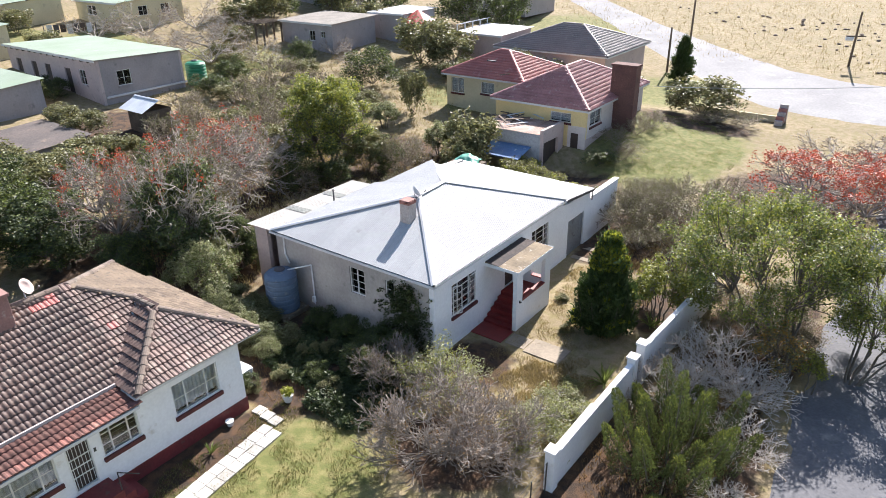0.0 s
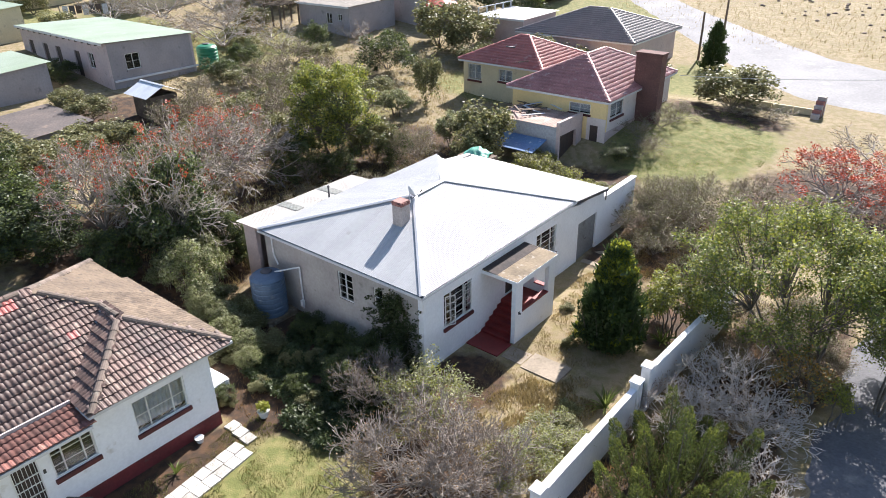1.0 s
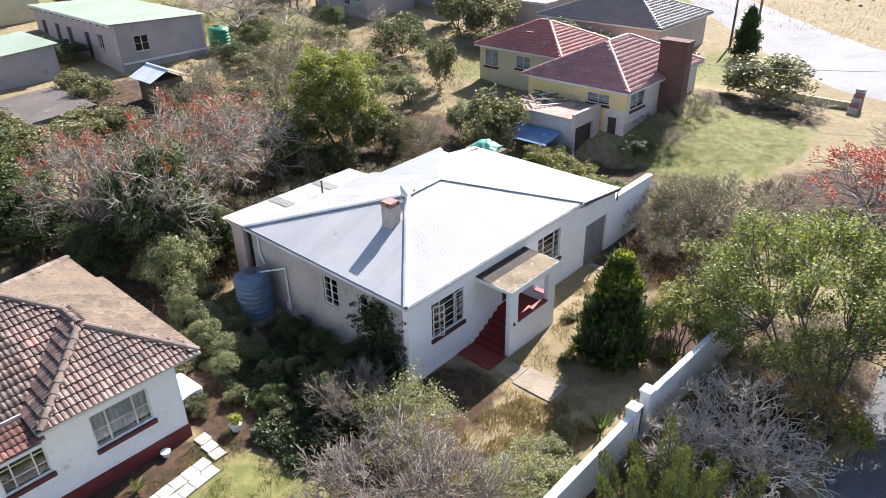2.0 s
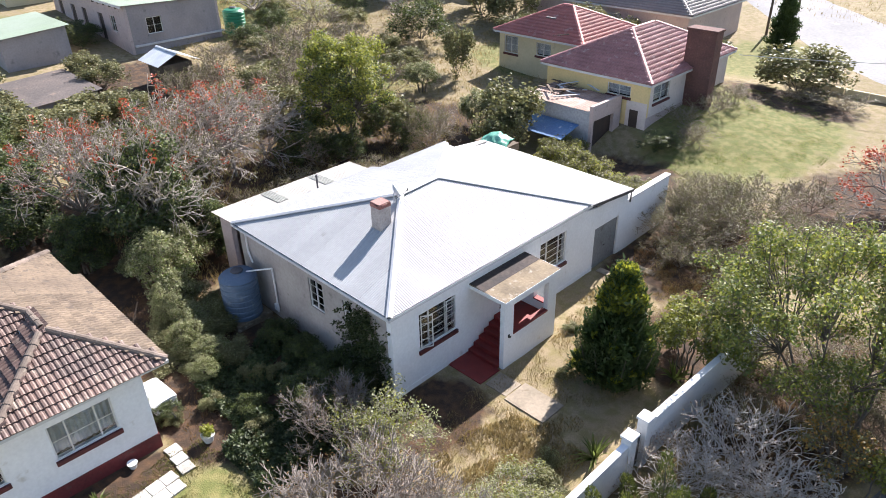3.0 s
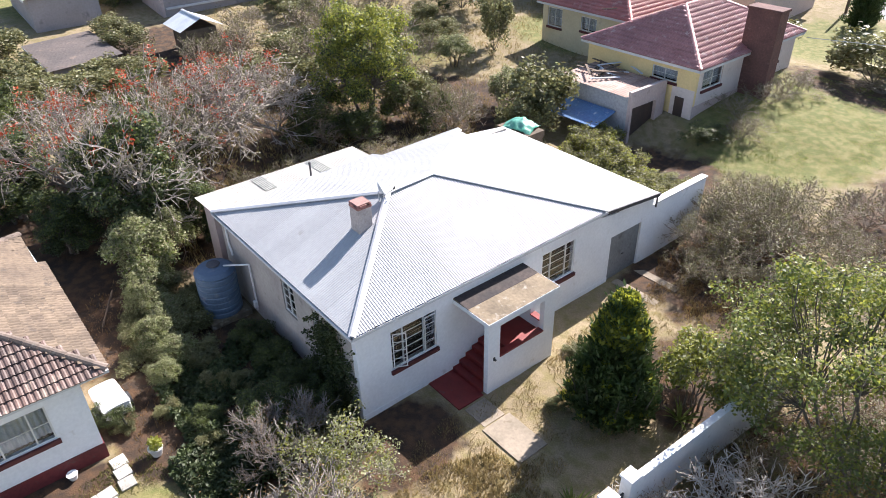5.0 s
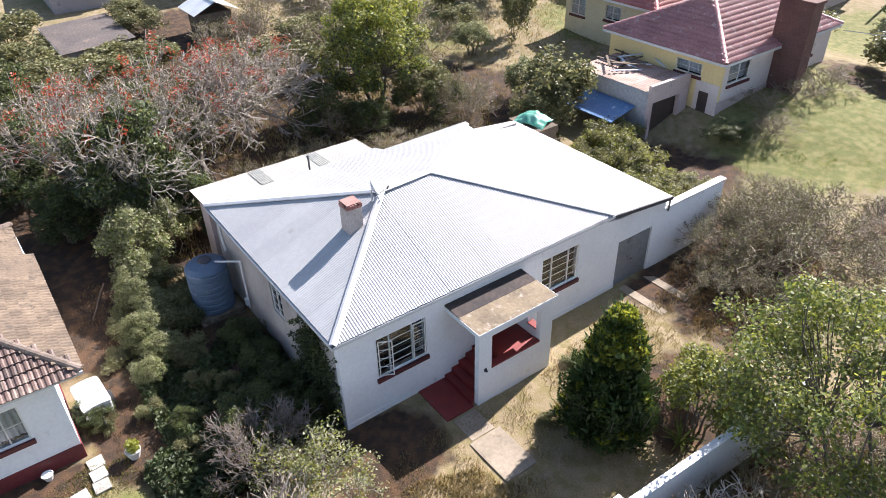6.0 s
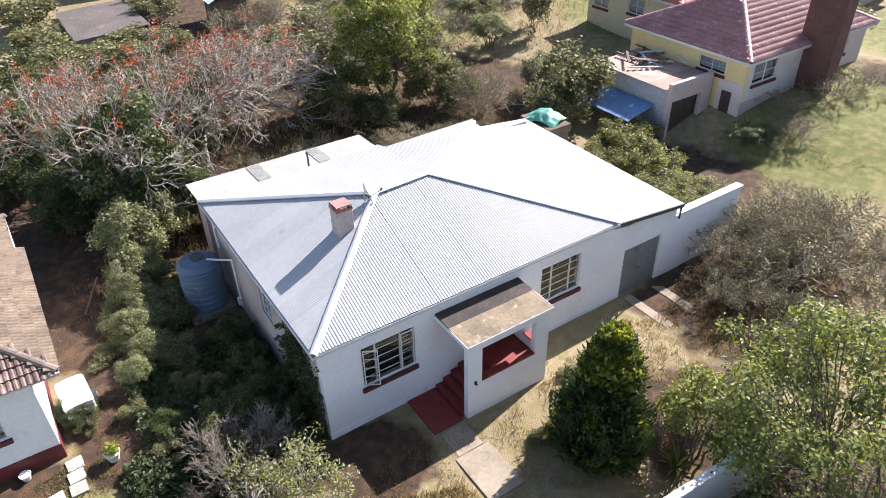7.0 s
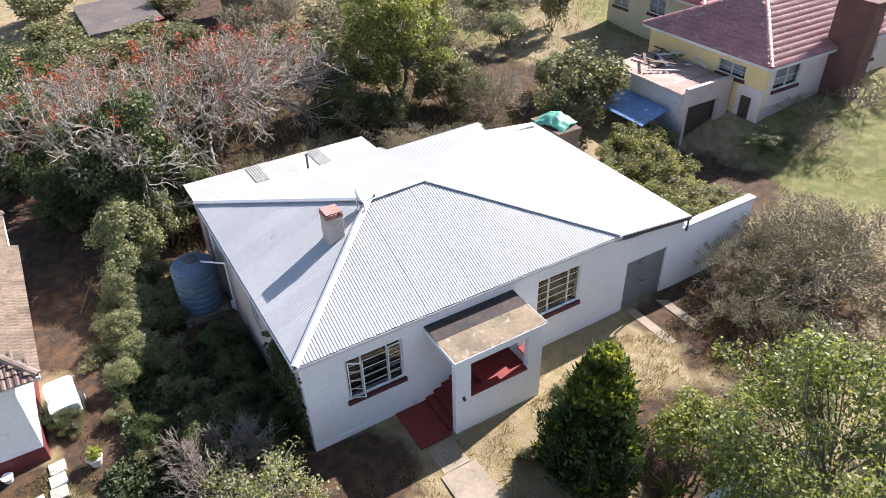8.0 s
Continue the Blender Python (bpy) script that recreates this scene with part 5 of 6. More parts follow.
# ---- plants ----
def grow(rng, p, d, length, r, level, segs, tips, kids=3, spread=0.6, lift=0.15, bend=0.18, keep=0.72, n=3):
    """Branches by splitting: adds (from, to, radius, radius) to segs and end points to tips."""
    p, d = np.array(p, float), np.array(d, float)
    nodes = []
    for i in range(n):
        d = d + rng.normal(0, bend, 3) + np.array([0, 0, lift * 0.25])
        d /= np.linalg.norm(d)
        q = p + d * length / n
        segs.append((p, q, r * (1 - 0.5 * i / n), r * (1 - 0.5 * (i + 1) / n)))
        p = q
        nodes.append((p, d))
    if level == 0:
        tips.append((p, d))
        return
    for k in range(kids):
        b, bd = nodes[-1] if k == 0 else nodes[rng.integers(1, n)]
        nd = bd + rng.normal(0, spread, 3) + np.array([0, 0, lift])
        grow(rng, b, nd / np.linalg.norm(nd), length * keep * rng.uniform(0.75, 1.15), r * 0.55, level - 1, segs, tips, kids, spread, lift, bend, keep, n)


def branch_mesh(name, segs, material, sides=4, least=0.006):
    p = np.array([s[0] for s in segs])
    q = np.array([s[1] for s in segs])
    ra, rb = np.maximum([s[2] for s in segs], least), np.maximum([s[3] for s in segs], least)
    d = q - p
    d /= np.linalg.norm(d, axis=1)[:, None] + 1e-9
    h = np.where(np.abs(d[:, 2:3]) > 0.9, [[1.0, 0, 0]], [[0, 0, 1.0]])
    u = np.cross(d, h)
    u /= np.linalg.norm(u, axis=1)[:, None]
    w = np.cross(d, u)
    rings = []
    for c, r in ((p, ra), (q, rb)):
        for i in range(sides):
            a = 2 * math.pi * i / sides
            rings.append(c + (u * math.cos(a) + w * math.sin(a)) * r[:, None])
    v = np.stack(rings, 1)
    n = len(segs)
    base = (np.arange(n) * 2 * sides)[:, None]
    faces = np.concatenate([base + [i, (i + 1) % sides, sides + (i + 1) % sides, sides + i] for i in range(sides)])
    return fast_mesh(name, v.reshape(-1, 3), faces, material)


def leaf_mesh(name, rng, centres, count, radius, size, material, flat=0.3, drop=0.0, squash=0.8):
    """Folded four-cornered leaves strewn round each centre."""
    c = np.repeat(np.asarray(centres, float), count, 0)
    n = len(c)
    off = rng.normal(0, 1, (n, 3))
    off *= (rng.uniform(0.25, 1, n) ** 0.5 / (np.linalg.norm(off, axis=1) + 1e-9))[:, None] * radius
    off[:, 2] *= squash
    c = c + off
    a = rng.normal(0, 1, (n, 3))
    a[:, 2] = a[:, 2] * flat - drop
    a /= np.linalg.norm(a, axis=1)[:, None]
    b = rng.normal(0, 1, (n, 3))
    b = np.cross(a, b)
    b /= np.linalg.norm(b, axis=1)[:, None]
    nn = np.cross(a, b)
    s = size * rng.uniform(0.6, 1.3, n)[:, None]
    v = np.stack([c - a * s * 0.5, c + b * s * 0.26 + nn * s * 0.06, c + a * s * 0.5, c - b * s * 0.26 + nn * s * 0.06], 1)
    v[:, :, 2] = np.maximum(v[:, :, 2], 0.01)
    i = (np.arange(n) * 4)[:, None]
    return fast_mesh(name, v.reshape(-1, 3), i + [0, 1, 2, 3], material)


def add(name, me, parent, label=""):
    ob = new(name, me)
    ob.parent = parent
    return tagged(ob, label) if label else ob


def fit_to(tips, segs, r, h):
    """Scale a grown frame so that its tips fill a radius r and a height h."""
    t = np.array([x[0] for x in tips])
    sx = r / max(np.quantile(np.hypot(t[:, 0], t[:, 1]), 0.93), 0.1)
    sz = h / max(t[:, 2].max(), 0.1)
    k = np.array([sx, sx, sz])
    return [(a * k, b * k, ra, rb) for a, b, ra, rb in segs], [(a * k, d) for a, d in tips]


def plant(name, label, category, x, y, r, h, leaves, seed=1, count=60, clump=0.35, size=0.11, trunk=0.6, stems=4, level=3, kids=3, wood=None, least=0.008, rad=0.06, spread=0.55, lift=0.12, extra=(), turn=0.0, sink=0.05, group="", squash=0.8, fill=0):
    """A tree or bush: stems that split, with leaves in clumps about the branch ends."""
    rng = np.random.default_rng(seed)
    segs, tips = [], []
    for s in range(stems):
        a = 2 * math.pi * (s + rng.uniform(-0.3, 0.3)) / stems
        out = 0.25 + 0.75 * (1 if trunk < 0.15 else 0.6)
        d = np.array([math.cos(a) * out, math.sin(a) * out, 1.0 if trunk < 0.15 else 1.1])
        start = (0.08 * math.cos(a), 0.08 * math.sin(a), h * trunk)
        grow(rng, start, d / np.linalg.norm(d), 1.0, rad * 0.7, level, segs, tips, kids, spread, lift)
    segs, tips = fit_to(tips, segs, r, h)
    if trunk >= 0.15:
        z0 = min(s[0][2] for s in segs)
        p = np.array([0, 0, -0.3])
        for i in range(5):
            q = np.array([rng.normal(0, 0.05), rng.normal(0, 0.05), z0 * (i + 1) / 5])
            if i == 4:
                q[:2] = 0
            segs.append((p, q, rad * (1.35 - 0.08 * i), rad * (1.35 - 0.08 * (i + 1))))
            p = q
    t = thing(name, label, category, (x, y, gz(x, y) - sink), turn, group)
    add("trunk" if trunk >= 0.15 else "branchwork", branch_mesh(name + "_wood", segs, wood or BARK, 3, least), t)
    pts = np.array([a for a, _ in tips])
    if fill:
        inner = pts[rng.integers(0, len(pts), fill)] * rng.uniform(0.45, 0.9, (fill, 1))
        pts = np.concatenate([pts, inner])
    if leaves and count:
        add("crown", leaf_mesh(name + "_leaves", rng, pts, count, clump, size, leaves, squash=squash), t)
    for nm, m, frac, cnt, cl, sz in extra:
        high = np.clip(2.6 * pts[:, 2] / h - 1.2, 0, 2) if nm == "blossom" else 1.0
        pick = pts[rng.random(len(pts)) < frac * high]
        if len(pick):
            add(nm, leaf_mesh(name + "_" + nm, rng, pick, cnt, cl, sz, m), t)["kind"] = "stuff"
    return t


def lobed(name, label, category, x, y, r, h, base, seed, foliage, lobes=40, lobe_r=0.7, per=500, size=0.14, rad=0.1, shift=(0.0, 0.0), stems=3, wood=None, low=-0.45, ry=None, sink=0.05, hollow=0.35):
    """A tree or bush whose crown is made of separate leafy lobes, each on a limb of its own.
    foliage: rows of part, material, share and how much that share grows towards the top."""
    rng = np.random.default_rng(seed)
    t = thing(name, label, category, (x, y, gz(x, y) - sink))
    mid = np.array([shift[0], shift[1], base + (h - base) * 0.45])
    ext = np.array([r - lobe_r * 0.6, (ry or r) - lobe_r * 0.6, (h - base) * 0.55 - lobe_r * 0.5])
    segs, forks, cen, rads = [], [], [], []

    def limb(p, q, r0, r1, n=4, bow=0.12):
        p, q = np.array(p, float), np.array(q, float)
        span, a = np.linalg.norm(q - p), p
        for i in range(1, n + 1):
            b = p + (q - p) * i / n + (rng.normal(0, bow * span / n, 3) if i < n else 0)
            segs.append((a, b, r0 + (r1 - r0) * (i - 1) / n, r0 + (r1 - r0) * i / n))
            a = b

    for k in range(stems):
        a = 2 * math.pi * k / stems + rng.uniform(-0.4, 0.4)
        way = np.array([math.cos(a), math.sin(a), 0.0])
        f = mid * [0.75, 0.75, 0.62] + way * [ext[0] * 0.35, ext[1] * 0.35, 0]
        limb(way * 0.12 * (stems > 1) + [0, 0, -0.3], f, rad, rad * 0.6)
        forks.append(f)
    forks = np.array(forks)
    for k in range(lobes):
        u = low + (1 - low) * (k + 0.5) / lobes
        a = 2.4 * k + rng.normal(0, 0.35)
        w = math.sqrt(max(1 - u * u, 0.0))
        c = mid + np.array([w * math.cos(a), w * math.sin(a), u]) * ext * rng.uniform(0.55, 1.02)
        rr = lobe_r * rng.uniform(0.55, 1.3)
        c[2] = max(c[2], rr * 0.5)
        f = forks[np.argmin(np.linalg.norm((forks - c)[:, :2], axis=1))]
        limb(f, c, rad * 0.4, 0.014)
        for j in range(7):
            d = rng.normal(0, 1, 3)
            limb(c, c + d / np.linalg.norm(d) * rr * rng.uniform(0.7, 1.15), 0.012, 0.006, 2)
        cen.append(c)
        rads.append(rr)
    add("branchwork" if base < 0.6 else "trunk", branch_mesh(name + "_wood", segs, wood or BARK, 4, 0.006), t)
    cen, rads = np.array(cen), np.array(rads)
    idx = np.repeat(np.arange(lobes), np.maximum(8, per * (rads / lobe_r) ** 2).astype(int))
    n = len(idx)
    d = rng.normal(0, 1, (n, 3))
    d /= np.linalg.norm(d, axis=1)[:, None]
    ripple = 1 + 0.28 * np.sin(d[:, 0] * 5 + idx * 1.7) * np.sin(d[:, 1] * 5 + idx) + 0.18 * np.sin(d[:, 2] * 8 + idx * 2.3)
    c = cen[idx] + d * (rads[idx] * ripple * rng.uniform(hollow ** 2, 1.0, n) ** 0.5)[:, None] * [1, 1, 0.8]
    nn = d * 0.55 + [0, 0, 0.45] + rng.normal(0, 0.5, (n, 3))
    a = np.cross(nn, rng.normal(0, 1, (n, 3)))
    a /= np.linalg.norm(a, axis=1)[:, None]
    b = np.cross(nn, a)
    b /= np.linalg.norm(b, axis=1)[:, None]
    nn = np.cross(a, b)
    sz = size * rng.uniform(0.6, 1.3, n)[:, None]
    v = np.stack([c - a * sz * 0.5, c + b * sz * 0.27 + nn * sz * 0.07, c + a * sz * 0.5, c - b * sz * 0.27 + nn * sz * 0.07], 1)
    v[:, :, 2] = np.maximum(v[:, :, 2], 0.02)
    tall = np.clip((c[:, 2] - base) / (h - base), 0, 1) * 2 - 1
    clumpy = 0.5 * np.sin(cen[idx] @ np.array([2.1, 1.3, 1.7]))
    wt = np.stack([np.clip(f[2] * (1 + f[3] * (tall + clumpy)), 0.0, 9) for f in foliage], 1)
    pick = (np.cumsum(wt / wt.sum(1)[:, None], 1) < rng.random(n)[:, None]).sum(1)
    for k, f in enumerate(foliage):
        q = v[pick == k]
        if len(q):
            ob = add(f[0], fast_mesh(name + "_" + f[0], q.reshape(-1, 3), (np.arange(len(q)) * 4)[:, None] + [0, 1, 2, 3], f[1]), t)
            if k:
                ob["kind"] = "stuff"
    return t


def again(ob, x, y, s=1.0, turn=0.0, sz=None, label="", sink=0.05):
    m = Matrix.LocRotScale((x, y, gz(x, y) - sink), Euler((0, 0, radians(turn))), (s, s, sz or s))
    c = copy_thing(ob, m)
    if label:
        c["label"] = label
    return c


# the bare bush and its leafier neighbours before the house
bare = plant("bare_bush", "large bare grey twiggy bush on the lawn", "bush", -11.5, 14.5, 2.75, 3.1, L_BROWN, 21, count=1, clump=0.2, size=0.07, trunk=0.02, stems=24, level=4, kids=3, wood=TWIG_GREY, least=0.013, rad=0.035, spread=0.42, lift=0.2)
pale = plant("pale_bush", "half-bare bush with pale yellow-green leaves", "bush", -13.3, 17.0, 1.7, 2.4, L_PALE, 22, count=12, clump=0.28, size=0.10, trunk=0.02, stems=12, level=3, wood=TWIG, least=0.011, rad=0.03, lift=0.2, extra=(("young_growth", L_BRIGHT, 0.4, 14, 0.25, 0.09),))
again(pale, -9.1, 16.6, 0.8, 70, 0.65)
again(bare, -9.9, 15.4, 0.75, 80, 0.8, "bare grey twiggy bush beside the garden wall")
again(pale, -9.0, 18.2, 0.8, 170, 0.6)
tangle = plant("bare_bush", "bare pale-twigged bush beyond the garden wall", "bush", -4.9, 24.6, 2.4, 2.2, L_BROWN, 23, count=1, clump=0.2, size=0.07, trunk=0.02, stems=15, level=4, kids=3, wood=TWIG_PALE, least=0.013, rad=0.035, spread=0.45, lift=0.12)
again(tangle, -5.9, 22.4, 0.85, 200, 0.9)
again(tangle, -3.6, 23.6, 0.8, 80, 0.8)
again(tangle, -2.7, 17.6, 0.5, 100, 0.4, "bare pale-twigged bush on the street verge")
again(tangle, -2.9, 20.8, 0.65, 20, 0.6, "bare pale-twigged bush on the street verge")
again(bare, -15.4, 16.4, 0.62, 250, 0.75, "bare grey bush by the house corner")

# conifer in the front garden
def make_cypress(name, label, x, y, r, h, seed, per=900, tipmat=L_CTIP):
    rng = np.random.default_rng(seed)
    t = thing(name, label, "conifer", (x, y, gz(x, y) - 0.05))
    segs = [(np.array([0, 0, -0.2]), np.array([0, 0, h * 0.9]), 0.10, 0.02)]
    cent, tip = [], []
    for k in range(per):
        z = h * (0.06 + 0.92 * rng.random() ** 1.25)
        f = z / h
        rr = r * (1.05 - f) ** 0.62 * (0.75 + 0.25 * math.sin(f * 19 + rng.normal(0, 1))) * (0.6 if f < 0.1 else 1)
        a = rng.uniform(0, 2 * math.pi)
        rr *= 0.86 + 0.2 * noise.noise(Vector((math.cos(a) * 1.6, math.sin(a) * 1.6, z * 1.1)))
        e = np.array([math.cos(a) * rr, math.sin(a) * rr, z + 0.18])
        b = np.array([math.cos(a) * rr * 0.3, math.sin(a) * rr * 0.3, z - 0.25 * r])
        if k % 4 == 0:
            segs.append((b, e, 0.012, 0.004))
        for s in np.linspace(0.55, 1.0, 4):
            cent.append(b + (e - b) * s)
        if rng.random() < (0.95 if f > 0.68 else 0.07):
            tip.append(e + [0, 0, 0.06])
    add("trunk", branch_mesh(name + "_wood", segs, BARK), t)
    c = np.array(cent)
    cc = np.repeat(c, 7, 0)
    n = len(cc)
    cc = cc + rng.normal(0, 0.08 * r / 1.2, (n, 3))
    out = cc * [1, 1, 0]
    out /= np.linalg.norm(out, axis=1)[:, None] + 1e-6
    a = out * 0.55 + [0, 0, 0.9] + rng.normal(0, 0.35, (n, 3))
    a /= np.linalg.norm(a, axis=1)[:, None]
    b = np.cross(a, rng.normal(0, 1, (n, 3)))
    b /= np.linalg.norm(b, axis=1)[:, None]
    s = 0.2 * r / 1.2 * rng.uniform(0.6, 1.25, n)[:, None]
    v = np.stack([cc - a * s * 0.4, cc + b * s * 0.16, cc + a * s * 0.6, cc - b * s * 0.16], 1)
    add("crown", fast_mesh(name + "_sprays", v.reshape(-1, 3), (np.arange(n) * 4)[:, None] + [0, 1, 2, 3], L_CONIFER), t)
    if tip and tipmat:
        add("young_growth", leaf_mesh(name + "_tips", rng, np.array(tip), 22, 0.13 * r / 1.2, 0.14 * r / 1.2, tipmat, flat=1.4), t)
    return t


def make_plume(parent, rng, x, y, lx, ly, r, h, mats=(L_MID, L_BRIGHT), n=900, size=0.21, tip=0.72):
    """One upright plume of an evergreen, leaning outwards."""
    f = rng.uniform(0.12, 1.0, n)
    rr = r * (1.08 - f) ** 0.55 * rng.uniform(0.25, 1.0, n) ** 0.5
    a = rng.uniform(0, 2 * math.pi, n)
    cc = np.c_[x + lx * f + rr * np.cos(a), y + ly * f + rr * np.sin(a), f * h]
    d = np.c_[0.5 * np.cos(a) + lx * 0.2, 0.5 * np.sin(a) + ly * 0.2, np.full(n, 0.9)] + rng.normal(0, 0.3, (n, 3))
    d /= np.linalg.norm(d, axis=1)[:, None]
    b = np.cross(d, rng.normal(0, 1, (n, 3)))
    b /= np.linalg.norm(b, axis=1)[:, None]
    s = size * rng.uniform(0.6, 1.3, n)[:, None]
    v = np.stack([cc - d * s * 0.4, cc + b * s * 0.15, cc + d * s * 0.6, cc - b * s * 0.15], 1)
    top = f + rng.normal(0, 0.15, n) > tip
    for key, pick, m in (("plume", ~top, mats[0]), ("young_growth", top, mats[1])):
        q = v[pick]
        add(key, fast_mesh("juniper_" + key, q.reshape(-1, 3), (np.arange(len(q)) * 4)[:, None] + [0, 1, 2, 3], m), parent)["kind"] = "stuff"
    segs = [(np.array([x * 0.2, y * 0.2, -0.1]), np.array([x, y, h * 0.15]), 0.05, 0.04), (np.array([x, y, h * 0.15]), np.array([x + lx * 0.9, y + ly * 0.9, h * 0.9]), 0.04, 0.01)]
    add("stem", branch_mesh("juniper_wood", segs, BARK), parent)


cyp = make_cypress("cypress", "dense dark green cypress with yellowish tips", -10.3, 25.4, 1.62, 4.75, 31, 1900)
rngc = np.random.default_rng(31)
for k in range(22):
    a, q = 2.4 * k, 0.22 * math.sqrt(k)
    make_plume(cyp, rngc, q * math.cos(a), q * math.sin(a), 0.5 * q * math.cos(a), 0.5 * q * math.sin(a), 0.36, 4.85 - 2.6 * q + rngc.uniform(-0.35, 0.2), (L_CONIFER, L_CTIP), 700, 0.12, 1.3 if q > 0.55 else 0.84 + 0.25 * q)
make_cypress("fir_tree", "tall dark conifer beside the road", -22.6, 69.8, 1.6, 4.3, 32, 500, None)

# feathery evergreen on the verge
jun = thing("juniper", "feathery green evergreen bush on the street verge", "bush", (-4.7, 18.8, 0))
rngj = np.random.default_rng(41)
for k in range(24):
    a, q = 2.4 * k, 0.40 * math.sqrt(k)
    make_plume(jun, rngj, q * math.cos(a) * 0.85, q * math.sin(a) * 1.15, 0.55 * q * math.cos(a), 0.55 * q * math.sin(a), 0.52, 3.5 - 0.75 * q + rngj.uniform(-1.1, 0.4), (L_JUNI, L_JTIP), 1400, 0.105, 0.97)
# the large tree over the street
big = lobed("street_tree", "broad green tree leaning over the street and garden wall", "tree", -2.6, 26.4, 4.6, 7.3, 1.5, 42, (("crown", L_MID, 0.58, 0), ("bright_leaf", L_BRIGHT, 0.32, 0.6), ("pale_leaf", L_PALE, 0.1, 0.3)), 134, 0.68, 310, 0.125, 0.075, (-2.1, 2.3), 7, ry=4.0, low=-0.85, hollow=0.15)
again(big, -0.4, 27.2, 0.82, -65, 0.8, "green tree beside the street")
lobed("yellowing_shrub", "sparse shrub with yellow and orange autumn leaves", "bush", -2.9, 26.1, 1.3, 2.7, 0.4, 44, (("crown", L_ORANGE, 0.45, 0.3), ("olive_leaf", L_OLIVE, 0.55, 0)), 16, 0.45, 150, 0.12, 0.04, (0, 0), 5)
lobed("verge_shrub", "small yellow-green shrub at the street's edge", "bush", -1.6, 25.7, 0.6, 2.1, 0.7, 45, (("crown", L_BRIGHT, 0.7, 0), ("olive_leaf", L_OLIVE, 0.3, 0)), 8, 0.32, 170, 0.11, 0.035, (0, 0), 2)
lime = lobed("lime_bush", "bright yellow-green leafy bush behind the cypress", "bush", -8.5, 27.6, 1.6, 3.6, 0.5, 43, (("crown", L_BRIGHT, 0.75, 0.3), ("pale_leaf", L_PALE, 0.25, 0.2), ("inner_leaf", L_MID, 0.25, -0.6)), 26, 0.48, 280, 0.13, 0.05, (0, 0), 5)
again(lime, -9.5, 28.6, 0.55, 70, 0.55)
# coral trees
cor = plant("coral_tree", "spreading bare coral tree with scarlet flowers", "tree", -36.6, 24.6, 5.0, 4.6, L_OLIVE, 51, count=3, clump=0.4, size=0.12, trunk=0.16, stems=11, level=4, kids=3, wood=TWIG, least=0.017, rad=0.15, spread=0.5, lift=0.02, extra=(("blossom", L_RED, 0.05, 18, 0.34, 0.15),))
core = plant("coral_tree", "spreading bare coral tree covered in scarlet flowers", "tree", -6.2, 45.2, 4.0, 3.4, None, 52, trunk=0.16, stems=11, level=4, kids=3, wood=TWIG, least=0.013, rad=0.12, spread=0.5, lift=0.02, extra=(("blossom", L_RED, 0.75, 14, 0.28, 0.14),))
gre = plant("bare_tree", "bare grey-twigged tree", "tree", -4.6, 51.0, 4.0, 3.6, L_BROWN, 53, count=2, clump=0.3, size=0.1, trunk=0.14, stems=6, level=4, kids=3, wood=TWIG, least=0.013, rad=0.12, spread=0.5, lift=0.05)
gre["label"] = "bare grey-twigged tree beside the road"
again(core, -2.0, 48.5, 0.9, 160, 0.9)
again(core, -2.4, 44.4, 0.85, 250, 1.0)
again(core, 1.2, 46.2, 0.85, 30, 1.0)
corw = plant("coral_tree", "spreading bare coral tree with tufts of scarlet flowers", "tree", -33.4, 21.4, 3.7, 7.4, L_OLIVE, 54, count=2, clump=0.4, size=0.12, trunk=0.16, stems=10, level=4, kids=3, wood=TWIG_GREY, least=0.016, rad=0.13, spread=0.5, lift=0.05, extra=(("blossom", L_RED, 0.17, 15, 0.30, 0.14),))
again(corw, -33.6, 15.6, 0.72, 30, 0.93)
again(corw, -35.6, 24.6, 0.75, 210, 0.88)
for x, y, s, t, z in ((-30.2, 17.3, 0.62, 120, 1.56), (-31.8, 19.4, 0.5, 20, 1.5), (-38.5, 17.0, 0.6, 200, 1.05)):
    again(cor, x, y, s, t, z)
for x, y, s, t, z in ((-35.8, 27.0, 0.7, 130, 1.25), (-38.5, 31.0, 0.7, 60, 1.1), (-31.0, 36.6, 0.42, 10, 0.8), (-1.5, 54.0, 0.9, 80, 0.9), (-61.5, 42.5, 1.0, 20, 1.4), (-66.0, 46.0, 1.0, 120, 1.3), (-61.0, 48.0, 0.7, 200, 0.9)):
    again(gre, x, y, s, t, z, "bare grey-twigged tree in the gardens")
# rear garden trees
# light and shade in the leaf mix: yellow-green rises upwards, dark leaves fill below
lobed("garden_tree", "rounded green tree, yellow-green on top and shade-dark below", "tree", -35.1, 32.6, 3.4, 7.6, 0.9, 61, (("crown", L_MID, 0.45, -0.2), ("yellow_leaf", L_BRIGHT, 0.75, 1.0), ("shaded_leaf", L_DARK, 0.35, -1.0)), 84, 0.66, 420, 0.16, 0.13, (0.2, 0.0), 3, low=-0.85)
# lit_leaf: brighter green towards the top, coloured as if sunlit
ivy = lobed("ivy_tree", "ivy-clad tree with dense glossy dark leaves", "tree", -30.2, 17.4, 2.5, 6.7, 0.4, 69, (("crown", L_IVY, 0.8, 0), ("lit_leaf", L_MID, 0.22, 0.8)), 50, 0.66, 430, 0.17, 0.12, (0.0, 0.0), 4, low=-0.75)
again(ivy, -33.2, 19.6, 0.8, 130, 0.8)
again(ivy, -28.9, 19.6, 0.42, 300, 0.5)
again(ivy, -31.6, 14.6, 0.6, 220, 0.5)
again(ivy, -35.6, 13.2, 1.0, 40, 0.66)
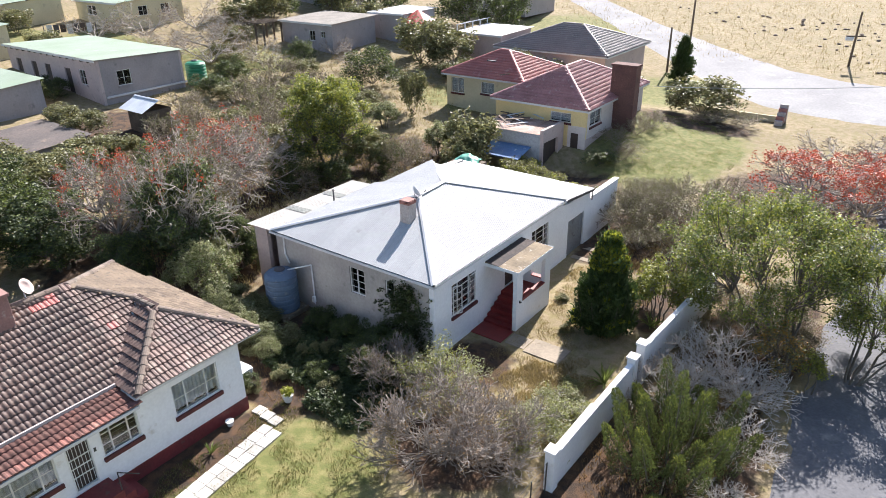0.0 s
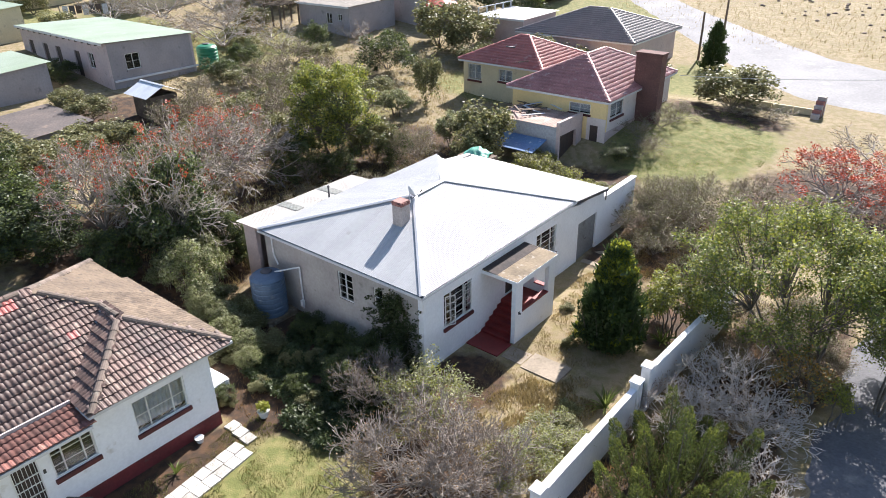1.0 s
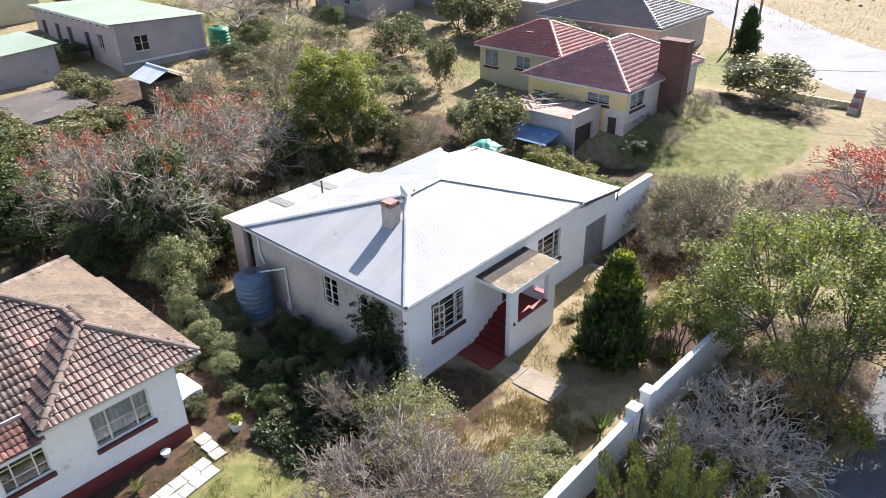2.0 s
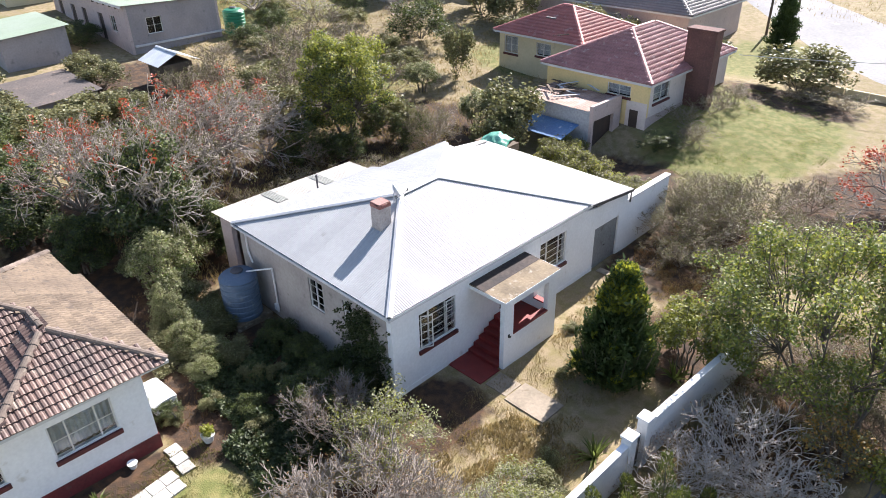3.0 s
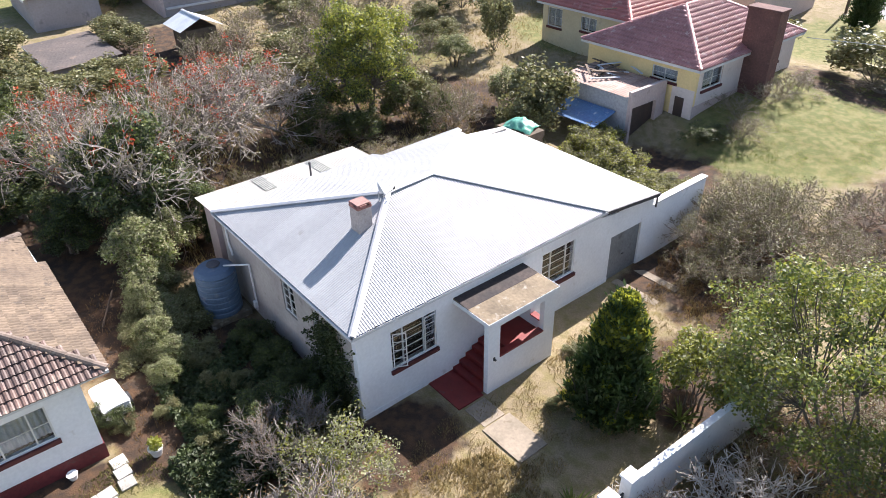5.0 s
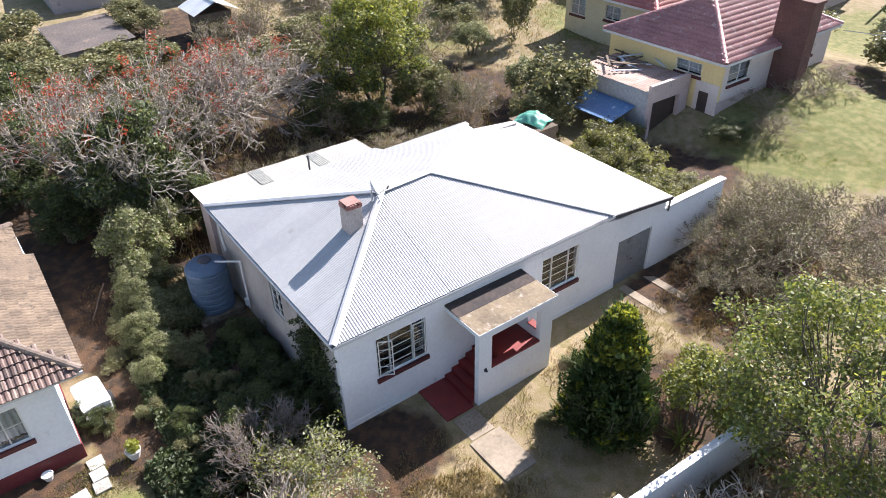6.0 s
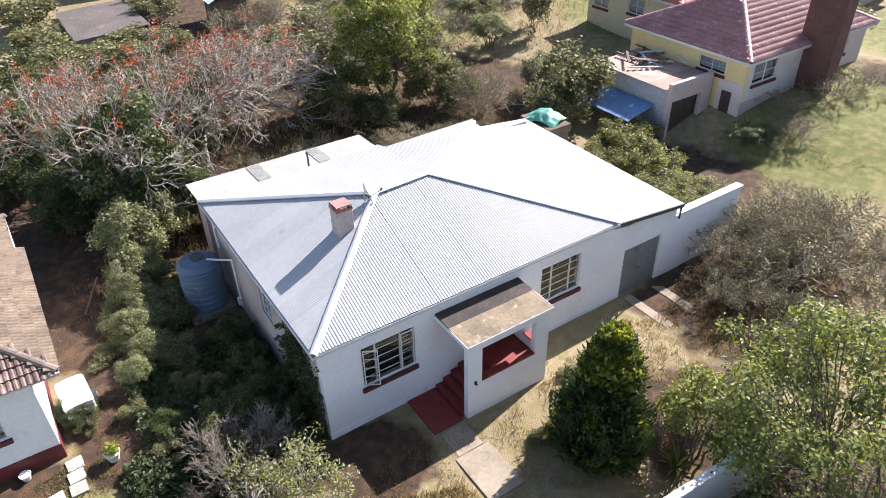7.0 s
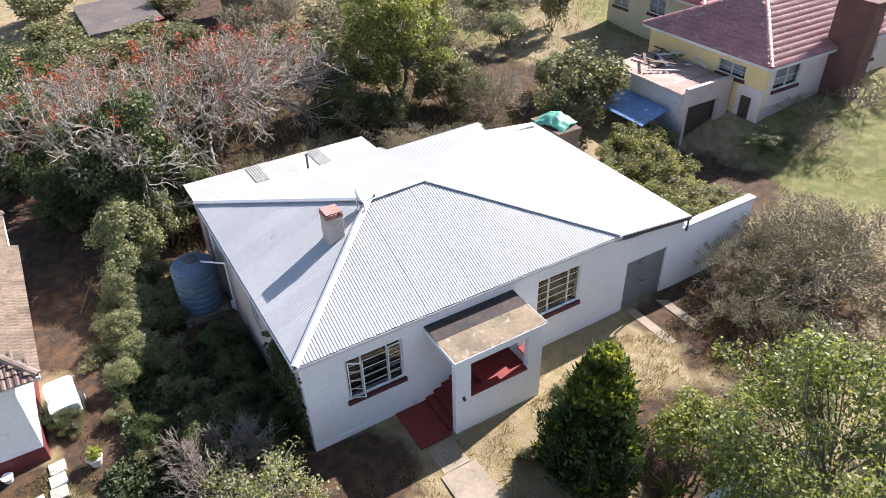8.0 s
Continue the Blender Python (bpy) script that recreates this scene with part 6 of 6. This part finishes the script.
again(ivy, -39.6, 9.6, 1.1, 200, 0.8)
drk = plant("dark_bush", "dense dark green garden bush", "bush", -36.6, 20.4, 2.9, 4.6, L_DARK, 62, count=22, clump=0.45, size=0.20, trunk=0.03, stems=9, level=3, kids=3, rad=0.06, extra=(("bright_leaf", L_MID, 0.6, 16, 0.45, 0.17),), fill=70)
for x, y, s, t, z in ((-20.4, 12.75, 0.24, 60, 0.2), (-18.4, 15.0, 0.2, 250, 0.2), (-17.0, 16.7, 0.4, 140, 0.36), (-15.9, 16.4, 0.32, 70, 0.36), (-38.0, 12.6, 1.0, 90, 0.95), (-38.5, 8.5, 1.0, 250, 0.9), (-44.0, 13.6, 0.9, 10, 0.9), (-28.7, 20.6, 0.4, 110, 0.5), (-34.6, 28.6, 0.6, 200, 0.62), (-33.0, 30.6, 0.55, 20, 0.5), (-41.0, 9.0, 1.0, 150, 1.0), (-32.0, 35.4, 0.5, 90, 0.5)):
    again(drk, x, y, s, t, z)
again(drk, -19.6, 45.0, 0.4, 10, 0.25, "dark bush on the bank by the garage")
again(drk, -46.0, 49.6, 0.95, 150, 0.85, "glossy dark green bush in the yard")
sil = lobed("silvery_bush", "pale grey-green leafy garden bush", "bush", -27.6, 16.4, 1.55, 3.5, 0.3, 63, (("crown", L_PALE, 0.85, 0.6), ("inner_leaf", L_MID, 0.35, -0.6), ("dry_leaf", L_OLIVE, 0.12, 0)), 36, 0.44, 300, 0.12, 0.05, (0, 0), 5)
olv = plant("hedge_bush", "olive-green bush along the boundary", "bush", -28.8, 24.6, 1.0, 1.3, L_OLIVE, 64, count=36, clump=0.3, size=0.105, trunk=0.02, stems=7, level=3, kids=3, rad=0.035, extra=(("pale_leaf", L_PALE, 0.35, 24, 0.3, 0.1),), fill=40)
wild = plant("dry_bush", "straggling brown leafless winter bush", "bush", -12.2, 37.0, 2.7, 2.7, L_OLIVE, 65, count=2, clump=0.32, size=0.08, trunk=0.02, stems=11, level=4, kids=3, wood=TWIG_DARK, least=0.012, rad=0.035, lift=0.18, extra=(("green_leaf", L_OLIVE, 0.2, 14, 0.3, 0.09),))
wild_far = plant("dry_bush", "straggling brown leafless winter bush", "bush", -44.0, 36.0, 2.7, 2.7, L_OLIVE, 67, count=3, clump=0.35, size=0.13, trunk=0.02, stems=12, level=3, kids=3, wood=TWIG_DARK, least=0.02, rad=0.035, lift=0.18)
olv_far = plant("garden_bush", "grey-green bush between the back yards", "bush", -41.0, 58.0, 1.2, 1.9, L_OLIVE, 68, count=15, clump=0.3, size=0.16, trunk=0.02, stems=7, level=3, kids=3, rad=0.035, extra=(("pale_leaf", L_PALE, 0.35, 10, 0.3, 0.14),), fill=30)
for x, y, s, t, z in ((-25.6, 16.6, 1.0, 40, 0.9), (-24.7, 15.0, 0.85, 130, 0.55), (-23.6, 16.4, 0.95, 250, 0.75), (-22.7, 14.5, 0.8, 10, 0.4), (-21.6, 16.0, 0.75, 200, 0.65), (-24.2, 16.9, 0.6, 300, 0.9), (-20.0, 16.0, 0.45, 170, 0.5), (-19.4, 16.8, 0.4, 10, 0.45), (-19.7, 14.2, 0.42, 220, 0.4), (-17.4, 14.8, 0.45, 20, 0.45), (-18.2, 17.3, 0.5, 300, 0.4), (-8.8, 19.2, 0.7, 50, 0.6), (-9.4, 20.4, 0.4, 110, 0.5), (-11.6, 24.3, 0.3, 20, 0.35), (-11.3, 26.6, 0.25, 20, 0.2), (-13.2, 26.8, 0.3, 200, 0.25), (-28.8, 24.0, 0.6, 90, 0.5), (-27.9, 29.2, 0.6, 10, 0.45), (-19.9, 12.9, 0.3, 0, 0.35)):
    again(olv, x, y, s, t, z)
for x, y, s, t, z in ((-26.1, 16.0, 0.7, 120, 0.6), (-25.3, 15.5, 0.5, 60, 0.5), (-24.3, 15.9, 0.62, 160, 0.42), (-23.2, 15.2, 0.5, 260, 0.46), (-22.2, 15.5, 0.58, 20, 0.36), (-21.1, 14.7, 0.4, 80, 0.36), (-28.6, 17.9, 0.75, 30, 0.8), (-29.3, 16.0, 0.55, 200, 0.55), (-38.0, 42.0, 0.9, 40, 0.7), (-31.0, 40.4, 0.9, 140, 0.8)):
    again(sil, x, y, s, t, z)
for x, y, s, t, z in ((-15.9, 17.6, 0.8, 10, 0.55), (-17.2, 17.9, 0.7, 90, 0.45)):
    again(olv, x, y, s, t, z, "shaded green bush along the house wall")
for x, y, s, t, z in ((-13.4, 35.9, 0.75, 80, 0.85), (-13.6, 37.8, 0.8, 200, 1.0), (-12.4, 34.3, 0.6, 300, 0.6), (-13.0, 39.4, 0.8, 40, 0.9), (-11.6, 40.2, 0.95, 150, 0.95), (-29.6, 22.4, 0.7, 20, 0.8), (-30.8, 26.0, 0.7, 140, 0.6), (-29.4, 30.5, 0.8, 260, 0.6), (-28.2, 33.0, 0.7, 50, 0.6), (-30.9, 35.8, 0.75, 190, 1.1), (-9.6, 34.6, 0.7, 15, 0.6), (-8.5, 39.0, 0.8, 250, 0.8), (-27.6, 26.8, 0.4, 0, 0.5), (-14.5, 41.0, 0.7, 20, 0.6),):
    again(wild, x, y, s, t, z)
for x, y, s, t, z in ((-47.6, 27.6, 0.75, 40, 0.9), (-47.8, 30.0, 0.7, 140, 0.8), (-33.8, 29.2, 0.9, 310, 0.7), (-42.5, 33.0, 1.0, 100, 1.2), (-47.0, 36.0, 1.1, 200, 1.2), (-44.0, 41.0, 1.0, 90, 1.0), (-20.0, 48.3, 0.55, 60, 0.5), (-19.3, 50.8, 0.6, 100, 0.55), (-18.4, 46.2, 0.45, 200, 0.45), (-19.0, 53.2, 0.6, 300, 0.5), (-51.0, 40.0, 1.1, 70, 1.0), (-40.0, 40.0, 0.9, 280, 0.9), (-48.5, 30.5, 0.9, 130, 0.9), (-10.0, 43.0, 0.8, 190, 0.7), (-49.0, 44.0, 1.0, 20, 0.9), (-54.0, 45.0, 1.0, 220, 0.9), (-16.0, 58.0, 0.8, 60, 0.4), (-13.5, 58.5, 0.8, 150, 0.4), (-18.5, 47.0, 0.5, 10, 0.4), (-52.0, 33.0, 0.9, 330, 0.8),):
    again(wild_far, x, y, s, t, z)
hed = plant("yellow_hedge", "yellow-green hedge bush behind the house", "bush", -21.6, 39.3, 1.5, 1.5, L_OLIVE, 66, count=38, clump=0.3, size=0.12, trunk=0.02, stems=8, level=3, kids=3, rad=0.035, extra=(("young_growth", L_BRIGHT, 0.5, 40, 0.32, 0.12),), fill=40)
for x, y, s, t, z in ((-19.8, 38.4, 0.95, 60, 0.7), (-18.2, 37.6, 0.85, 130, 0.75), (-23.2, 39.4, 1.0, 200, 1.0), (-22.0, 37.6, 0.9, 280, 0.8), (-16.9, 36.3, 0.7, 50, 0.6), (-20.2, 36.4, 0.8, 90, 0.7), (-24.0, 41.0, 0.8, 10, 0.9), (-18.4, 40.0, 0.7, 10, 0.4)):
    again(hed, x, y, s, t, z)
for x, y, s, t, z in ((-28.2, 40.2, 1.7, 10, 2.0), (-27.2, 38.3, 1.2, 100, 1.5), (-29.6, 41.6, 1.2, 230, 1.3), (-47.0, 58.5, 2.4, 30, 2.4), (-43.5, 59.5, 2.0, 120, 2.0), (-36.0, 60.3, 1.5, 200, 1.6), (-17.0, 59.4, 2.2, 60, 1.7), (-33.0, 60.4, 1.4, 10, 1.4), (-60.0, 64.0, 2.0, 80, 1.8), (-70.0, 58.0, 2.4, 140, 2.4), (-76.0, 60.0, 2.6, 240, 2.6), (-67.0, 66.0, 2.6, 10, 2.8), (-24.0, 58.0, 1.5, 10, 1.4)):
    again(olv_far, x, y, s, t, z, "grey-green garden tree between the houses")
for x, y, s, t, z in ((-56.5, 50.3, 0.5, 0, 0.55), (-62.0, 72.0, 1.3, 100, 1.2), (-52.0, 74.0, 1.3, 40, 1.4), (-70.0, 70.0, 1.3, 200, 1.2), (-66.0, 27.0, 0.6, 20, 0.35), (-63.5, 27.4, 0.6, 120, 0.4), (-57.0, 41.5, 0.6, 310, 0.5), (-55.5, 37.8, 0.6, 60, 0.4), (-90.0, 58.0, 1.4, 60, 1.5), (-46.5, 75.0, 1.1, 100, 1.3), (-73.0, 62.0, 0.9, 300, 0.9)):
    again(drk, x, y, s, t, z, "dark green bush between the houses")
for x, y, s, t, z in ((-74.0, 50.0, 1.0, 40, 1.3), (-69.0, 52.0, 0.8, 140, 1.0), (-75.0, 44.0, 1.0, 220, 1.4), (-78.0, 40.0, 0.9, 10, 1.2), (-92.0, 33.0, 1.0, 100, 1.4), (-70.0, 41.5, 0.8, 300, 0.9), (-58.0, 46.5, 0.7, 60, 0.7), (-55.0, 54.0, 0.5, 10, 0.7), (-50.0, 52.0, 0.7, 200, 0.9)):
    again(gre, x, y, s, t, z, "bare grey-twigged tree in the gardens")
for x, y, s, t, z in ((-63.0, 45.0, 1.2, 20, 1.0), (-66.5, 50.0, 1.4, 120, 1.1), (-59.5, 44.0, 1.2, 200, 0.9), (-72.0, 55.0, 1.8, 80, 1.6), (-53.5, 47.5, 1.2, 300, 0.8), (-46.0, 45.5, 1.0, 0, 0.8), (-42.0, 44.0, 1.1, 90, 0.9), (-57.0, 24.6, 1.2, 10, 0.8), (-53.0, 24.5, 1.2, 110, 1.0), (-50.0, 17.0, 1.5, 220, 1.1), (-47.5, 23.8, 1.2, 20, 0.9), (-55.0, 16.5, 1.6, 70, 1.3), (-46.0, 16.5, 1.5, 140, 1.2), (-78.0, 34.0, 1.4, 70, 1.2), (-88.0, 36.0, 1.6, 150, 1.4), (-41.0, 56.0, 1.3, 40, 1.0)):
    again(olv_far, x, y, s, t, z)
for x, y, s, t, z in ((-46.8, 20.2, 1.5, 40, 1.0), (-46.0, 17.8, 1.6, 160, 1.1), (-48.6, 22.4, 1.3, 250, 0.9), (-41.4, 31.2, 1.5, 20, 1.2), (-43.6, 28.4, 1.4, 110, 1.1), (-40.4, 34.8, 1.4, 210, 1.0), (-46.0, 33.4, 1.5, 310, 1.1), (-39.6, 37.4, 1.2, 80, 0.9), (-48.0, 39.0, 1.4, 190, 1.0), (-52.6, 38.0, 1.3, 280, 0.8)):
    again(olv_far, x, y, s, t, z)
for x, y, s, t, z in ((-4.6, 27.6, 0.6, 40, 0.62), (-5.6, 29.8, 0.7, 150, 0.6), (-3.4, 29.4, 0.6, 250, 0.5), (-5.9, 26.2, 0.45, 330, 0.55), (-2.6, 28.2, 0.4, 20, 0.5), (-4.0, 31.8, 0.7, 100, 0.5)):
    again(wild, x, y, s, t, z, "brown winter scrub under the street tree")
again(olv_far, -38.2, 46.0, 1.0, 30, 2.0, "small garden tree in the yard")
again(olv_far, -33.2, 34.6, 1.3, 100, 1.5, "small olive tree in the rear garden")

# dark weeds and ivy carpeting the shaded strip beside the house
def make_cover(seed, n, cx, cy, rx, ry, tall):
    rng = np.random.default_rng(seed)
    x, y = cx + rx * rng.uniform(-1, 1, n), cy + ry * rng.uniform(-1, 1, n)
    lump = np.array([noise.noise(Vector((a * 0.9, b * 0.9, seed))) + 0.5 * noise.noise(Vector((a * 2.3, b * 2.3, seed))) for a, b in zip(x, y)])
    ok = (((x - cx) / rx) ** 4 + ((y - cy) / ry) ** 4 < 1 + lump) & (y < 18.95) & (lump > -0.45) & ~((x < -19.0) & (y < 12.7))
    x, y, lump = x[ok], y[ok], lump[ok]
    top = np.clip(tall * (0.35 + 0.9 * lump), 0.06, tall)
    c = np.c_[x, y, ground_z(x, y) + top * rng.uniform(0.3, 1.0, len(x))]
    ob = new("ground_cover", leaf_mesh("ground_cover", rng, c, 1, 0.05, 0.15, L_IVY, flat=0.6))
    tagged(ob, "low dark weeds and ivy in the shade of the house", "weeds", kind="stuff")


make_cover(73, 9000, -16.2, 14.9, 1.7, 1.6, 0.5)
make_cover(72, 26000, -18.4, 16.6, 3.4, 2.4, 0.7)
for x, y, s, t, z in ((-17.9, 18.2, 0.3, 20, 0.3), (-19.6, 18.1, 0.26, 140, 0.26), (-21.2, 18.0, 0.26, 250, 0.25), (-16.4, 18.1, 0.3, 80, 0.32)):
    again(drk, x, y, s, t, z, "dark shaded bush against the house wall")

# creeper on the side wall
def make_creeper():
    rng = np.random.default_rng(71)
    t = thing("wall_creeper", "dark creeper climbing the grey side wall", "creeper", (0, 0, 0))
    c = []
    for k in range(460):
        x = -16.7 + 0.5 * round(rng.normal(0, 1.8)) / 1.5 + rng.normal(0, 0.17)
        x = min(x, -15.4)
        top = 3.5 - 0.4 * abs(x + 16.6) + rng.uniform(-0.6, 0.1)
        c.append((x, 18.97 - abs(rng.normal(0, 0.06)), rng.uniform(0, max(top, 0.4))))
    add("foliage", leaf_mesh("creeper_leaves", rng, np.array(c), 22, 0.13, 0.10, L_DARK), t)
    segs = []
    for k in range(14):
        p = np.array([-16.7 + rng.normal(0, 0.25), 18.98, 0.0])
        for i in range(9):
            q = p + [rng.normal(0, 0.1), 0, 0.36]
            segs.append((p, q, 0.014, 0.012))
            p = q
    add("stemwork", branch_mesh("creeper_stems", segs, TWIG_DARK), t)


make_creeper()


# sword-leaved plant by the garden wall
def make_yucca(x, y, n, length, seed, label):
    rng = np.random.default_rng(seed)
    t = thing("sword_plant", label, "plant", (x, y, gz(x, y)))
    for k in range(n):
        a, tilt = rng.uniform(0, 2 * math.pi), rng.uniform(0.35, 1.35)
        l = length * rng.uniform(0.7, 1.1)
        d = Vector((math.cos(a) * math.cos(tilt), math.sin(a) * math.cos(tilt), math.sin(tilt)))
        s = d.cross(Vector((0, 0, 1))).normalized() * 0.035
        mid = d * l * 0.5 + Vector((0, 0, 0.05))
        end = d * l - Vector((0, 0, 0.12 * l))
        up = Vector((0, 0, -0.02))
        part("leaf", ([-s, up, s, mid - s, mid + up * 1.5, mid + s, end], [(0, 1, 4, 3), (1, 2, 5, 4), (3, 4, 6), (4, 5, 6)]), L_MID, t)


make_yucca(-8.5, 21.6, 34, 1.1, 5, "spiky green sword-leaved plant by the garden wall")
make_yucca(-8.6, 26.9, 26, 0.9, 6, "spiky green sword-leaved plant behind the cypress")
make_yucca(-18.3, 9.6, 16, 0.6, 7, "small spiky plant in the flower bed")


add("plant", leaf_mesh("pot_plant", np.random.default_rng(9), [(0, 0, 0.42), (0.08, 0.05, 0.5), (-0.09, 0.02, 0.47)], 70, 0.22, 0.13, L_BRIGHT, flat=1.2), lime_pot, "bright green leafy plant")["kind"] = "stuff"


# grass and litter
def make_grass(name, label, seed, n, cx, cy, rx, ry, height, material, lean=0.35, gaps=0.0):
    rng = np.random.default_rng(seed)
    x, y = cx + rx * rng.uniform(-1, 1, n), cy + ry * rng.uniform(-1, 1, n)
    tuft = np.array([noise.noise(Vector((a * 1.1, b * 1.1, seed))) for a, b in zip(x, y)])
    ok = (tuft > gaps - 0.25) & (((x - cx) / rx) ** 2 + ((y - cy) / ry) ** 2 < 1 + 0.4 * tuft)
    ok &= ~((x > -15.3) & (x < -13.4) & (y > 21.6) & (y < 26.3)) & ~((x < -15.1) & (x > -27) & (y > 18.9) & (y < 34)) & ~((x > -12.6) & (x < -10.6) & (y > 21.6) & (y < 23.05)) & ~((x < -19.1) & (y < 12.7) & (x > -28.4))
    x, y = x[ok], y[ok]
    k = len(x)
    z = ground_z(x, y) - 0.04
    h = height * rng.uniform(0.5, 1.3, k) * (1 + tuft[ok])
    d = rng.normal(0, lean, (k, 2)) * h[:, None]
    a = rng.uniform(0, math.pi, k)
    w = 0.012 + 0.05 * height
    b = np.c_[np.cos(a), np.sin(a)] * w
    v = np.stack([np.c_[x - b[:, 0], y - b[:, 1], z], np.c_[x + b[:, 0], y + b[:, 1], z], np.c_[x + d[:, 0], y + d[:, 1], z + h]], 1)
    ob = new(name, fast_mesh(name, v.reshape(-1, 3), (np.arange(k) * 3)[:, None] + [0, 1, 2], material))
    tagged(ob, label, "grass", kind="stuff")


make_grass("lawn_grass", "short patchy winter lawn", 81, 26000, -15.2, 9.8, 3.6, 4.8, 0.08, L_LAWN)
make_grass("dry_grass", "trodden straw-coloured grass before the house", 82, 26000, -11.8, 26.5, 2.4, 8.5, 0.10, L_DRY)
make_grass("tall_dry_grass", "tall straw-coloured grass by the wall", 83, 9000, -10.3, 19.0, 2.0, 3.0, 0.16, L_DRY)
make_grass("yard_grass", "bright green grass beside the yellow house", 84, 30000, -17.0, 50.5, 5.5, 7.5, 0.06, L_YARD)
make_grass("rear_grass", "dry grass in the rear garden", 85, 30000, -33.0, 27.0, 9.0, 11.0, 0.22, L_DRY, gaps=0.1)
make_grass("side_litter", "withered leaves and weeds between the houses", 86, 6000, -22.5, 15.5, 6.0, 3.0, 0.10, L_BROWN)
make_grass("field_grass", "tufted dry grass on the open field", 87, 40000, -5.0, 104.0, 45.0, 25.0, 0.30, L_DRY, gaps=0.25)
make_grass("thicket_litter", "withered leaves under the bushes by the garage", 90, 9000, -12.6, 36.0, 2.2, 4.2, 0.12, L_BROWN)
make_grass("verge_grass", "dry grass on the street verge", 88, 12000, -5.2, 24.0, 2.6, 11.0, 0.16, L_BROWN)
make_grass("far_grass", "dry grass round the back yards", 89, 30000, -48.0, 45.0, 20.0, 14.0, 0.25, L_DRY, gaps=0.1)

# rocks on the field
def make_rocks():
    rng = np.random.default_rng(91)
    for i in range(190):
        x, y = rng.uniform(-38, 2), rng.uniform(79, 106)
        if y < 80 - 0.75 * (x + 14) + 8 and x < -8:
            continue
        bm = bmesh.new()
        bmesh.ops.create_icosphere(bm, subdivisions=2, radius=0.15 * rng.uniform(0.5, 1.8))
        for v in bm.verts:
            v.co *= 1 + 0.35 * noise.noise(v.co * 2.5 + Vector((i, 0, 0)))
            v.co.z *= 0.6
        ob = part("rock", bm, ROCK, None, "brown rock in the dry field")
        ob.matrix_world = pose(x, y, gz(x, y) + 0.05, 0, 0, rng.uniform(0, 360))
        tagged(ob, category="rock", group="rocks in the field")


make_rocks()

# washing line behind the long building
wl = thing("washing_line", "washing line hung with dark and white cloths", "washing line", (-80.5, 38.5, gz(-80.5, 38.5)), 60)
for x in (-2.6, 2.6):
    part("post", rod(bmesh.new(), (x, 0, -0.3), (x, 0, 2.0), 0.05), DARK_TRIM, wl)
part("cord", rod(bmesh.new(), (-2.6, 0, 1.95), (2.6, 0, 1.95), 0.012, 5), DARK_TRIM, wl)
for k in range(7):
    part("cloth", boxes((-2.3 + 0.66 * k, -1.75 + 0.66 * k, -0.015, 0.015, 0.9 + 0.1 * (k % 3), 1.95)), (LINEN, DARK_TRIM, DARK_DOOR)[k % 3], wl)
# service cable from the yellow house
pa, pb = Vector((-20.4, 56.0, 4.4)), Vector((-1.0, 64.5, 5.2))
cv, cf = [], []
for k in range(21):
    c = pa.lerp(pb, k / 20) - Vector((0, 0, 1.1 * (k / 20) * (1 - k / 20)))
    cv += [c + Vector((0, 0.025 * math.cos(a), 0.025 * math.sin(a))) for a in (0, 2.1, 4.2)]
for k in range(20):
    cf += [(3 * k + i, 3 * k + (i + 1) % 3, 3 * k + 3 + (i + 1) % 3, 3 * k + 3 + i) for i in range(3)]
cable = (cv, cf)
tagged(part("service_cable", cable, CAP_WHITE, None, "pale service cable slung from the yellow house"), category="cable")

pole = part("leaning_pole", rod(bmesh.new(), (-25.8, 13.9, gz(-25.8, 13.9)), (-26.5, 14.75, 1.15), 0.035, 8), WOOD_OLD, None, "weathered timber pole leaning into the hedge")
tagged(pole, category="pole")
